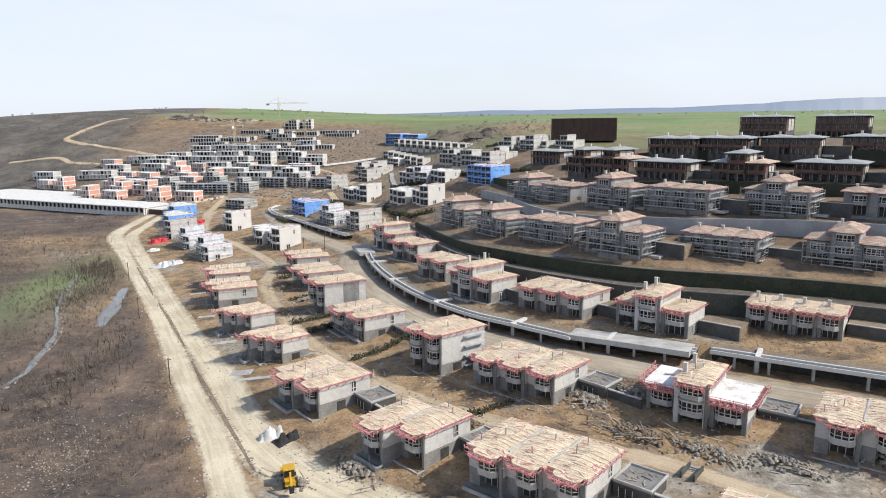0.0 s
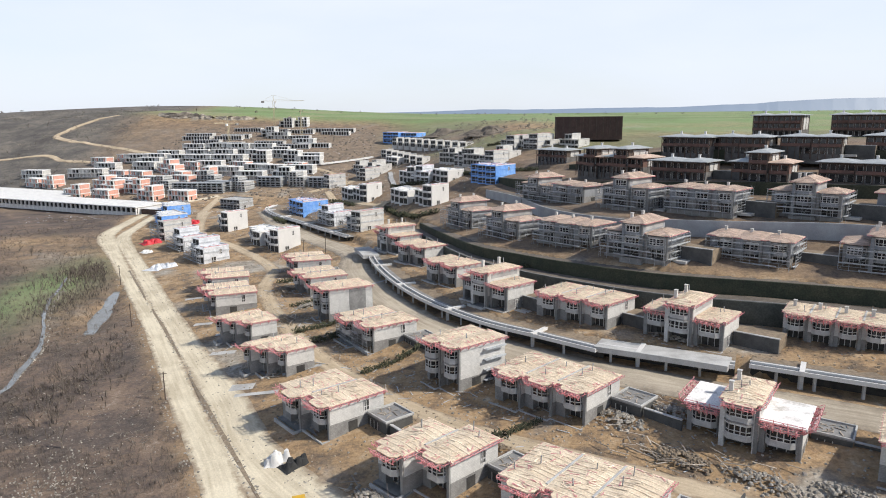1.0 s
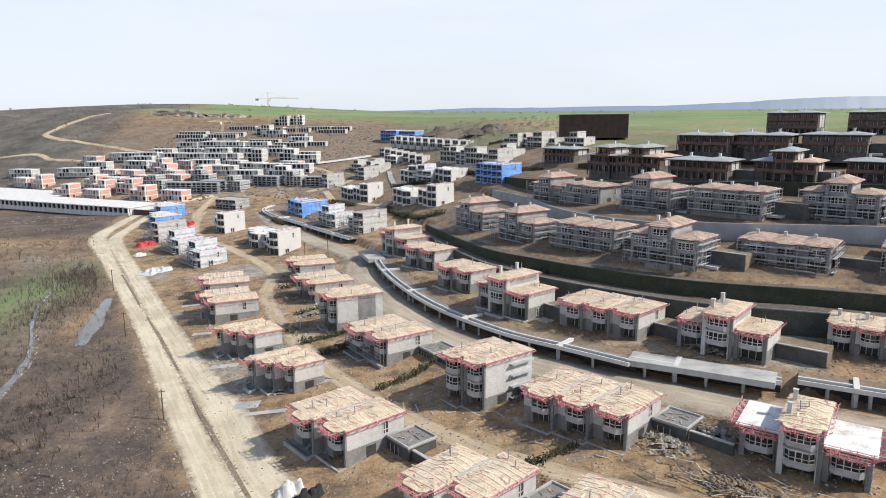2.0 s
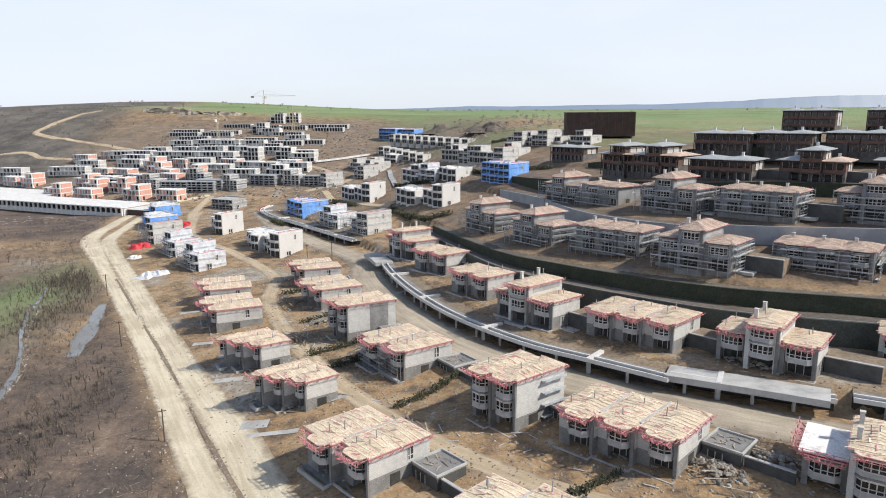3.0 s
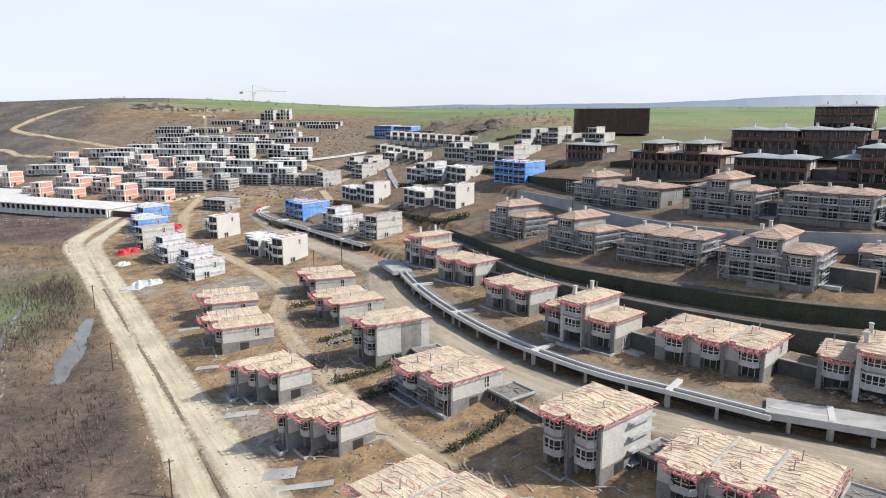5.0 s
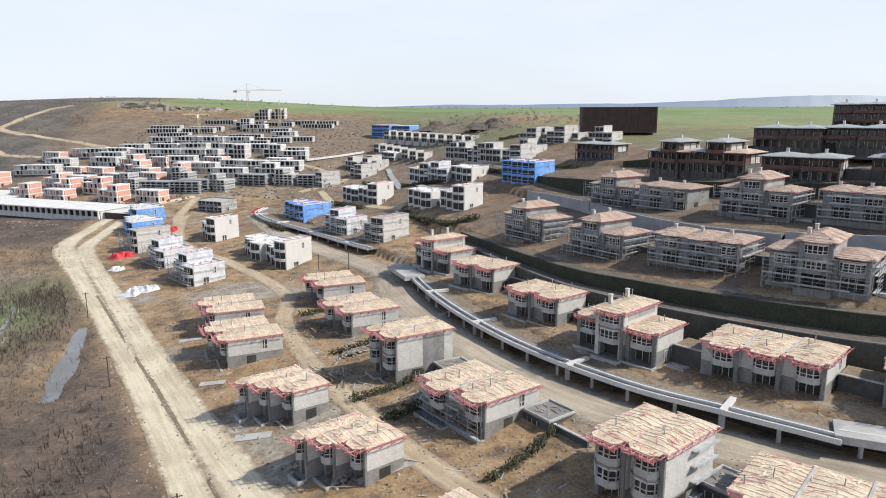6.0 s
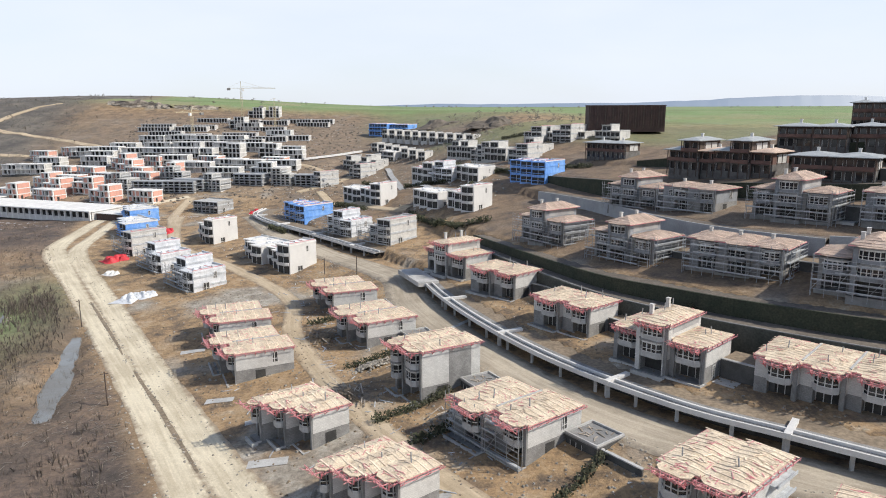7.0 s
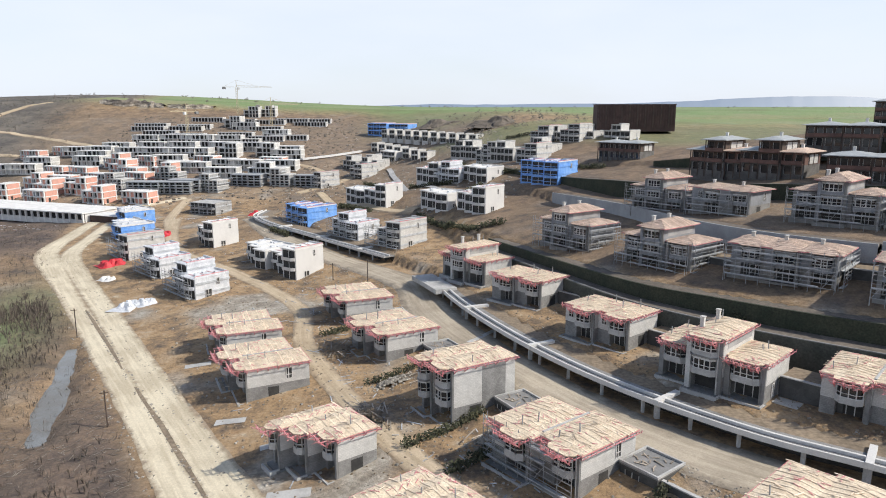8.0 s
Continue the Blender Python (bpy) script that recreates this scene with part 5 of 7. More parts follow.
VILLAS = {
    "m": villa("two-storey dark villa with two hipped metal roofs", [(-9.2, 0, 0, 2, "zinc"), (-19, -9.3, 0.8, 2, "zinc")], 11),
    "k": villa("stepped dark villa with a metal-roofed tower", [(-5.6, 0, 0.6, 2, "deck"), (-11.4, -5.7, -0.4, 3, "zinc"), (-17, -11.5, 1.2, 2, "zinc")], 11),
    "h": villa("tall dark villa with a wide metal roof", [(-13.5, 0, 0, 3, "zinc"), (-20, -13.6, 1.5, 3, "zinc")], 13),
}
stood = set()


def put_villa(kind, x, y, z, yaw):
    if kind not in stood:
        stood.add(kind)
        return stand(VILLAS[kind], x, y, z, yaw)
    return copy_thing(VILLAS[kind], pose(x, y, z, 0, 0, yaw))


for at in [("m", 82, 228, 36.4, -44), ("k", 102.5, 216, 36.6, -42), ("m", 127.5, 206, 36.8, -40), ("k", 149, 195, 37, -38),
           ("k", 60, 265, 36, -56), ("k", 68, 250, 36.5, -54),
           ("m", 95, 258, 43.2, -46), ("m", 110.5, 247.5, 43.4, -44), ("m", 131, 237.5, 43.6, -38), ("m", 157, 231, 43.8, -38),
           ("h", 151.5, 303, 47.6, -42), ("h", 180, 291, 47.6, -40), ("h", 202, 275, 48.5, -38),
           ("m", 58, 338, 35, -50)]:
    put_villa(*at)


# ---- plain, wrapped and scaffolded houses down the valley ----
def balcony(parent, x0, x1, y, z, out, skin):
    """A shallow balcony with chamfered corners and a thin parapet."""
    c = min(0.7, (x1 - x0) * 0.2)
    plan = [(x0, y - 0.004), (x0, y - out + c), (x0 + c, y - out), (x1 - c, y - out), (x1, y - out + c), (x1, y - 0.004)]
    s = Shape()
    n = len(plan)
    s.solid([(px, py, z - 0.18) for px, py in plan] + [(px, py, z) for px, py in plan], [tuple(range(n - 1, -1, -1)), tuple(range(n, 2 * n))] + [(i, (i + 1) % n, n + (i + 1) % n, n + i) for i in range(n)])
    for (ax, ay), (bx, by) in zip(plan, plan[1:]):
        s.bar((ax, ay, z + 0.42), (bx, by, z + 0.42), 0.1, 0.8)
    return part("balcony", s, skin, parent)


def plain_house(label, blocks, skin, top, group="pale houses down the valley", bands=False, red=True, seed=0, high=3.0):
    """Flat-topped units in steps: blank side walls, and a column of dark open bays with balconies on each front. Blocks: x0, x1, front, back, storeys."""
    rng = random.Random(seed)
    h = thing("house", label, "house", group)
    for k, (x0, x1, ya, yb, st) in enumerate(blocks):
        z = st * high
        part("body", Shape().box(x0, x1, ya, yb, -3, z), skin, h)
        part("roof_slab", Shape().box(x0 - 0.12, x1 + 0.12, ya - 0.5, yb + 0.12, z + 0.004, z + 0.24), top, h)
        part("parapet", Shape().box(x0, x1, yb - 0.3, yb, z + 0.24, z + 0.75).box(x1 - 0.25, x1, ya, yb - 0.304, z + 0.24, z + 0.6), "render" if skin == "sheet" else skin, h)
        if top != "pale_concrete":
            s = Shape()
            for q in range(5):
                px, py = rng.uniform(x0 + 0.6, x1 - 0.6), rng.uniform(ya + 1, yb - 2)
                s.box(px - 0.3, px + 0.5, py, py + rng.uniform(0.4, 1.6), z + 0.24, z + rng.uniform(0.4, 0.8))
            part("stacked_material", s, "white_sheet", h, "pale material stacked on the roof", "stuff")
        if red:
            s = Shape()
            for q in range(3):
                py = ya + (yb - ya) * (q + 0.7) / 4
                s.bar((x0 + 0.5, py, z + 0.32), (x1 - 0.4, py + rng.uniform(-0.5, 0.5), z + 0.36), 0.14, 0.1)
            s.bar((x1 - 0.1, ya, z + 0.72), (x1 - 0.1, yb, z + 0.72), 0.14)
            part("red_prop_layer", s, "red", h, "red steel props laid across the roof", "stuff")
        n = max(1, round((x1 - x0) / 4.6))
        for i in range(n):
            a, b = x0 + (x1 - x0) * i / n + 0.5, x0 + (x1 - x0) * (i + 1) / n - 0.5
            for q in range(st):
                # a near-black sheet on the front stands in for shade in the bay
                part("opening", Shape().box(a, b, ya - 0.03, ya + 0.02, q * high + 0.15, q * high + 2.65), "room_shade", h, "open window bay with its shade painted near-black")
                if q:
                    balcony(h, a - 0.15, b + 0.15, ya, q * high, 1.15, skin)
            part("mullion", Shape().box((a + b) / 2 - 0.1, (a + b) / 2 + 0.1, ya - 0.08, ya - 0.031, 0.1, z - 0.2), "frame", h)
        if bands:
            for q in range(1, 2 * st, 2):
                zz = q * high / 2
                board = "sheet" if skin == "sheet" else "plank"
                part("band", Shape().box(x1 + 0.004, x1 + 0.16, ya - 0.2, yb + 0.1, zz - 0.3, zz + 0.3).box(x0 + 0.1, x1, ya - 1.45, ya - 1.3, zz - 0.09, zz + 0.09), board, h, "scaffold board along the wall")
        y = ya + (yb - ya) * 0.28
        if k == 0 or x1 > -0.1:
            side_opening(h, x1 + (0.15 if bands else 0.0), y, y + 1.9, 0.1, 2.3)
            y = ya + (yb - ya) * 0.62
            side_opening(h, x1 + (0.15 if bands else 0.0), y, y + 0.9, (st - 1) * high + 0.4, (st - 1) * high + 2.2)
    return h


PLAIN = {
    "p3": plain_house("tall pale rendered house with a blank side wall", [(-6.2, 0, 0, 10.5, 3), (-11.6, -6.22, 2.2, 10.5, 2), (-17, -11.62, 4.4, 11, 2)], "render", "white", seed=1),
    "p2": plain_house("low stepped pale rendered house with dark bays", [(-6, 0, 0, 11.5, 2), (-12, -6.02, 2.4, 11.5, 2), (-17, -12.02, 4.6, 11.5, 2)], "render", "white", red=False, seed=2),
    "w2": plain_house("stepped house wrapped in white membrane and scaffold boards", [(-6.4, 0, 0, 10.5, 2), (-11.8, -6.42, 1.8, 10.5, 3), (-17.5, -11.82, 4.0, 11, 2)], "white_sheet", "white_sheet", bands=True, seed=3, high=2.8),
    "b2": plain_house("two-storey house wrapped in blue membrane", [(-6.4, 0, 0, 13, 2), (-12.6, -6.42, 2.2, 12.5, 2), (-19, -12.62, 4.4, 13, 2)], "sheet", "white_sheet", bands=True, red=False, seed=4),
    "b3": plain_house("stepped three-storey house wrapped in bright blue membrane", [(-6.4, 0, 0, 15, 3), (-12.6, -6.42, 1.6, 13, 3), (-19, -12.62, 4.0, 12, 3)], "sheet", "sheet", bands=True, seed=5, high=2.8),
    "g3": plain_house("stepped three-storey grey block house with open bays", [(-5.4, 0, 0, 11, 2), (-10.6, -5.42, 1.4, 10, 3), (-15.5, -10.62, 3.2, 10, 2)], "block", "pale_concrete", red=False, seed=6),
    "g2": plain_house("tall grey concrete house under scaffold boards", [(-6.4, 0, 0, 13, 3), (-12, -6.42, 2.0, 12, 2)], "block", "pale_concrete", bands=True, seed=7, high=2.8),
    "l2": plain_house("low wide grey house under scaffold boards", [(-16, 0, 0, 11, 2)], "spandrel", "pale_concrete", bands=True, red=False, seed=9, high=2.7),
    "r3": plain_house("narrow grey terraced house with open bays", [(-5.2, 0, 0, 9, 2)], "block", "pale_concrete", red=False, seed=8),
}
built = set()


def put_plain(kind, x, y, z, yaw):
    if kind not in built:
        built.add(kind)
        return stand(PLAIN[kind], x, y, z, yaw)
    return copy_thing(PLAIN[kind], pose(x, y, z, 0, 0, yaw))


for at in [("p3", -68, 276, 4.9, -44), ("p2", -79, 290, 5, -46), ("p3", -103, 325, 5.4, -44), ("w2", -93, 261.5, 3.8, -44), ("w2", -110, 287, 3.7, -44),
           ("g2", -129, 315, 3.5, -46), ("b2", -142, 345, 4.4, -48), ("b2", -153, 380, 5, -48), ("l2", -122, 410, 4.8, -30), ("b3", -72, 348, 7.6, -46), ("w2", -51, 312, 9.7, -44)]:
    put_plain(*at)
for at in [("g2", -37, 293, 10, -44), ("p2", -50, 380, 13, -44), ("p3", -41, 360, 14.5, -44), ("p2", -18.5, 328, 17.3, -44), ("p3", -7, 310.5, 18.5, -48),
           ("b3", 23, 328, 26.2, -44), ("p2", 1, 359, 24.2, -48), ("w2", -9, 372, 23, -44), ("p3", -17, 384, 21.6, -44)]:
    put_plain(*at)
for at in [("g3", 20, 400, 30, -44), ("g2", 13, 416, 28.6, -44), ("g3", 10, 443, 28.6, -44), ("g3", 36, 392, 32, -44), ("g3", 50, 418, 37, -48), ("g3", 62, 410, 37.5, -48), ("g3", 76, 398, 38, -46),
           ("g3", -48, 490, 17.1, -46), ("g3", -58, 500, 17.5, -46), ("g2", -76, 458, 12, -48)]:
    put_plain(*at)
for at in [("g2", -54, 477, 14.7, -44), ("g3", -45, 495, 18.3, -44), ("g3", 17, 410, 29.6, -44), ("g2", 26, 377, 30.8, -44), ("g3", 6, 455, 28.1, -44), ("g2", 42, 420, 37.6, -44), ("g2", 54, 407, 38.7, -44), ("p2", -34, 511, 22.4, -44)]:
    put_plain(*at)
for i in range(11):
    put_plain("r3", 16 - 5.4 * i, 500 + 7.6 * i, 33.2 + 0.16 * i, -42)
for i in range(7):
    put_plain("r3", -15 - 5.0 * i, 488 + 10.5 * i, 23.6 + 0.45 * i, -38)
for at in [("b3", -22, 598, 35.5, -30), ("b3", -38, 607, 36, -30)]:
    put_plain(*at)


for at in [("t", -93, 261.5, 3.8, -50), ("t", -110, 287, 3.7, -50), ("t", -129, 315, 3.5, -52), ("t", -72, 348, 7.6, -52), ("t", -51, 312, 9.7, -50), ("t", -37, 293, 10, -50)]:
    put_scaffold(*at)


# ---- bare concrete frames on the far slope ----
def frame_house(label, blocks, infill, skin="white", group="bare frames on the far slope", plinth="soil", high=3.1, pitch=3.4, boards=False, front=None):
    """Stepped units of pale slabs on columns, with open dark bays in front and filled side walls. Blocks: x0, x1, front, back, storeys."""
    h = thing("frame_house", label, "building", group)
    for k, (x0, x1, ya, yb, st) in enumerate(blocks):
        part("plinth", Shape().box(x0 - 0.3, x1 + 0.3, ya - 0.6, yb, -5, -0.3), plinth, h)
        f, w, b = Shape(), Shape(), Shape()
        for q in range(st + 1):
            f.box(x0 - 0.25, x1 + 0.2, ya - (1.0 if 0 < q < st else 0.5), yb + 0.2, q * high - 0.3, q * high + 0.2)
        n = max(1, round((x1 - x0) / pitch))
        for i in range(n + 1):
            x = x0 + 0.3 + (x1 - x0 - 0.6) * i / n
            f.box(x - 0.32, x + 0.32, ya - 0.2, ya + 0.6, -2, st * high - 0.301)
        for q in range(st):
            z0, z1 = q * high + 0.204, (q + 1) * high - 0.304
            f.box(x1 - 0.4, x1 + 0.1, yb - 0.65, yb - 0.1, z0, z1)
            w.box(x1 - 0.35, x1 + 0.05, ya + 0.95, yb - 0.7, z0, z1)
            if front:
                c = x0 + (x1 - x0) * (0.5 if (q + k) % 2 else 0.1)
                w.box(c, c + (x1 - x0) * 0.36, ya + 0.1, ya + 0.35, z0, z1)
            if boards:
                b.box(x0 - 0.4, x1 + 1.2, ya - 1.6, ya - 1.1, q * high + 1.4, q * high + 1.65).box(x1 + 0.9, x1 + 1.2, ya - 1.0, yb, q * high + 1.4, q * high + 1.65)
        part("concrete_frame", f, skin, h, "pale slabs and columns")
        # solid near-black block: the shade of the open rooms put into colour
        part("core", Shape().box(x0 + 0.3, x1 - 0.5, ya + 1.6, yb - 0.2, 0.205, st * high - 0.305), "room_shade", h, "solid near-black core painted as room shade")
        part("infill", w, infill, h, "orange brick infill" if infill == "pink" else "pale block infill")
        if boards:
            part("scaffold_boarding", b, "plank", h, "", "stuff")
    if infill == "pink":
        x0, x1, ya, yb, st = blocks[0]
        # near-black sheet painted as the doorway's shade
        part("doorway", Shape().box(x1 + 0.054, x1 + 0.09, ya + 2.6, ya + 4.2, 0.21, 2.3), "room_shade", h)
    return h


FRAMES = {
    "A": frame_house("stepped three-storey concrete frame with orange brick side walls", [(-6, 0, 0, 10.5, 3), (-11, -6.02, 2, 10, 2), (-15.5, -11.02, 3.6, 9.5, 2)], "pink", front="pink"),
    "B": frame_house("stepped two-storey concrete frame with orange brick side walls", [(-5.5, 0, 0, 9.5, 2), (-11, -5.52, 1.6, 10, 2), (-16.5, -11.02, 3.2, 9.5, 2)], "pink", front="pink"),
    "C": frame_house("two-storey pale concrete frame with open bays", [(-10, 0, 0, 8.5, 2), (-20, -10.02, 0.8, 8.5, 2)], "block", "white", front="block", plinth="dark_block", pitch=3.9),
    "D": frame_house("three-storey pale concrete frame with open bays", [(-9, 0, 0, 9, 3), (-14, -9.02, 1.2, 9, 2)], "block"),
    "E": frame_house("long low concrete frame above a dark retaining wall", [(-13, 0, 0, 7, 1), (-27, -13.02, 0.6, 7, 1)], "block", "render", plinth="dark_block", high=3.6, pitch=2.8),
    "K": frame_house("long grey concrete frame under scaffold boards", [(-8, 0, 0, 9.5, 2), (-18, -8.02, 1.2, 9.5, 2)], "spandrel", "blue_concrete", boards=True),
    "S": frame_house("stepped grey house frame behind pale scaffold boards", [(-6, 0, 0, 9.5, 2), (-12, -6.02, 1.4, 9.5, 3)], "spandrel", "block", boards=True),
}
framed = set()


def put_frame(kind, x, y, yaw=0.0):
    z = ground_z(x, y) + 0.5
    if kind not in framed:
        framed.add(kind)
        return stand(FRAMES[kind], x, y, z, yaw)
    return copy_thing(FRAMES[kind], pose(x, y, z, 0, 0, yaw))


for at in [("B", -161, 434, -14), ("A", -185, 439, -19), ("B", -220, 453, -18), ("K", -145, 453, -5), ("K", -162, 455, -7), ("S", -131, 455, -23), ("K", -141, 457, -8), ("K", -74, 460, -12), ("A", -245, 465, -13), ("S", -185, 466, -23), ("K", -110, 466, -13), ("K", -209, 474, -14), ("D", -107, 483, -10), ("C", -98, 483, -8)]:
    put_frame(*at)
for at in [("A", -237, 486, -20), ("C", -127, 486, -9), ("A", -165, 489, -15), ("B", -186, 494, -22), ("C", -148, 503, -6), ("C", -95, 503, -12), ("B", -219, 505, -23), ("C", -156, 505, -12), ("C", -117, 506, -9), ("C", -129, 510, -11), ("A", -288, 511, -21), ("B", -237, 515, -17), ("B", -305, 521, -21), ("A", -207, 526, -22), ("B", -186, 526, -21), ("C", -168, 526, -6), ("C", -261, 532, -6), ("C", -271, 534, -8), ("C", -224, 539, -13)]:
    put_frame(*at)
for at in [("D", -113, 543, -13), ("D", -138, 544, -15), ("C", -157, 546, -15), ("C", -166, 547, -12), ("C", -258, 547, -12), ("C", -97, 547, -13), ("C", -184, 551, -13), ("C", -318, 551, -11), ("C", -203, 557, -10), ("C", -227, 568, -12), ("C", -171, 569, -7), ("C", -242, 571, -5), ("B", -278, 574, -13), ("B", -259, 576, -20), ("E", -158, 581, -8), ("E", -131, 589, -8)]:
    put_frame(*at)
for at in [("E", -115, 599, -8), ("E", -98, 602, -8), ("E", -176, 612, -8), ("E", -184, 640, -8), ("E", -214, 643, -8), ("E", -179, 647, -8)]:
    put_frame(*at)
for at in [("D", -156, 651, -13), ("E", -123, 667, -8), ("E", -85, 674, -8), ("E", -104, 675, -8), ("D", -149, 698, -11), ("D", -135, 702, -6)]:
    put_frame(*at)


def fill_terraces():
    """More frames between the ones above, terrace by terrace up the slope."""
    rng = random.Random(9)
    taken = [(ob.matrix_basis.translation.x, ob.matrix_basis.translation.y) for ob in bpy.data.objects if ob.name.startswith("frame_house")]
    for y0, x, end, kinds in ((456, -222, -120, "BAA"), (476, -240, -90, "BABS"), (498, -236, -92, "BABA"), (521, -232, -96, "CAB"), (545, -226, -92, "CCD"), (568, -218, -84, "CCC"), (592, -205, -84, "CCE"), (618, -200, -84, "EEC"), (645, -215, -90, "EEC"), (672, -175, -84, "EE")):
        rest = 0
        while x < end:
            kind = rng.choice(kinds)
            step = {"E": 27.4, "C": 20.3, "D": 14.5}.get(kind, 17.5)
            px, py = x, y0 - 0.16 * (x + 160) + rng.uniform(-1, 1)
            x += step + (rng.choice((0, 0, 5)) if kind in "CE" else rng.uniform(1, 6))
            rest += 1
            if rest % 6 == 0 or min(math.hypot(px - a, (py - b) * 1.2) for a, b in taken) < 12.5:
                continue
            put_frame(kind, px, py, rng.uniform(-20, -12) if kind in "ABS" else -9)


fill_terraces()


# ---- the long white hall, the dark building, cranes ----
def long_hall():
    h = thing("hall", "long low white-roofed hall with a row of dark bays", "building")
    L, D, H = 200.0, 22.0, 3.5
    part("roof", Shape().box(-L, 0.5, -0.9, D, H, H + 0.5), "white", h, "flat white roof")
    part("rear_roof", Shape().box(-L, -95, D + 0.02, D + 24, H + 0.1, H + 0.5), "white", h, "broad white roof of the rear hall")
    part("rear_wall", Shape().box(-L + 1, -96, D + 0.5, D + 23, -2, H + 0.09), "render", h)
    # near-black block painted as the shade behind the columns
    part("inner_wall", Shape().box(-L, -0.4, 1.6, D - 0.3, -2, H - 0.01), "room_shade", h)
    part("end_wall", Shape().box(-0.35, 0, 1.0, D - 0.3, -2, H - 0.01), "render", h)
    for i in range(51):
        x = -0.3 - (L - 0.6) * i / 50
        part("column", Shape().box(x - 0.4, x + 0.4, -0.4, 0.4, -2, H - 0.01), "white", h)
    part("sill", Shape().box(-L, 0, -0.2, 0.2, -2, 0.7), "render", h)
    part("low_wing", Shape().box(0.6, 21, 3.0, 12, -2, 2.6), "black", h, "low dark wing with a thin pale roof")
    part("wing_roof", Shape().box(0.6, 21.4, 2.6, 12.4, 2.604, 2.85), "white", h)
    return stand(h, -178, 398, 4.6, -26)


def dark_building():
    h = thing("dark_building", "large dark brown building clad in upright ribs", "building")
    L, D, H = 39.0, 12.0, 10.2
    part("body", Shape().box(-L, 0, 0, D, -3, H), "black", h)
    for i in range(30):
        x = -L + L * (i + 0.5) / 30
        part("rib", Shape().box(x - 0.25, x + 0.25, -0.35, -0.004, -1, H + 0.25), "brown" if i % 3 == 0 else "black", h)
    part("parapet", Shape().box(-L - 0.2, 0.2, -0.2, D + 0.2, H + 0.004, H + 0.35), "black", h)
    return stand(h, 105, 414, 46.4, -8)


def crane(x, y, high, jib, yaw, label):
    c = thing("tower_crane", label, "crane", "tower cranes")
    s = Shape()
    for i, j in ((-0.7, -0.7), (0.7, -0.7), (0.7, 0.7), (-0.7, 0.7)):
        s.bar((i, j, 0), (i, j, high), 0.22)
    for k in range(int(high / 2)):
        s.bar((-0.7, -0.7, k * 2), (0.7, -0.7, k * 2 + 2), 0.12).bar((0.7, 0.7, k * 2), (-0.7, 0.7, k * 2 + 2), 0.12)
    part("mast", s, "crane", c)
    j = Shape().bar((-12, 0, high), (jib, 0, high), 0.25).bar((0, 0, high + 1.4), (jib, 0, high + 0.3), 0.2).bar((0, 0, high), (0, 0, high + 6), 0.4).bar((0, 0, high + 6), (jib * 0.6, 0, high + 0.9), 0.12).bar((0, 0, high + 6), (-11, 0, high), 0.12)
    part("jib", j, "crane", c)
    part("counterweight", Shape().box(-12, -9, -0.8, 0.8, high - 1.8, high), "concrete", c)
    part("cab", Shape().box(0.9, 2.6, -0.9, 0.9, high - 2.4, high - 0.2), "white", c)
    return stand(c, x, y, ground_z(x, y), yaw)


long_hall()
dark_building()
crane(-168, 704, 25, 30, 8, "tall pale tower crane with a long jib")
crane(-131, 652, 19, 22, 20, "pale tower crane among the frames")
crane(-190, 622, 19, 16, -120, "yellowish tower crane beside the frames")


# ---- annexes and garden walls beside the houses ----
def annex(label, long=6.0, deep=5.6, high=2.9, wall_on=7.0):
    """A low concrete garage block with an upstand round its roof, and a dark garden wall running on from it."""
    a = thing("annex", label, "garage", "annexes beside the houses")
    part("body", Shape().box(0.35, long, 5.0, 5.0 + deep, -2, high), "dark_block", a, "dark grey block walls")
    part("roof_slab", Shape().box(0.3, long + 0.2, 4.8, 5.2 + deep, high + 0.004, high + 0.2), "concrete", a)
    for x0, x1, y0, y1 in ((0.3, long + 0.2, 4.8, 5.05), (0.3, long + 0.2, 4.95 + deep, 5.2 + deep), (0.3, 0.55, 5.05, 4.95 + deep), (long - 0.05, long + 0.2, 5.05, 4.95 + deep)):
        part("upstand", Shape().box(x0, x1, y0, y1, high + 0.2, high + 0.5), "pale_concrete", a)
    rng = random.Random(4)
    s = Shape()
    for i in range(16):
        px, py, an = rng.uniform(1, long - 0.8), rng.uniform(5.6, 4.4 + deep), rng.uniform(0, math.pi)
        s.bar((px, py, high + 0.25), (px + math.cos(an) * rng.uniform(0.5, 2.0), py + math.sin(an) * 0.8, high + 0.32), 0.18, 0.08)
    part("roof_litter", s, "old_board", a, "grey boards and rubble lying on the roof", "stuff")
    # near-black sheet in place of the shade behind the window
    o = part("opening", Shape().box(1.2, 3.4, 4.96, 5.02, 0.2, 2.3), "room_shade", a, "window opening, near-black for the shade within")
    part("window_frame", Shape().box(1.2, 1.3, 4.92, 4.959, 0.2, 2.3).box(2.25, 2.35, 4.92, 4.959, 0.2, 2.3).box(3.3, 3.4, 4.92, 4.959, 0.2, 2.3), "frame", o)
    part("garden_wall", Shape().box(long + 0.21, long + wall_on, 5.6, 5.95, -2, high - 0.3), "dark_block", a, "dark garden wall")
    part("wall_coping", Shape().box(long + 0.21, long + wall_on, 5.5, 6.05, high - 0.296, high - 0.12), "pale_concrete", a)
    part("step", Shape().box(0.4, 3.2, 2.6, 4.7, -0.5, 0.12), "pale_concrete", a, "pale concrete doorstep slab")
    return a


low_annex = annex("low grey garage with a pale roof kerb and garden wall")
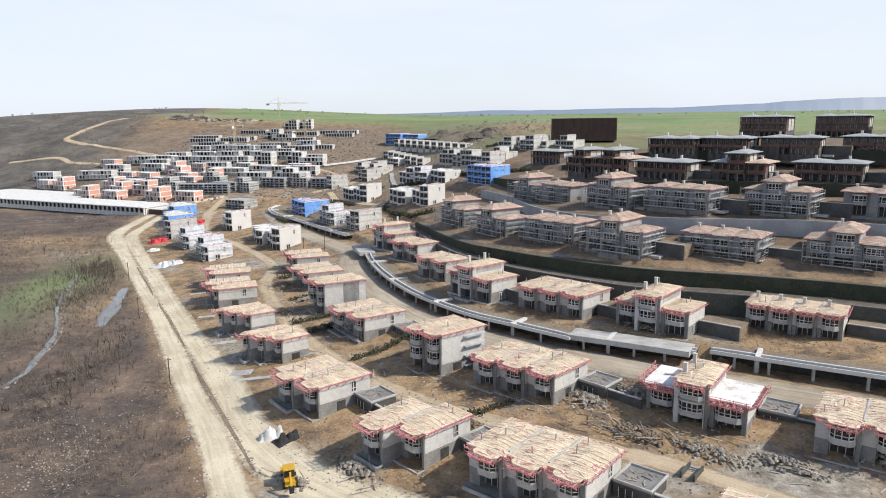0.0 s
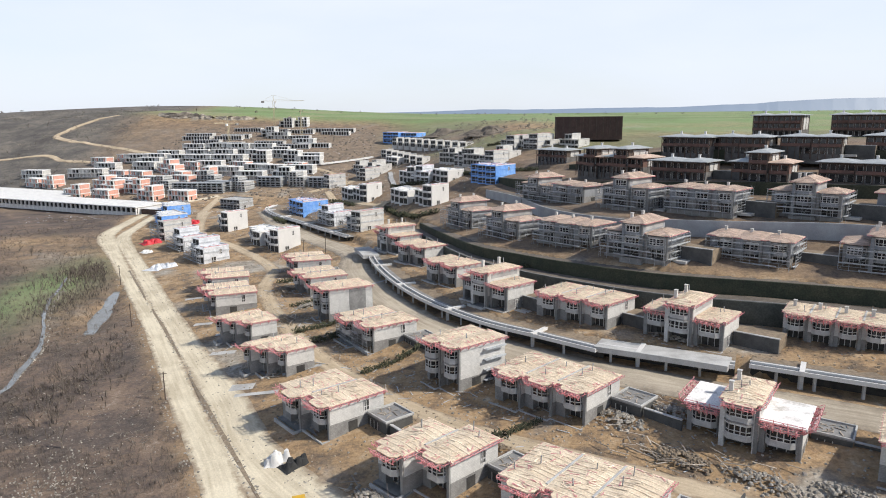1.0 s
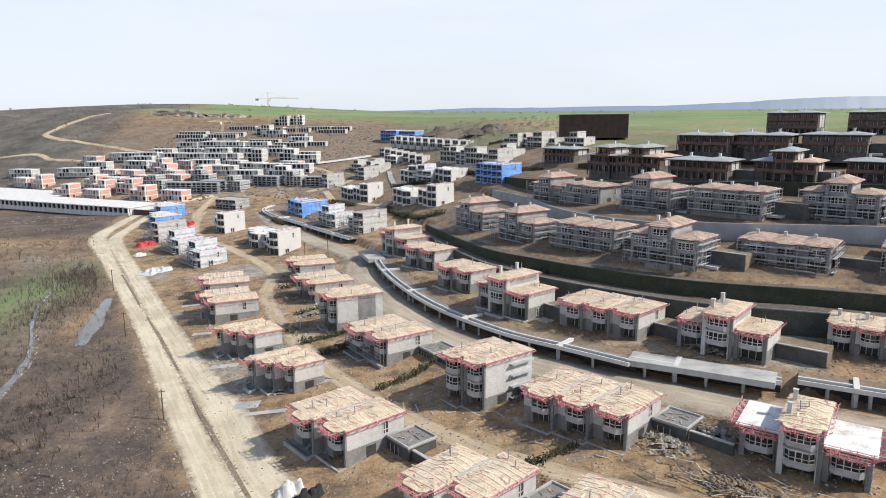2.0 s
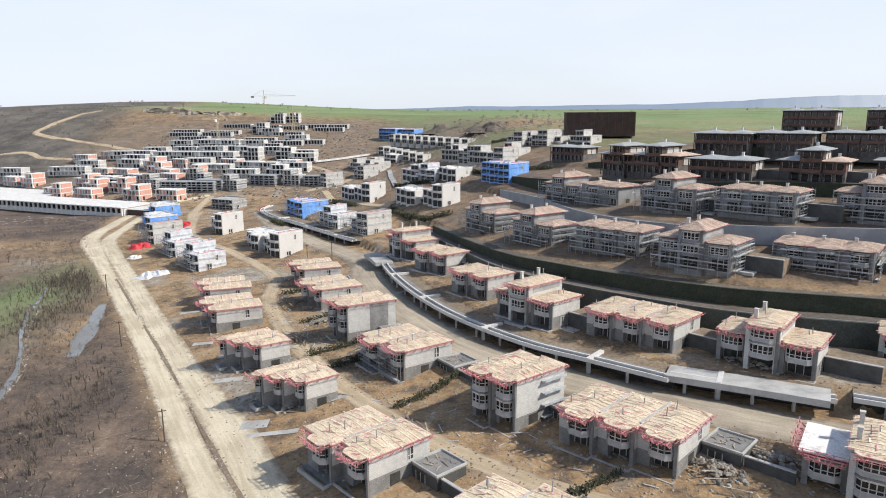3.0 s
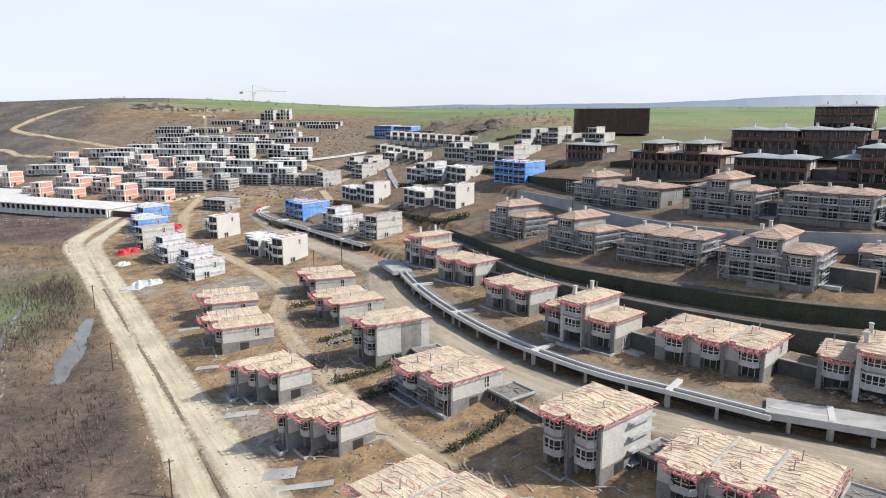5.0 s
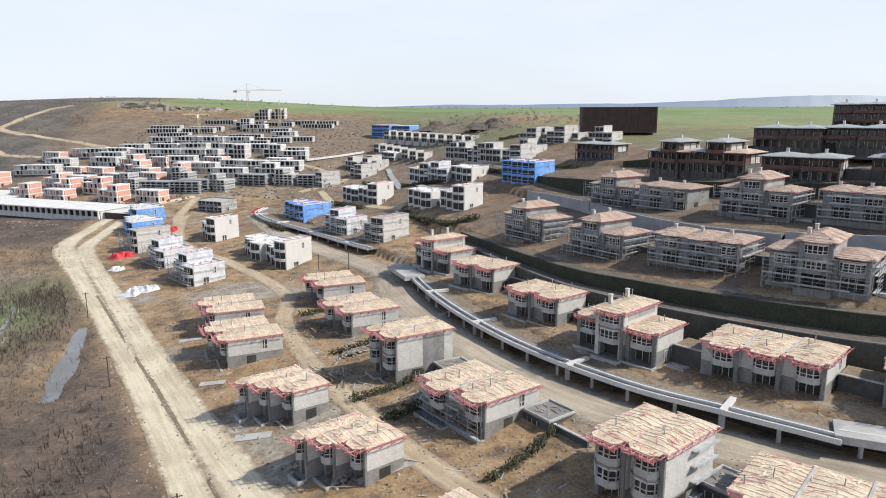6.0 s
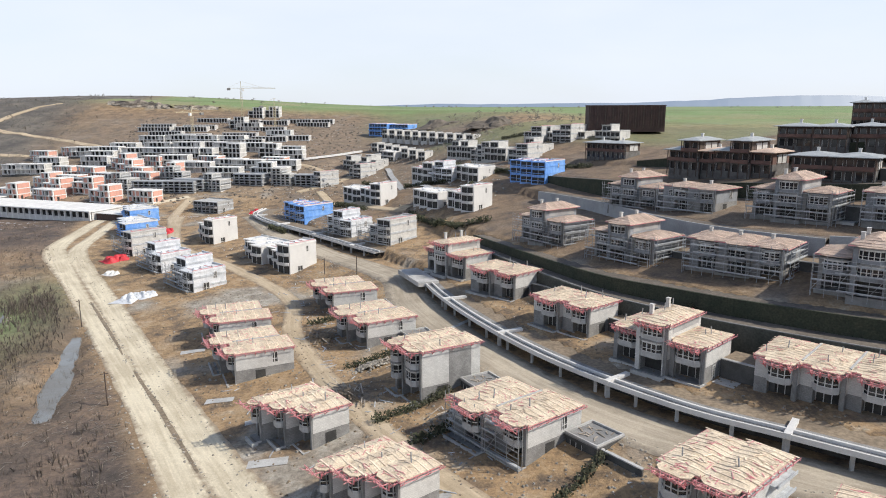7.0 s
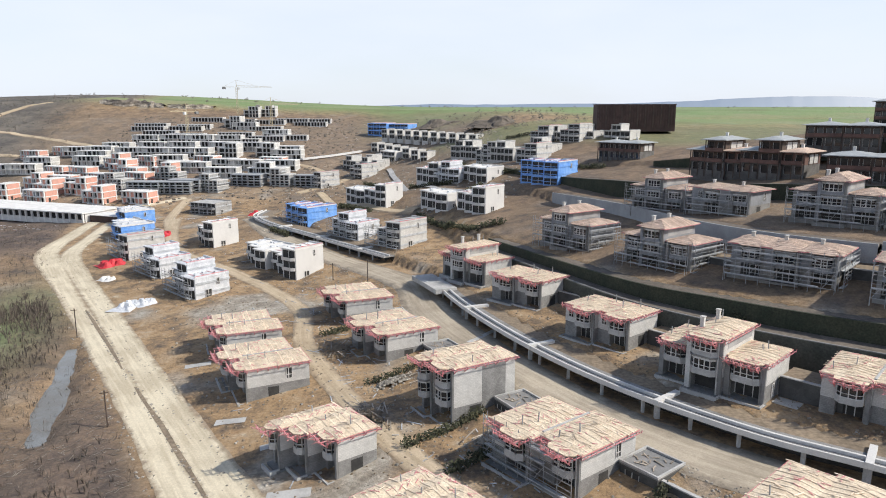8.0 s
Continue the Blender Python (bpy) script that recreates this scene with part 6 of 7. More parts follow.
for k, (_, *at) in enumerate(VALLEY_ROW[4:7] + SECOND_ROW[:7]):
    m = pose(*at[:3], 0, 0, at[3]) @ Matrix.Translation((0, 2.4, 0))
    if k == 0:
        low_annex.matrix_basis = m
    else:
        copy_thing(low_annex, m)


def terrace_wall(long=9.0, high=3.2):
    """A dark block wall between two terrace plots, with a pale coping and a slab at its foot."""
    a = thing("garden_wall", "dark block garden wall with pale coping between houses", "wall", "garden walls between the plots")
    part("wall", Shape().box(0.3, long, 5.2, 5.6, -2, high), "dark_block", a)
    part("coping", Shape().box(0.3, long + 0.1, 5.1, 5.7, high + 0.004, high + 0.16), "pale_concrete", a)
    part("foot_slab", Shape().box(0.5, 4.0, 2.2, 4.8, -0.5, 0.15), "pale_concrete", a)
    part("earth_fill", Shape().box(0.3, long, 5.71, 11.0, -1, high - 0.1), "soil", a)
    return a


tw = terrace_wall()
for k, (_, *at) in enumerate(THIRD_ROW[1:] + FOURTH_ROW[1:5] + FIFTH_ROW[2:5]):
    if k == 0:
        stand(tw, *at)
    else:
        copy_thing(tw, pose(at[0], at[1], at[2], 0, 0, at[3]))
for at in [(82, 228, 36.4, -44), (99, 217, 36.6, -42), (127.5, 206, 36.8, -40), (110.5, 247.5, 43.4, -44), (131, 237.5, 43.6, -38)]:
    copy_thing(tw, pose(at[0], at[1], at[2], 0, 0, at[3]))


def outdoor_steps(x, y, z, yaw):
    s = thing("steps", "narrow concrete garden steps between low walls", "stairs")
    for k in range(10):
        part("step", Shape().box(-0.8, 0.8, k * 0.32, k * 0.32 + 0.34, -1, 0.17 * (k + 1)), "pale_concrete", s)
    for q in (-1.1, 0.86):
        part("side_wall", Shape().box(q, q + 0.24, -0.2, 3.5, -1, 2.1), "dark_block", s)
    return stand(s, x, y, z, yaw)


outdoor_steps(36, 92, 4.4, -40)


# ---- loose things on the site ----
def blob(rng, x, y, z, r):
    """One rough stone or lump."""
    s = []
    for k in range(8):
        a = k * math.pi / 4
        s.append((x + math.cos(a) * r * rng.uniform(0.7, 1.1), y + math.sin(a) * r * rng.uniform(0.7, 1.1), z - r * 0.25))
    top = [(x + (p[0] - x) * 0.55, y + (p[1] - y) * 0.55, z + r * rng.uniform(0.15, 0.55)) for p in s]
    return s + top, [(k, (k + 1) % 8, 8 + (k + 1) % 8, 8 + k) for k in range(8)] + [tuple(range(8, 16))]


def rubble_heap(x, y, wide, long, yaw, seed, label, mat="rubble", planks=20, stones=130):
    """A heap of broken concrete and splintered boards."""
    rng = random.Random(seed)
    s = Shape()
    c, q = math.cos(radians(yaw)), math.sin(radians(yaw))
    for i in range(stones):
        u, v = rng.gauss(0, 0.4), rng.gauss(0, 0.4)
        px, py = x + c * u * long - q * v * wide, y + q * u * long + c * v * wide
        lift = max(0.0, 0.9 * (1 - (u * u + v * v) * 1.6))
        s.solid(*blob(rng, px, py, ground_z(px, py) + lift + 0.1, rng.uniform(0.15, 0.5)))
    ob = part("rubble_heap", s, mat, None, label, "stuff")
    ob["category"] = "rubble"
    if planks:
        s = Shape()
        for i in range(planks):
            u, v = rng.gauss(0, 0.45), rng.gauss(0, 0.45)
            px, py = x + c * u * long - q * v * wide, y + q * u * long + c * v * wide
            a, ln = radians(yaw) + rng.gauss(0, 0.5), rng.uniform(1.5, 4.0)
            z0 = ground_z(px, py) + rng.uniform(0.3, 1.0)
            s.bar((px, py, z0), (px + math.cos(a) * ln, py + math.sin(a) * ln, z0 + rng.uniform(-0.3, 0.3)), 0.2, 0.06)
        ob = part("timber_heap", s, "old_board", None, "scattered weathered boards and offcuts on the ground", "stuff")
        ob["category"] = "timber"


PALE = "pale heap of broken concrete on bare ground"
BROWN = "brown heap of earth and splintered boards"
for k, (x, y, wide, long, yaw, mat, planks) in enumerate([
        (32, 106, 4, 8, 140, "soil", 45), (42, 99, 3, 8, 140, "rubble", 12), (52, 95, 3, 7, 140, "rubble", 10), (26, 118, 3, 5, 140, "rubble", 6), (36, 118, 3, 6, 140, "rubble", 10),
        (-45, 183, 2, 5, 120, "soil", 26), (-27, 172, 2.5, 5, 30, "rubble", 30), (-41, 196, 2, 5, 30, "rubble", 14), (-30, 190, 2, 4, 100, "soil", 10), (-68, 206, 4, 5, 20, "rubble", 8)]):
    rubble_heap(x, y, wide, long, yaw, 50 + k, PALE if mat == "rubble" else BROWN, mat, planks)
for k, (x, y, wide, long, yaw, mat, planks) in enumerate([
        (-56, 180, 3, 4, 60, "rubble", 4), (-46, 155, 3, 4, 60, "rubble", 6), (-40, 150, 2, 3, 60, "rubble", 10), (-28, 128, 2, 4, 50, "rubble", 14), (-14, 100, 2, 6, 130, "rubble", 12),
        (-18, 136, 2, 5, 130, "soil", 24), (4, 112, 2, 5, 140, "soil", 12), (66, 96, 3, 5, 140, "rubble", 14), (45, 146, 2, 6, 130, "rubble", 4), (-52, 214, 3, 5, 100, "soil", 20),
        (-46, 224, 2, 5, 110, "soil", 18), (-24, 98, 2, 4, 150, "rubble", 6)]):
    rubble_heap(x, y, wide, long, yaw, 80 + k, PALE if mat == "rubble" else BROWN, mat, planks)


def strew(name, label, category, mat, count, where, size, seed, planks=False):
    """Small litter over a stretch of ground."""
    rng = random.Random(seed)
    pts = [where(rng) for _ in range(count)]
    xs, ys = np.array([p[0] for p in pts]), np.array([p[1] for p in pts])
    zs = ground_at(xs, ys)
    s = Shape()
    for px, py, z in zip(xs, ys, zs):
        if planks:
            a, ln = rng.uniform(0, math.pi), rng.uniform(0.8, 3.0)
            s.bar((px, py, z + 0.08), (px + math.cos(a) * ln, py + math.sin(a) * ln, z + 0.12), 0.18, 0.07)
        else:
            s.solid(*blob(rng, float(px), float(py), float(z) + 0.05, rng.uniform(*size)))
    ob = part(name, s, mat, None, label, "stuff")
    ob["category"] = category


def along(line, spread0, spread1):
    """A random place beside one of the hillside's lines, between two distances from it."""
    def pick(rng):
        k = rng.randrange(len(line) - 2)
        (ax, ay, _), (bx, by, _) = line[k], line[k + 1]
        t = rng.random()
        d = Vector((bx - ax, by - ay, 0)).normalized()
        o = rng.uniform(spread0, spread1)
        return ax + (bx - ax) * t + d.y * o, ay + (by - ay) * t - d.x * o
    return pick


strew("stones", "scattered pale stones and concrete lumps on the plots", "stones", "rubble", 900, along(LINES[3], -6, 22), (0.12, 0.38), 1)
strew("stones", "scattered stones along the second row of plots", "stones", "rubble", 700, along(LINES[5], -4, 14), (0.12, 0.38), 2)
strew("boards", "loose boards lying about the building plots", "timber", "plank", 130, along(LINES[4], -18, 20), (0, 0), 3, True)
strew("stones", "small stones on the terrace plots", "stones", "rubble", 420, along(LINES[9], 1, 14), (0.1, 0.3), 4)
strew("stones", "grey broken rubble over the second row of plots", "rubble", "rubble", 2200, along(LINES[5], -9, 10), (0.08, 0.28), 14)
strew("stones", "dusty grey lumps beside the site road", "rubble", "rubble", 1300, along(LINES[6], -3.5, 1.5), (0.08, 0.26), 15)
strew("stones", "earth clods and stones over the terrace plots", "clods", "soil", 1500, along(LINES[9], 1, 16), (0.1, 0.34), 16)
strew("stones", "earth clods over the lower plots", "clods", "soil", 1800, along(LINES[3], -6, 20), (0.1, 0.34), 17)
strew("boards", "grey weathered boards lying on the plots", "timber", "plank", 160, along(LINES[5], -10, 12), (0, 0), 18, True)
strew("stones", "rubble and spoil between the houses down the valley", "rubble", "rubble", 1500, lambda r: (r.uniform(-95, 30), r.uniform(330, 520)), (0.2, 0.8), 21)
strew("stones", "dark spoil heaps between the bare frames", "spoil", "dark_soil", 1500, lambda r: (r.uniform(-250, -60), r.uniform(430, 700)), (0.4, 1.6), 22)
strew("boards", "pale boards and formwork stacked between the frames", "timber", "white_sheet", 900, lambda r: (r.uniform(-250, -40), r.uniform(380, 680)), (0, 0), 23, True)
strew("stones", "loose stones along the edges of the dirt road", "stones", "rubble", 700, along(LINES[1], -2.2, 0.6), (0.08, 0.3), 31)
strew("stones", "loose stones along the plots' edge of the road", "stones", "rubble", 700, along(LINES[2], -1.5, 2.5), (0.08, 0.3), 32)
strew("stones", "dark clods along the road's middle strip", "clods", "rubble", 340, along([(-30, 100, 0), (-39, 116, 0), (-52.5, 139.5, 0), (-74, 178.5, 0), (-102, 227, 0), (-121, 260, 0), (-122, 262, 0)], -0.9, 0.9), (0.15, 0.4), 5)
strew("stones", "pale stones in the scrub field", "stones", "rubble", 420, lambda r: (r.gauss(-72, 9), r.gauss(122, 14)), (0.05, 0.2), 6)
strew("stones", "pale patch of litter and flints in the scrub field", "litter", "rubble", 380, lambda r: (r.gauss(-66, 3.5), r.gauss(108, 6)), (0.06, 0.24), 26)


# ---- scrub, hedges and trees ----
def scrub_field():
    rng = random.Random(12)
    pts = []
    while len(pts) < 24000:
        x, y = rng.uniform(-230, -20), 45 + 355 * rng.random() ** 2.0
        if noise.noise((x * 0.05, y * 0.05, 5.0)) + rng.uniform(-0.35, 0.35) > -0.08:
            pts.append((x, y))
    xs, ys = np.array([p[0] for p in pts]), np.array([p[1] for p in pts])
    keep = line_distance(LINES[1], xs, ys)[0] < -1.5
    xs, ys = xs[keep], ys[keep]
    zs = ground_at(xs, ys)
    s = Shape()
    for x, y, z in zip(xs, ys, zs):
        tall = rng.uniform(0.5, 2.0)
        for k in range(7):
            a, lean = rng.uniform(0, 2 * math.pi), rng.uniform(0.1, 0.7)
            w = rng.uniform(0.02, 0.055)
            dx, dy = math.cos(a), math.sin(a)
            bx, by = x + rng.uniform(-0.4, 0.4), y + rng.uniform(-0.4, 0.4)
            tx, ty = bx + dx * lean * tall, by + dy * lean * tall
            s.solid([(bx - dy * w, by + dx * w, z - 0.1), (bx + dy * w, by - dx * w, z - 0.1), (tx, ty, z + tall * rng.uniform(0.6, 1))], [(0, 1, 2)])
    ob = part("scrub", s, "twig", None, "tangled brown leafless scrub over wet ground", "stuff")
    ob["category"] = "scrub"


scrub_field()


def fallen_twigs():
    """Pale broken twigs and bleached stalks lying in rows where the field was cleared."""
    rng = random.Random(19)
    pts = []
    while len(pts) < 5200:
        x, y = rng.uniform(-125, -12), rng.uniform(45, 215)
        if noise.noise((x * 0.06, y * 0.03, 8.0)) + rng.uniform(-0.2, 0.2) > 0.02:
            pts.append((x, y))
    xs, ys = np.array([p[0] for p in pts]), np.array([p[1] for p in pts])
    keep = line_distance(LINES[1], xs, ys)[0] < -3.0
    xs, ys = xs[keep], ys[keep]
    zs = ground_at(xs, ys)
    s = Shape()
    for x, y, z in zip(xs, ys, zs):
        a, ln = rng.gauss(0.2, 0.7), rng.uniform(0.4, 1.7)
        s.bar((x, y, z + 0.06), (x + math.cos(a) * ln, y + math.sin(a) * ln, z + rng.uniform(0.06, 0.4)), rng.uniform(0.04, 0.1), 0.04)
    ob = part("fallen_twigs", s, "stalk", None, "pale broken twigs and stalks lying in the field", "stuff")
    ob["category"] = "brushwood"


fallen_twigs()


def thicket(x0, y0, wide, long, count, tall, seed):
    """A dense grey thicket of thin upright stems."""
    rng = random.Random(seed)
    s = Shape()
    for _ in range(count):
        x, y = x0 + rng.gauss(0, wide), y0 + rng.gauss(0, long)
        if line_distance(LINES[1], np.array([x]), np.array([y]))[0][0] > -4.5:
            continue
        z = ground_z(x, y)
        h = tall * rng.uniform(0.4, 1.0)
        for k in range(6):
            a, lean, w = rng.uniform(0, 2 * math.pi), rng.uniform(0.05, 0.45), rng.uniform(0.02, 0.05)
            dx, dy = math.cos(a), math.sin(a)
            mx, my = x + dx * lean * h * 0.4, y + dy * lean * h * 0.4
            tx, ty = x + dx * lean * h + rng.gauss(0, 0.2), y + dy * lean * h + rng.gauss(0, 0.2)
            s.solid([(x - dy * w, y + dx * w, z - 0.1), (x + dy * w, y - dx * w, z - 0.1), (mx + dy * w, my - dx * w, z + h * 0.5), (tx, ty, z + h), (mx - dy * w, my + dx * w, z + h * 0.5)], [(0, 1, 2, 3, 4)])
    ob = part("thicket", s, "twig", None, "dense grey leafless thicket beside the road", "stuff")
    ob["category"] = "thicket"


thicket(-132, 257, 7, 10, 650, 2.8, 41)
thicket(-84, 150, 6, 24, 450, 1.8, 42)
thicket(-122, 222, 5, 14, 350, 1.8, 43)


def bare_tree(label, tall, seed, group="bare trees"):
    """A leafless tree: tapered trunk, forking limbs and a haze of fine twigs."""
    rng = random.Random(seed)
    tr = thing("tree", label, "tree", group)
    trunk, crown = Shape(), Shape()

    def limb(p, d, ln, w, depth):
        q = p + d * ln
        (trunk if depth < 2 else crown).bar(p, q, w, w)
        if depth == 4:
            return
        for k in range(3 if depth < 3 else 4):
            e = (d + Vector((rng.gauss(0, 0.5), rng.gauss(0, 0.5), rng.gauss(0.12, 0.3)))).normalized()
            limb(p + d * ln * rng.uniform(0.55, 1.0), e, ln * rng.uniform(0.55, 0.8), max(0.025, w * 0.55), depth + 1)

    limb(Vector((0, 0, -0.2)), Vector((rng.gauss(0, 0.05), rng.gauss(0, 0.05), 1)).normalized(), tall * 0.32, tall * 0.035, 0)
    part("trunk", trunk, "twig", tr)
    part("crown", crown, "twig", tr, "fine leafless twigs")
    return tr


TREES = [bare_tree("grey leafless tree with a twiggy spreading crown", 6.0, 1), bare_tree("thin leafless sapling in the scrub", 4.0, 2), bare_tree("broad bare tree with forked limbs", 7.5, 3)]
rng = random.Random(31)
spots = [(-128, 262), (-132, 268), (-126, 272), (-136, 276), (-131, 280), (-127, 258), (-138, 264), (-140, 285), (-77, 130), (-85, 148), (-70, 120), (-98, 205), (-150, 300), (-160, 260), (-175, 290), (-110, 160), (-80, 165)]
spots += [(rng.uniform(-430, -270), rng.uniform(500, 800)) for _ in range(26)]
spots = [p for p in spots if p[1] > 450 or line_distance(LINES[1], np.array([p[0]]), np.array([p[1]]))[0][0] < -7]
for k, (x, y) in enumerate(spots):
    src = TREES[k % 3]
    m = pose(x, y, ground_z(x, y), 0, 0, rng.uniform(0, 360))
    if k < 3:
        src.matrix_basis = m
    else:
        copy_thing(src, m)


def leaf_clumps(s, rng, x, y, z, r, n=26, leaf=1.3):
    for _ in range(n):
        a, b = rng.uniform(0, 2 * math.pi), rng.uniform(0, 1)
        px, py, pz = x + math.cos(a) * r * b, y + math.sin(a) * r * b, z + rng.uniform(0.1, 1.0) * r * 1.3
        d = Vector((rng.gauss(0, 1), rng.gauss(0, 1), rng.gauss(0, 1))).normalized() * rng.uniform(0.12, 0.26) * max(1.0, r * leaf)
        e = d.orthogonal().normalized() * rng.uniform(0.08, 0.16) * max(1.0, r * leaf)
        p = Vector((px, py, pz))
        s.solid([p - d, p + e, p + d, p - e], [(0, 1, 2, 3)])


def hedge(points, label, seed, r=0.75):
    rng = random.Random(seed)
    s = Shape()
    run = smooth_line([(*p, 0) for p in points], 0.7)
    for p in run:
        leaf_clumps(s, rng, p.x + rng.gauss(0, 0.15), p.y + rng.gauss(0, 0.15), ground_z(p.x, p.y), r * rng.uniform(0.6, 1.15), 38)
    ob = part("hedge", s, "leaf", None, label)
    ob["category"], ob["group"] = "hedge", "hedges between the plots"


for k, pts in enumerate([[(-40, 172), (-27.8, 179)], [(-20.3, 144), (-8.9, 153.6)], [(-46, 196), (-36, 201)], [(4.5, 114), (12.8, 119)], [(-56, 224), (-47, 230)], [(-34, 164), (-26, 170)], [(-4, 212), (2, 216)], [(-14, 236), (-8, 240)], [(16, 188), (22, 192)], [(-29, 335), (-22, 315), (-12.5, 294)], [(-12, 293), (-5, 290)], [(-8, 352), (-2, 356)], [(-62, 374), (-48, 357)], [(-30, 386), (-12, 373)], [(6, 372), (22, 352)], [(-22, 412), (4, 399)], [(30, 354), (44, 338)], [(-86, 344), (-78, 332)], [(-52, 462), (-40, 448)], [(8, 432), (24, 420)], [(30, 470), (56, 448)], [(-14, 452), (2, 440)]]):
    hedge(pts, "dark ragged evergreen hedge along a plot edge", 200 + k, 1.5 if k > 8 else 1.05)


def far_bushes():
    rng = random.Random(77)
    s = Shape()
    for _ in range(5200):
        x, y = rng.uniform(-560, -230), rng.uniform(470, 900)
        if x + 0.2 * (y - 430) > -250:
            continue
        if noise.noise((x * 0.015, y * 0.015, 2.0)) + rng.uniform(-0.3, 0.3) < 0.0:
            continue
        leaf_clumps(s, rng, x, y, ground_z(x, y), rng.uniform(0.8, 2.0), 22, 0.7)
    for _ in range(300):
        x, y = rng.uniform(-50, 110), 500 + 160 * rng.random() ** 2
        leaf_clumps(s, rng, x, y, ground_z(x, y), rng.uniform(0.6, 2.2), 16)
    for _ in range(70):
        x = rng.uniform(-900, 900)
        y = 1250 + rng.gauss(0, 60)
        leaf_clumps(s, rng, x, y, ground_z(x, y), rng.uniform(1.5, 3), 26)
    ob = part("bushes", s, "brush", None, "dark leafless bushes over the far hillside", "stuff")
    ob["category"] = "bushes"


far_bushes()


def rock_face(points, tall, label, seed):
    """A broken quarry face cut into the hill."""
    rng = random.Random(seed)
    run = smooth_line([(*p, 0) for p in points], 3.0)
    v, f = [], []
    rows = 6
    for i, p in enumerate(run):
        h = tall * (0.55 + 0.45 * math.sin(math.pi * i / (len(run) - 1))) * rng.uniform(0.8, 1.1)
        base = ground_z(p.x, p.y)
        for j in range(rows):
            t = j / (rows - 1)
            v.append((p.x + rng.uniform(-0.8, 0.8), p.y + t * 3.5 + rng.uniform(-0.9, 0.9), base - 1 + (h + 1) * t))
        v.append((p.x, p.y + 14, ground_z(p.x, p.y + 14) - 0.5))
    n = rows + 1
    for i in range(len(run) - 1):
        for j in range(n - 1):
            f.append((i * n + j, (i + 1) * n + j, (i + 1) * n + j + 1, i * n + j + 1))
    ob = part("rock_face", Shape().solid(v, f), "rock", None, label, "structure")
    ob["category"] = "cliff"


rock_face([(-300, 742), (-282, 735), (-262, 738), (-240, 732)], 7.0, "pale broken quarry face cut into the hill", 61)
rock_face([(-238, 736), (-220, 730), (-196, 734)], 5.0, "low brown cut bank below the green hill", 62)

# ---- stream and pools in the field ----
ribbon("water", [(-139, 250), (-131, 228), (-123, 208), (-112, 188), (-105, 174), (-100, 158), (-97, 142), (-104, 120)], [0.8, 1.0, 1.1, 0.9, 1.0, 1.6, 1.1, 0.8], "water", "narrow muddy stream through the scrub", 0.22, 3, 0.4)["category"] = "stream"
pool = ribbon("water", [p[:2] for p in POOL], [3, 5, 6, 6, 6, 4], "water", "long muddy pool beside the road", 0.2, 3, 0.2)
pool["category"] = "pool"
for vert in pool.data.vertices:
    vert.co.z = sum(ground_z(x, y) for x, y, r in POOL) / len(POOL) + 0.42
ribbon("water", [(-104, 136), (-96, 128)], [3, 4], "water", "small muddy pool in the field", 0.2, 3, 0.4)["category"] = "pool"
strew("stones", "pale stones lining the stream", "stones", "rubble", 260, along([(-139, 250, 0), (-123, 208, 0), (-105, 174, 0), (-97, 142, 0), (-104, 120, 0), (-105, 118, 0)], -1.8, -0.6), (0.15, 0.4), 9)


# ---- poles, machines and heaps ----
def utility_pole(x, y, tall, label):
    p = thing("utility_pole", label, "pole", "poles along the road")
    part("post", Shape().bar((0, 0, -0.5), (0.05, 0, tall), 0.2), "brown", p)
    part("crossarm", Shape().bar((-0.7, 0, tall - 0.4), (0.7, 0, tall - 0.4), 0.1), "brown", p)
    return stand(p, x, y, ground_z(x, y), 20)


for x, y, tall in [(-89, 190, 6.5), (-114, 238, 7), (-100, 268, 6), (-60, 140, 6), (-47, 262, 6.5), (-57, 270, 5)]:
    utility_pole(x, y, tall, "thin weathered wooden utility pole")


def heap(x, y, r, h, mat, label, category, seed, name="tarpaulin", lumps=7):
    """A draped pile: a sheet falling in folds over several lumps."""
    rng = random.Random(seed)
    top = [(rng.uniform(-0.65, 0.65) * r * 1.3, rng.uniform(-0.6, 0.6) * r, rng.uniform(0.25, 0.5) * r * (7 / lumps) ** 0.5, rng.uniform(0.5, 1.0) * h) for _ in range(lumps)]
    n = 22
    v, f = [], []
    for j in range(n + 1):
        for i in range(n + 1):
            px, py = (i / n * 2 - 1) * r * 1.35, (j / n * 2 - 1) * r
            edge = min(1.0, 2.2 * (1 - max(abs(i / n * 2 - 1), abs(j / n * 2 - 1)) ** 2))
            z = max(q * min(1.0, 1.6 * math.exp(-((px - a) ** 2 + (py - b) ** 2) / (w * w))) for a, b, w, q in top)
            z += 0.12 * h * noise.noise((px * 1.3, py * 1.3, seed))
            skew = 1 + 0.18 * noise.noise((px * 0.4, py * 0.4, seed + 3.0))
            v.append((px * skew, py * skew, z * edge - 0.15 + 0.2 * edge))
    for j in range(n):
        for i in range(n):
            f.append((j * (n + 1) + i, j * (n + 1) + i + 1, (j + 1) * (n + 1) + i + 1, (j + 1) * (n + 1) + i))
    ob = part(name, Shape().solid(v, f), mat, None, label)
    ob["category"] = category
    ob.matrix_basis = pose(x, y, ground_z(x, y) - (2.6 if r > 10 else 0), 0, 0, seed * 37)
    return ob


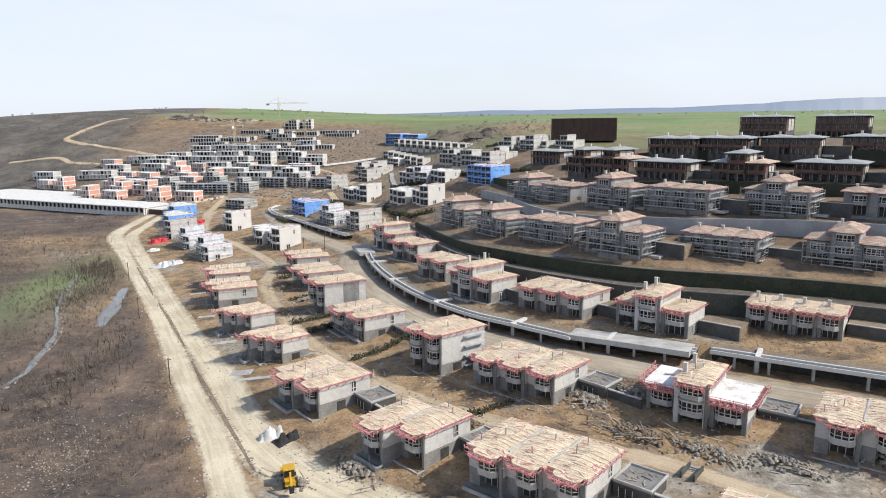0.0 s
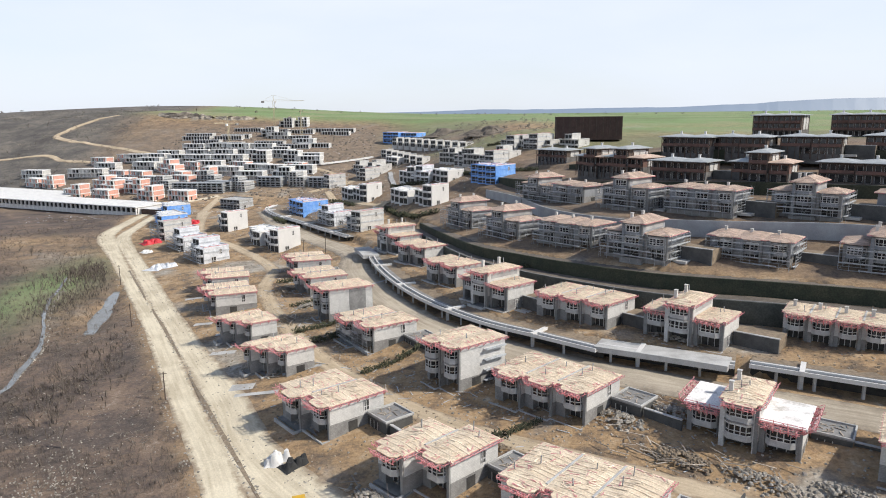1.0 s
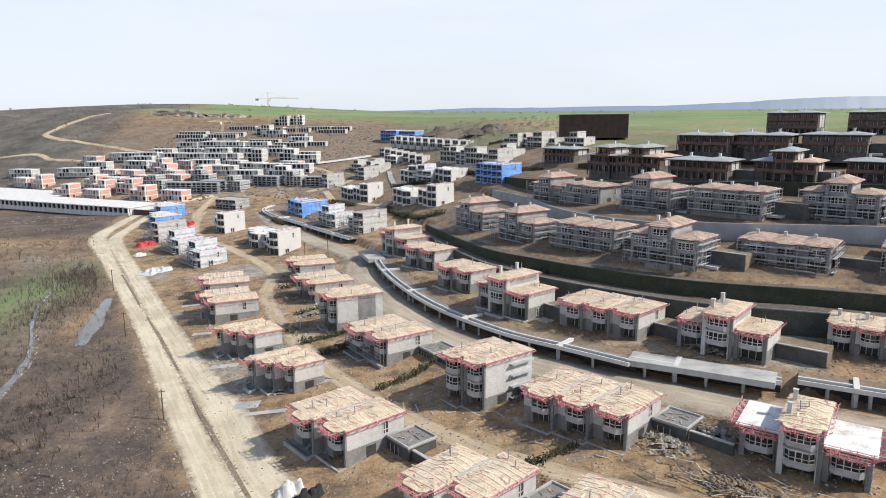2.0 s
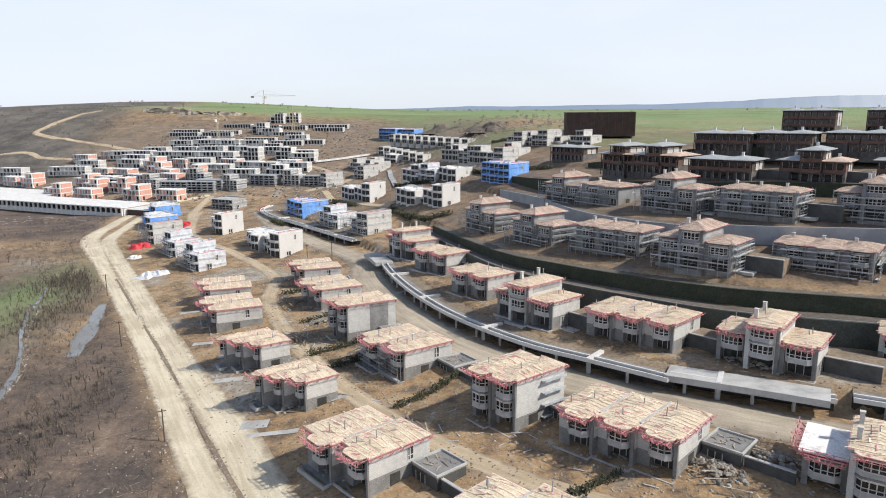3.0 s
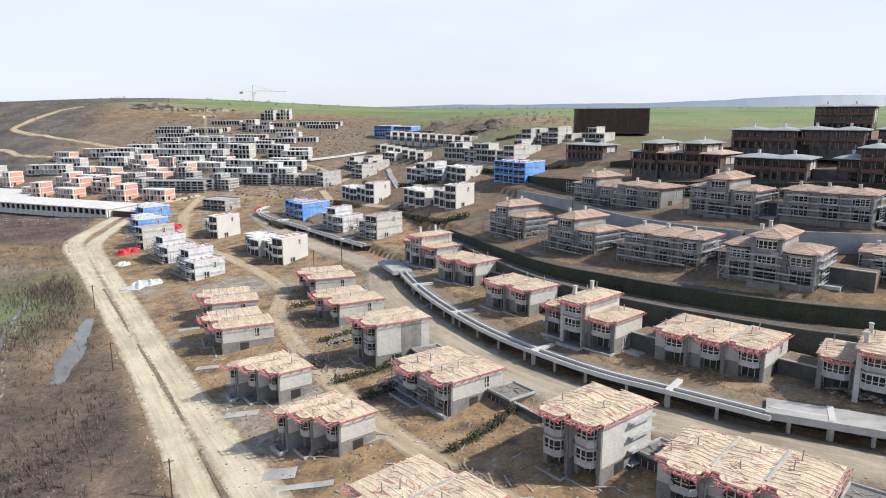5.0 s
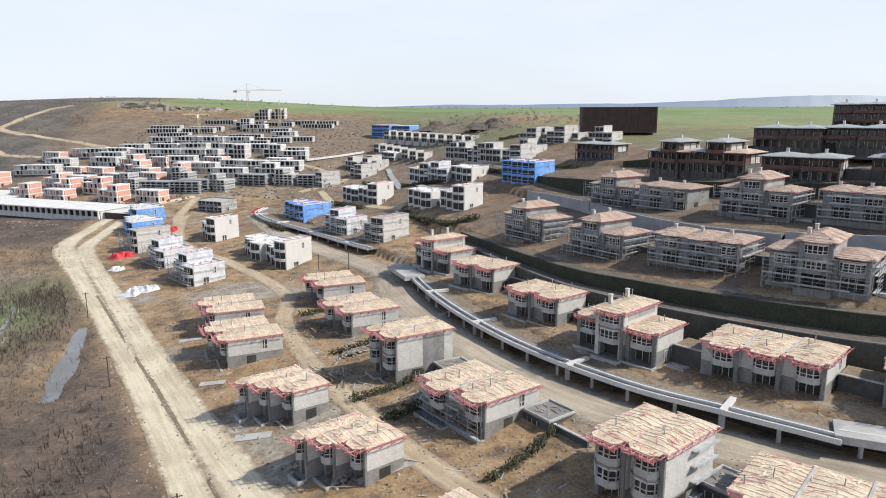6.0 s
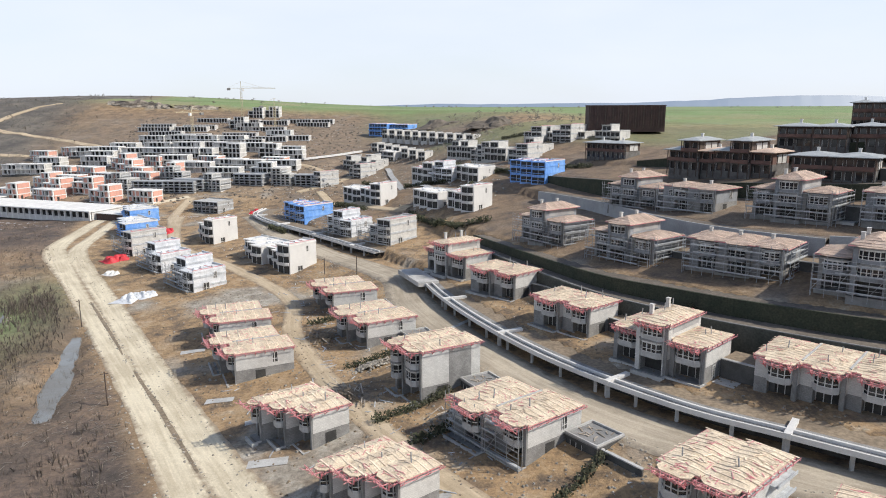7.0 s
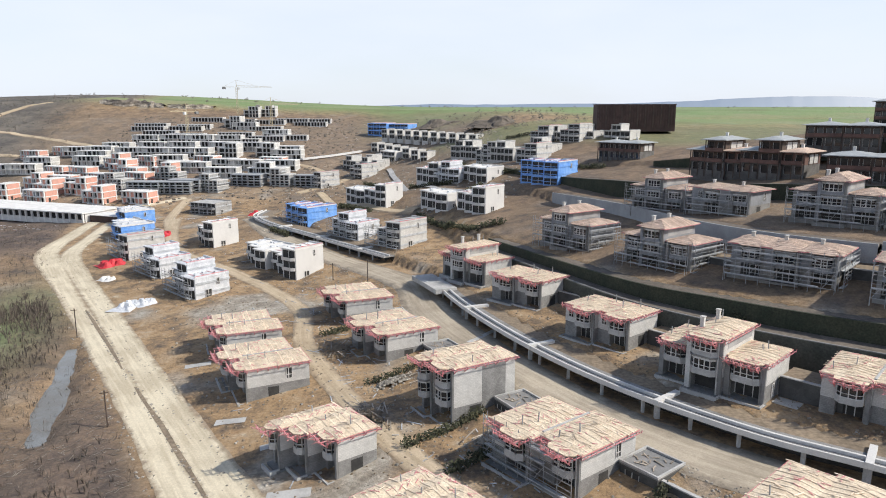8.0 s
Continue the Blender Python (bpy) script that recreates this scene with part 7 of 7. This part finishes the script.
heap(-133, 311, 3.6, 2.2, "red_sheet", "heap under a bright red tarpaulin", "tarpaulin", 1, "tarpaulin", 12)
heap(-110, 260, 3.4, 1.3, "white_sheet", "pile of white and blue plastic sheeting", "sheeting", 2, "plastic_sheet", 20)
heap(-106, 262, 2.6, 1.2, "white_sheet", "crumpled pile of pale insulation sheets", "sheeting", 3, "plastic_sheet", 18)
heap(-127, 291, 2.2, 1.0, "white", "white dust sheet over stacked building material", "bag", 4, "dust_sheet", 12)
heap(-31, 113, 1.7, 1.9, "render", "dusty pale sheet over building material", "bag", 5, "dust_sheet")
heap(-28, 112, 1.8, 1.5, "rubber", "dark tarpaulin over building materials", "tarpaulin", 6)
heap(-101, 402, 3.4, 2.0, "red_sheet", "small heap under a red tarpaulin", "tarpaulin", 7)
heap(-128, 352, 3.0, 1.8, "red_sheet", "red tarpaulin by the wrapped houses", "tarpaulin", 8)
heap(40, 540, 17, 8, "dark_soil", "tall dark heap of dug earth", "earth mound", 9, "earth_mound", 3)
heap(0, 616, 20, 7, "dark_soil", "broad dark earth heap beyond the terrace", "earth mound", 10, "earth_mound", 4)


def backhoe(x, y, yaw):
    b = thing("backhoe_loader", "yellow backhoe loader parked on the dirt road", "excavator")
    part("chassis", Shape().box(-2.0, 2.0, -0.8, 0.8, 0.6, 1.3).box(0.8, 2.3, -0.6, 0.6, 1.3, 1.9), "yellow", b)
    cab = part("cab", Shape().box(-1.2, 0.7, -0.85, 0.85, 1.3, 1.7).box(-1.25, 0.75, -0.9, 0.9, 2.85, 3.0), "yellow", b)
    part("window", Shape().box(-1.15, 0.65, -0.8, 0.8, 1.7, 2.85), "glass", cab)
    for px, r in ((-1.2, 0.75), (1.5, 0.5)):
        for sy in (-1, 1):
            s = Shape()
            n = 16
            s.solid([(px + math.cos(2 * math.pi * i / n) * r, sy * (0.82 + 0.38 * j), r + math.sin(2 * math.pi * i / n) * r) for j in (0, 1) for i in range(n)],
                    [tuple(range(n)), tuple(range(2 * n - 1, n - 1, -1))] + [(i, n + i, n + (i + 1) % n, (i + 1) % n) for i in range(n)])
            wh = part("wheel", s, "rubber", b)
            part("rim", Shape().box(px - r * 0.4, px + r * 0.4, sy * 1.2, sy * 1.23, r * 0.6, r * 1.4), "yellow", wh)
    part("loader_arm", Shape().bar((1.2, -0.7, 1.5), (3.2, -0.7, 0.7), 0.18).bar((1.2, 0.7, 1.5), (3.2, 0.7, 0.7), 0.18), "yellow", b)
    part("bucket", Shape().box(3.1, 3.9, -1.1, 1.1, 0.1, 0.9), "yellow", b)
    part("boom", Shape().bar((-2.0, 0, 1.2), (-3.0, 0, 3.4), 0.3).bar((-3.0, 0, 3.4), (-4.2, 0, 1.8), 0.24), "yellow", b)
    part("digging_bucket", Shape().box(-4.5, -3.8, -0.35, 0.35, 0.8, 1.7), "rubber", b)
    return stand(b, x, y, ground_z(x, y) + 0.1, yaw)


backhoe(-24.3, 97.7, 108)


# long white slab across the far slope
wall_run("pavement", [(-95, 533, 23.5), (-76, 545, 25), (-57, 558, 27)], 3.0, 1.0, 0.1, "white", "long white concrete slab across the far slope", "slab")
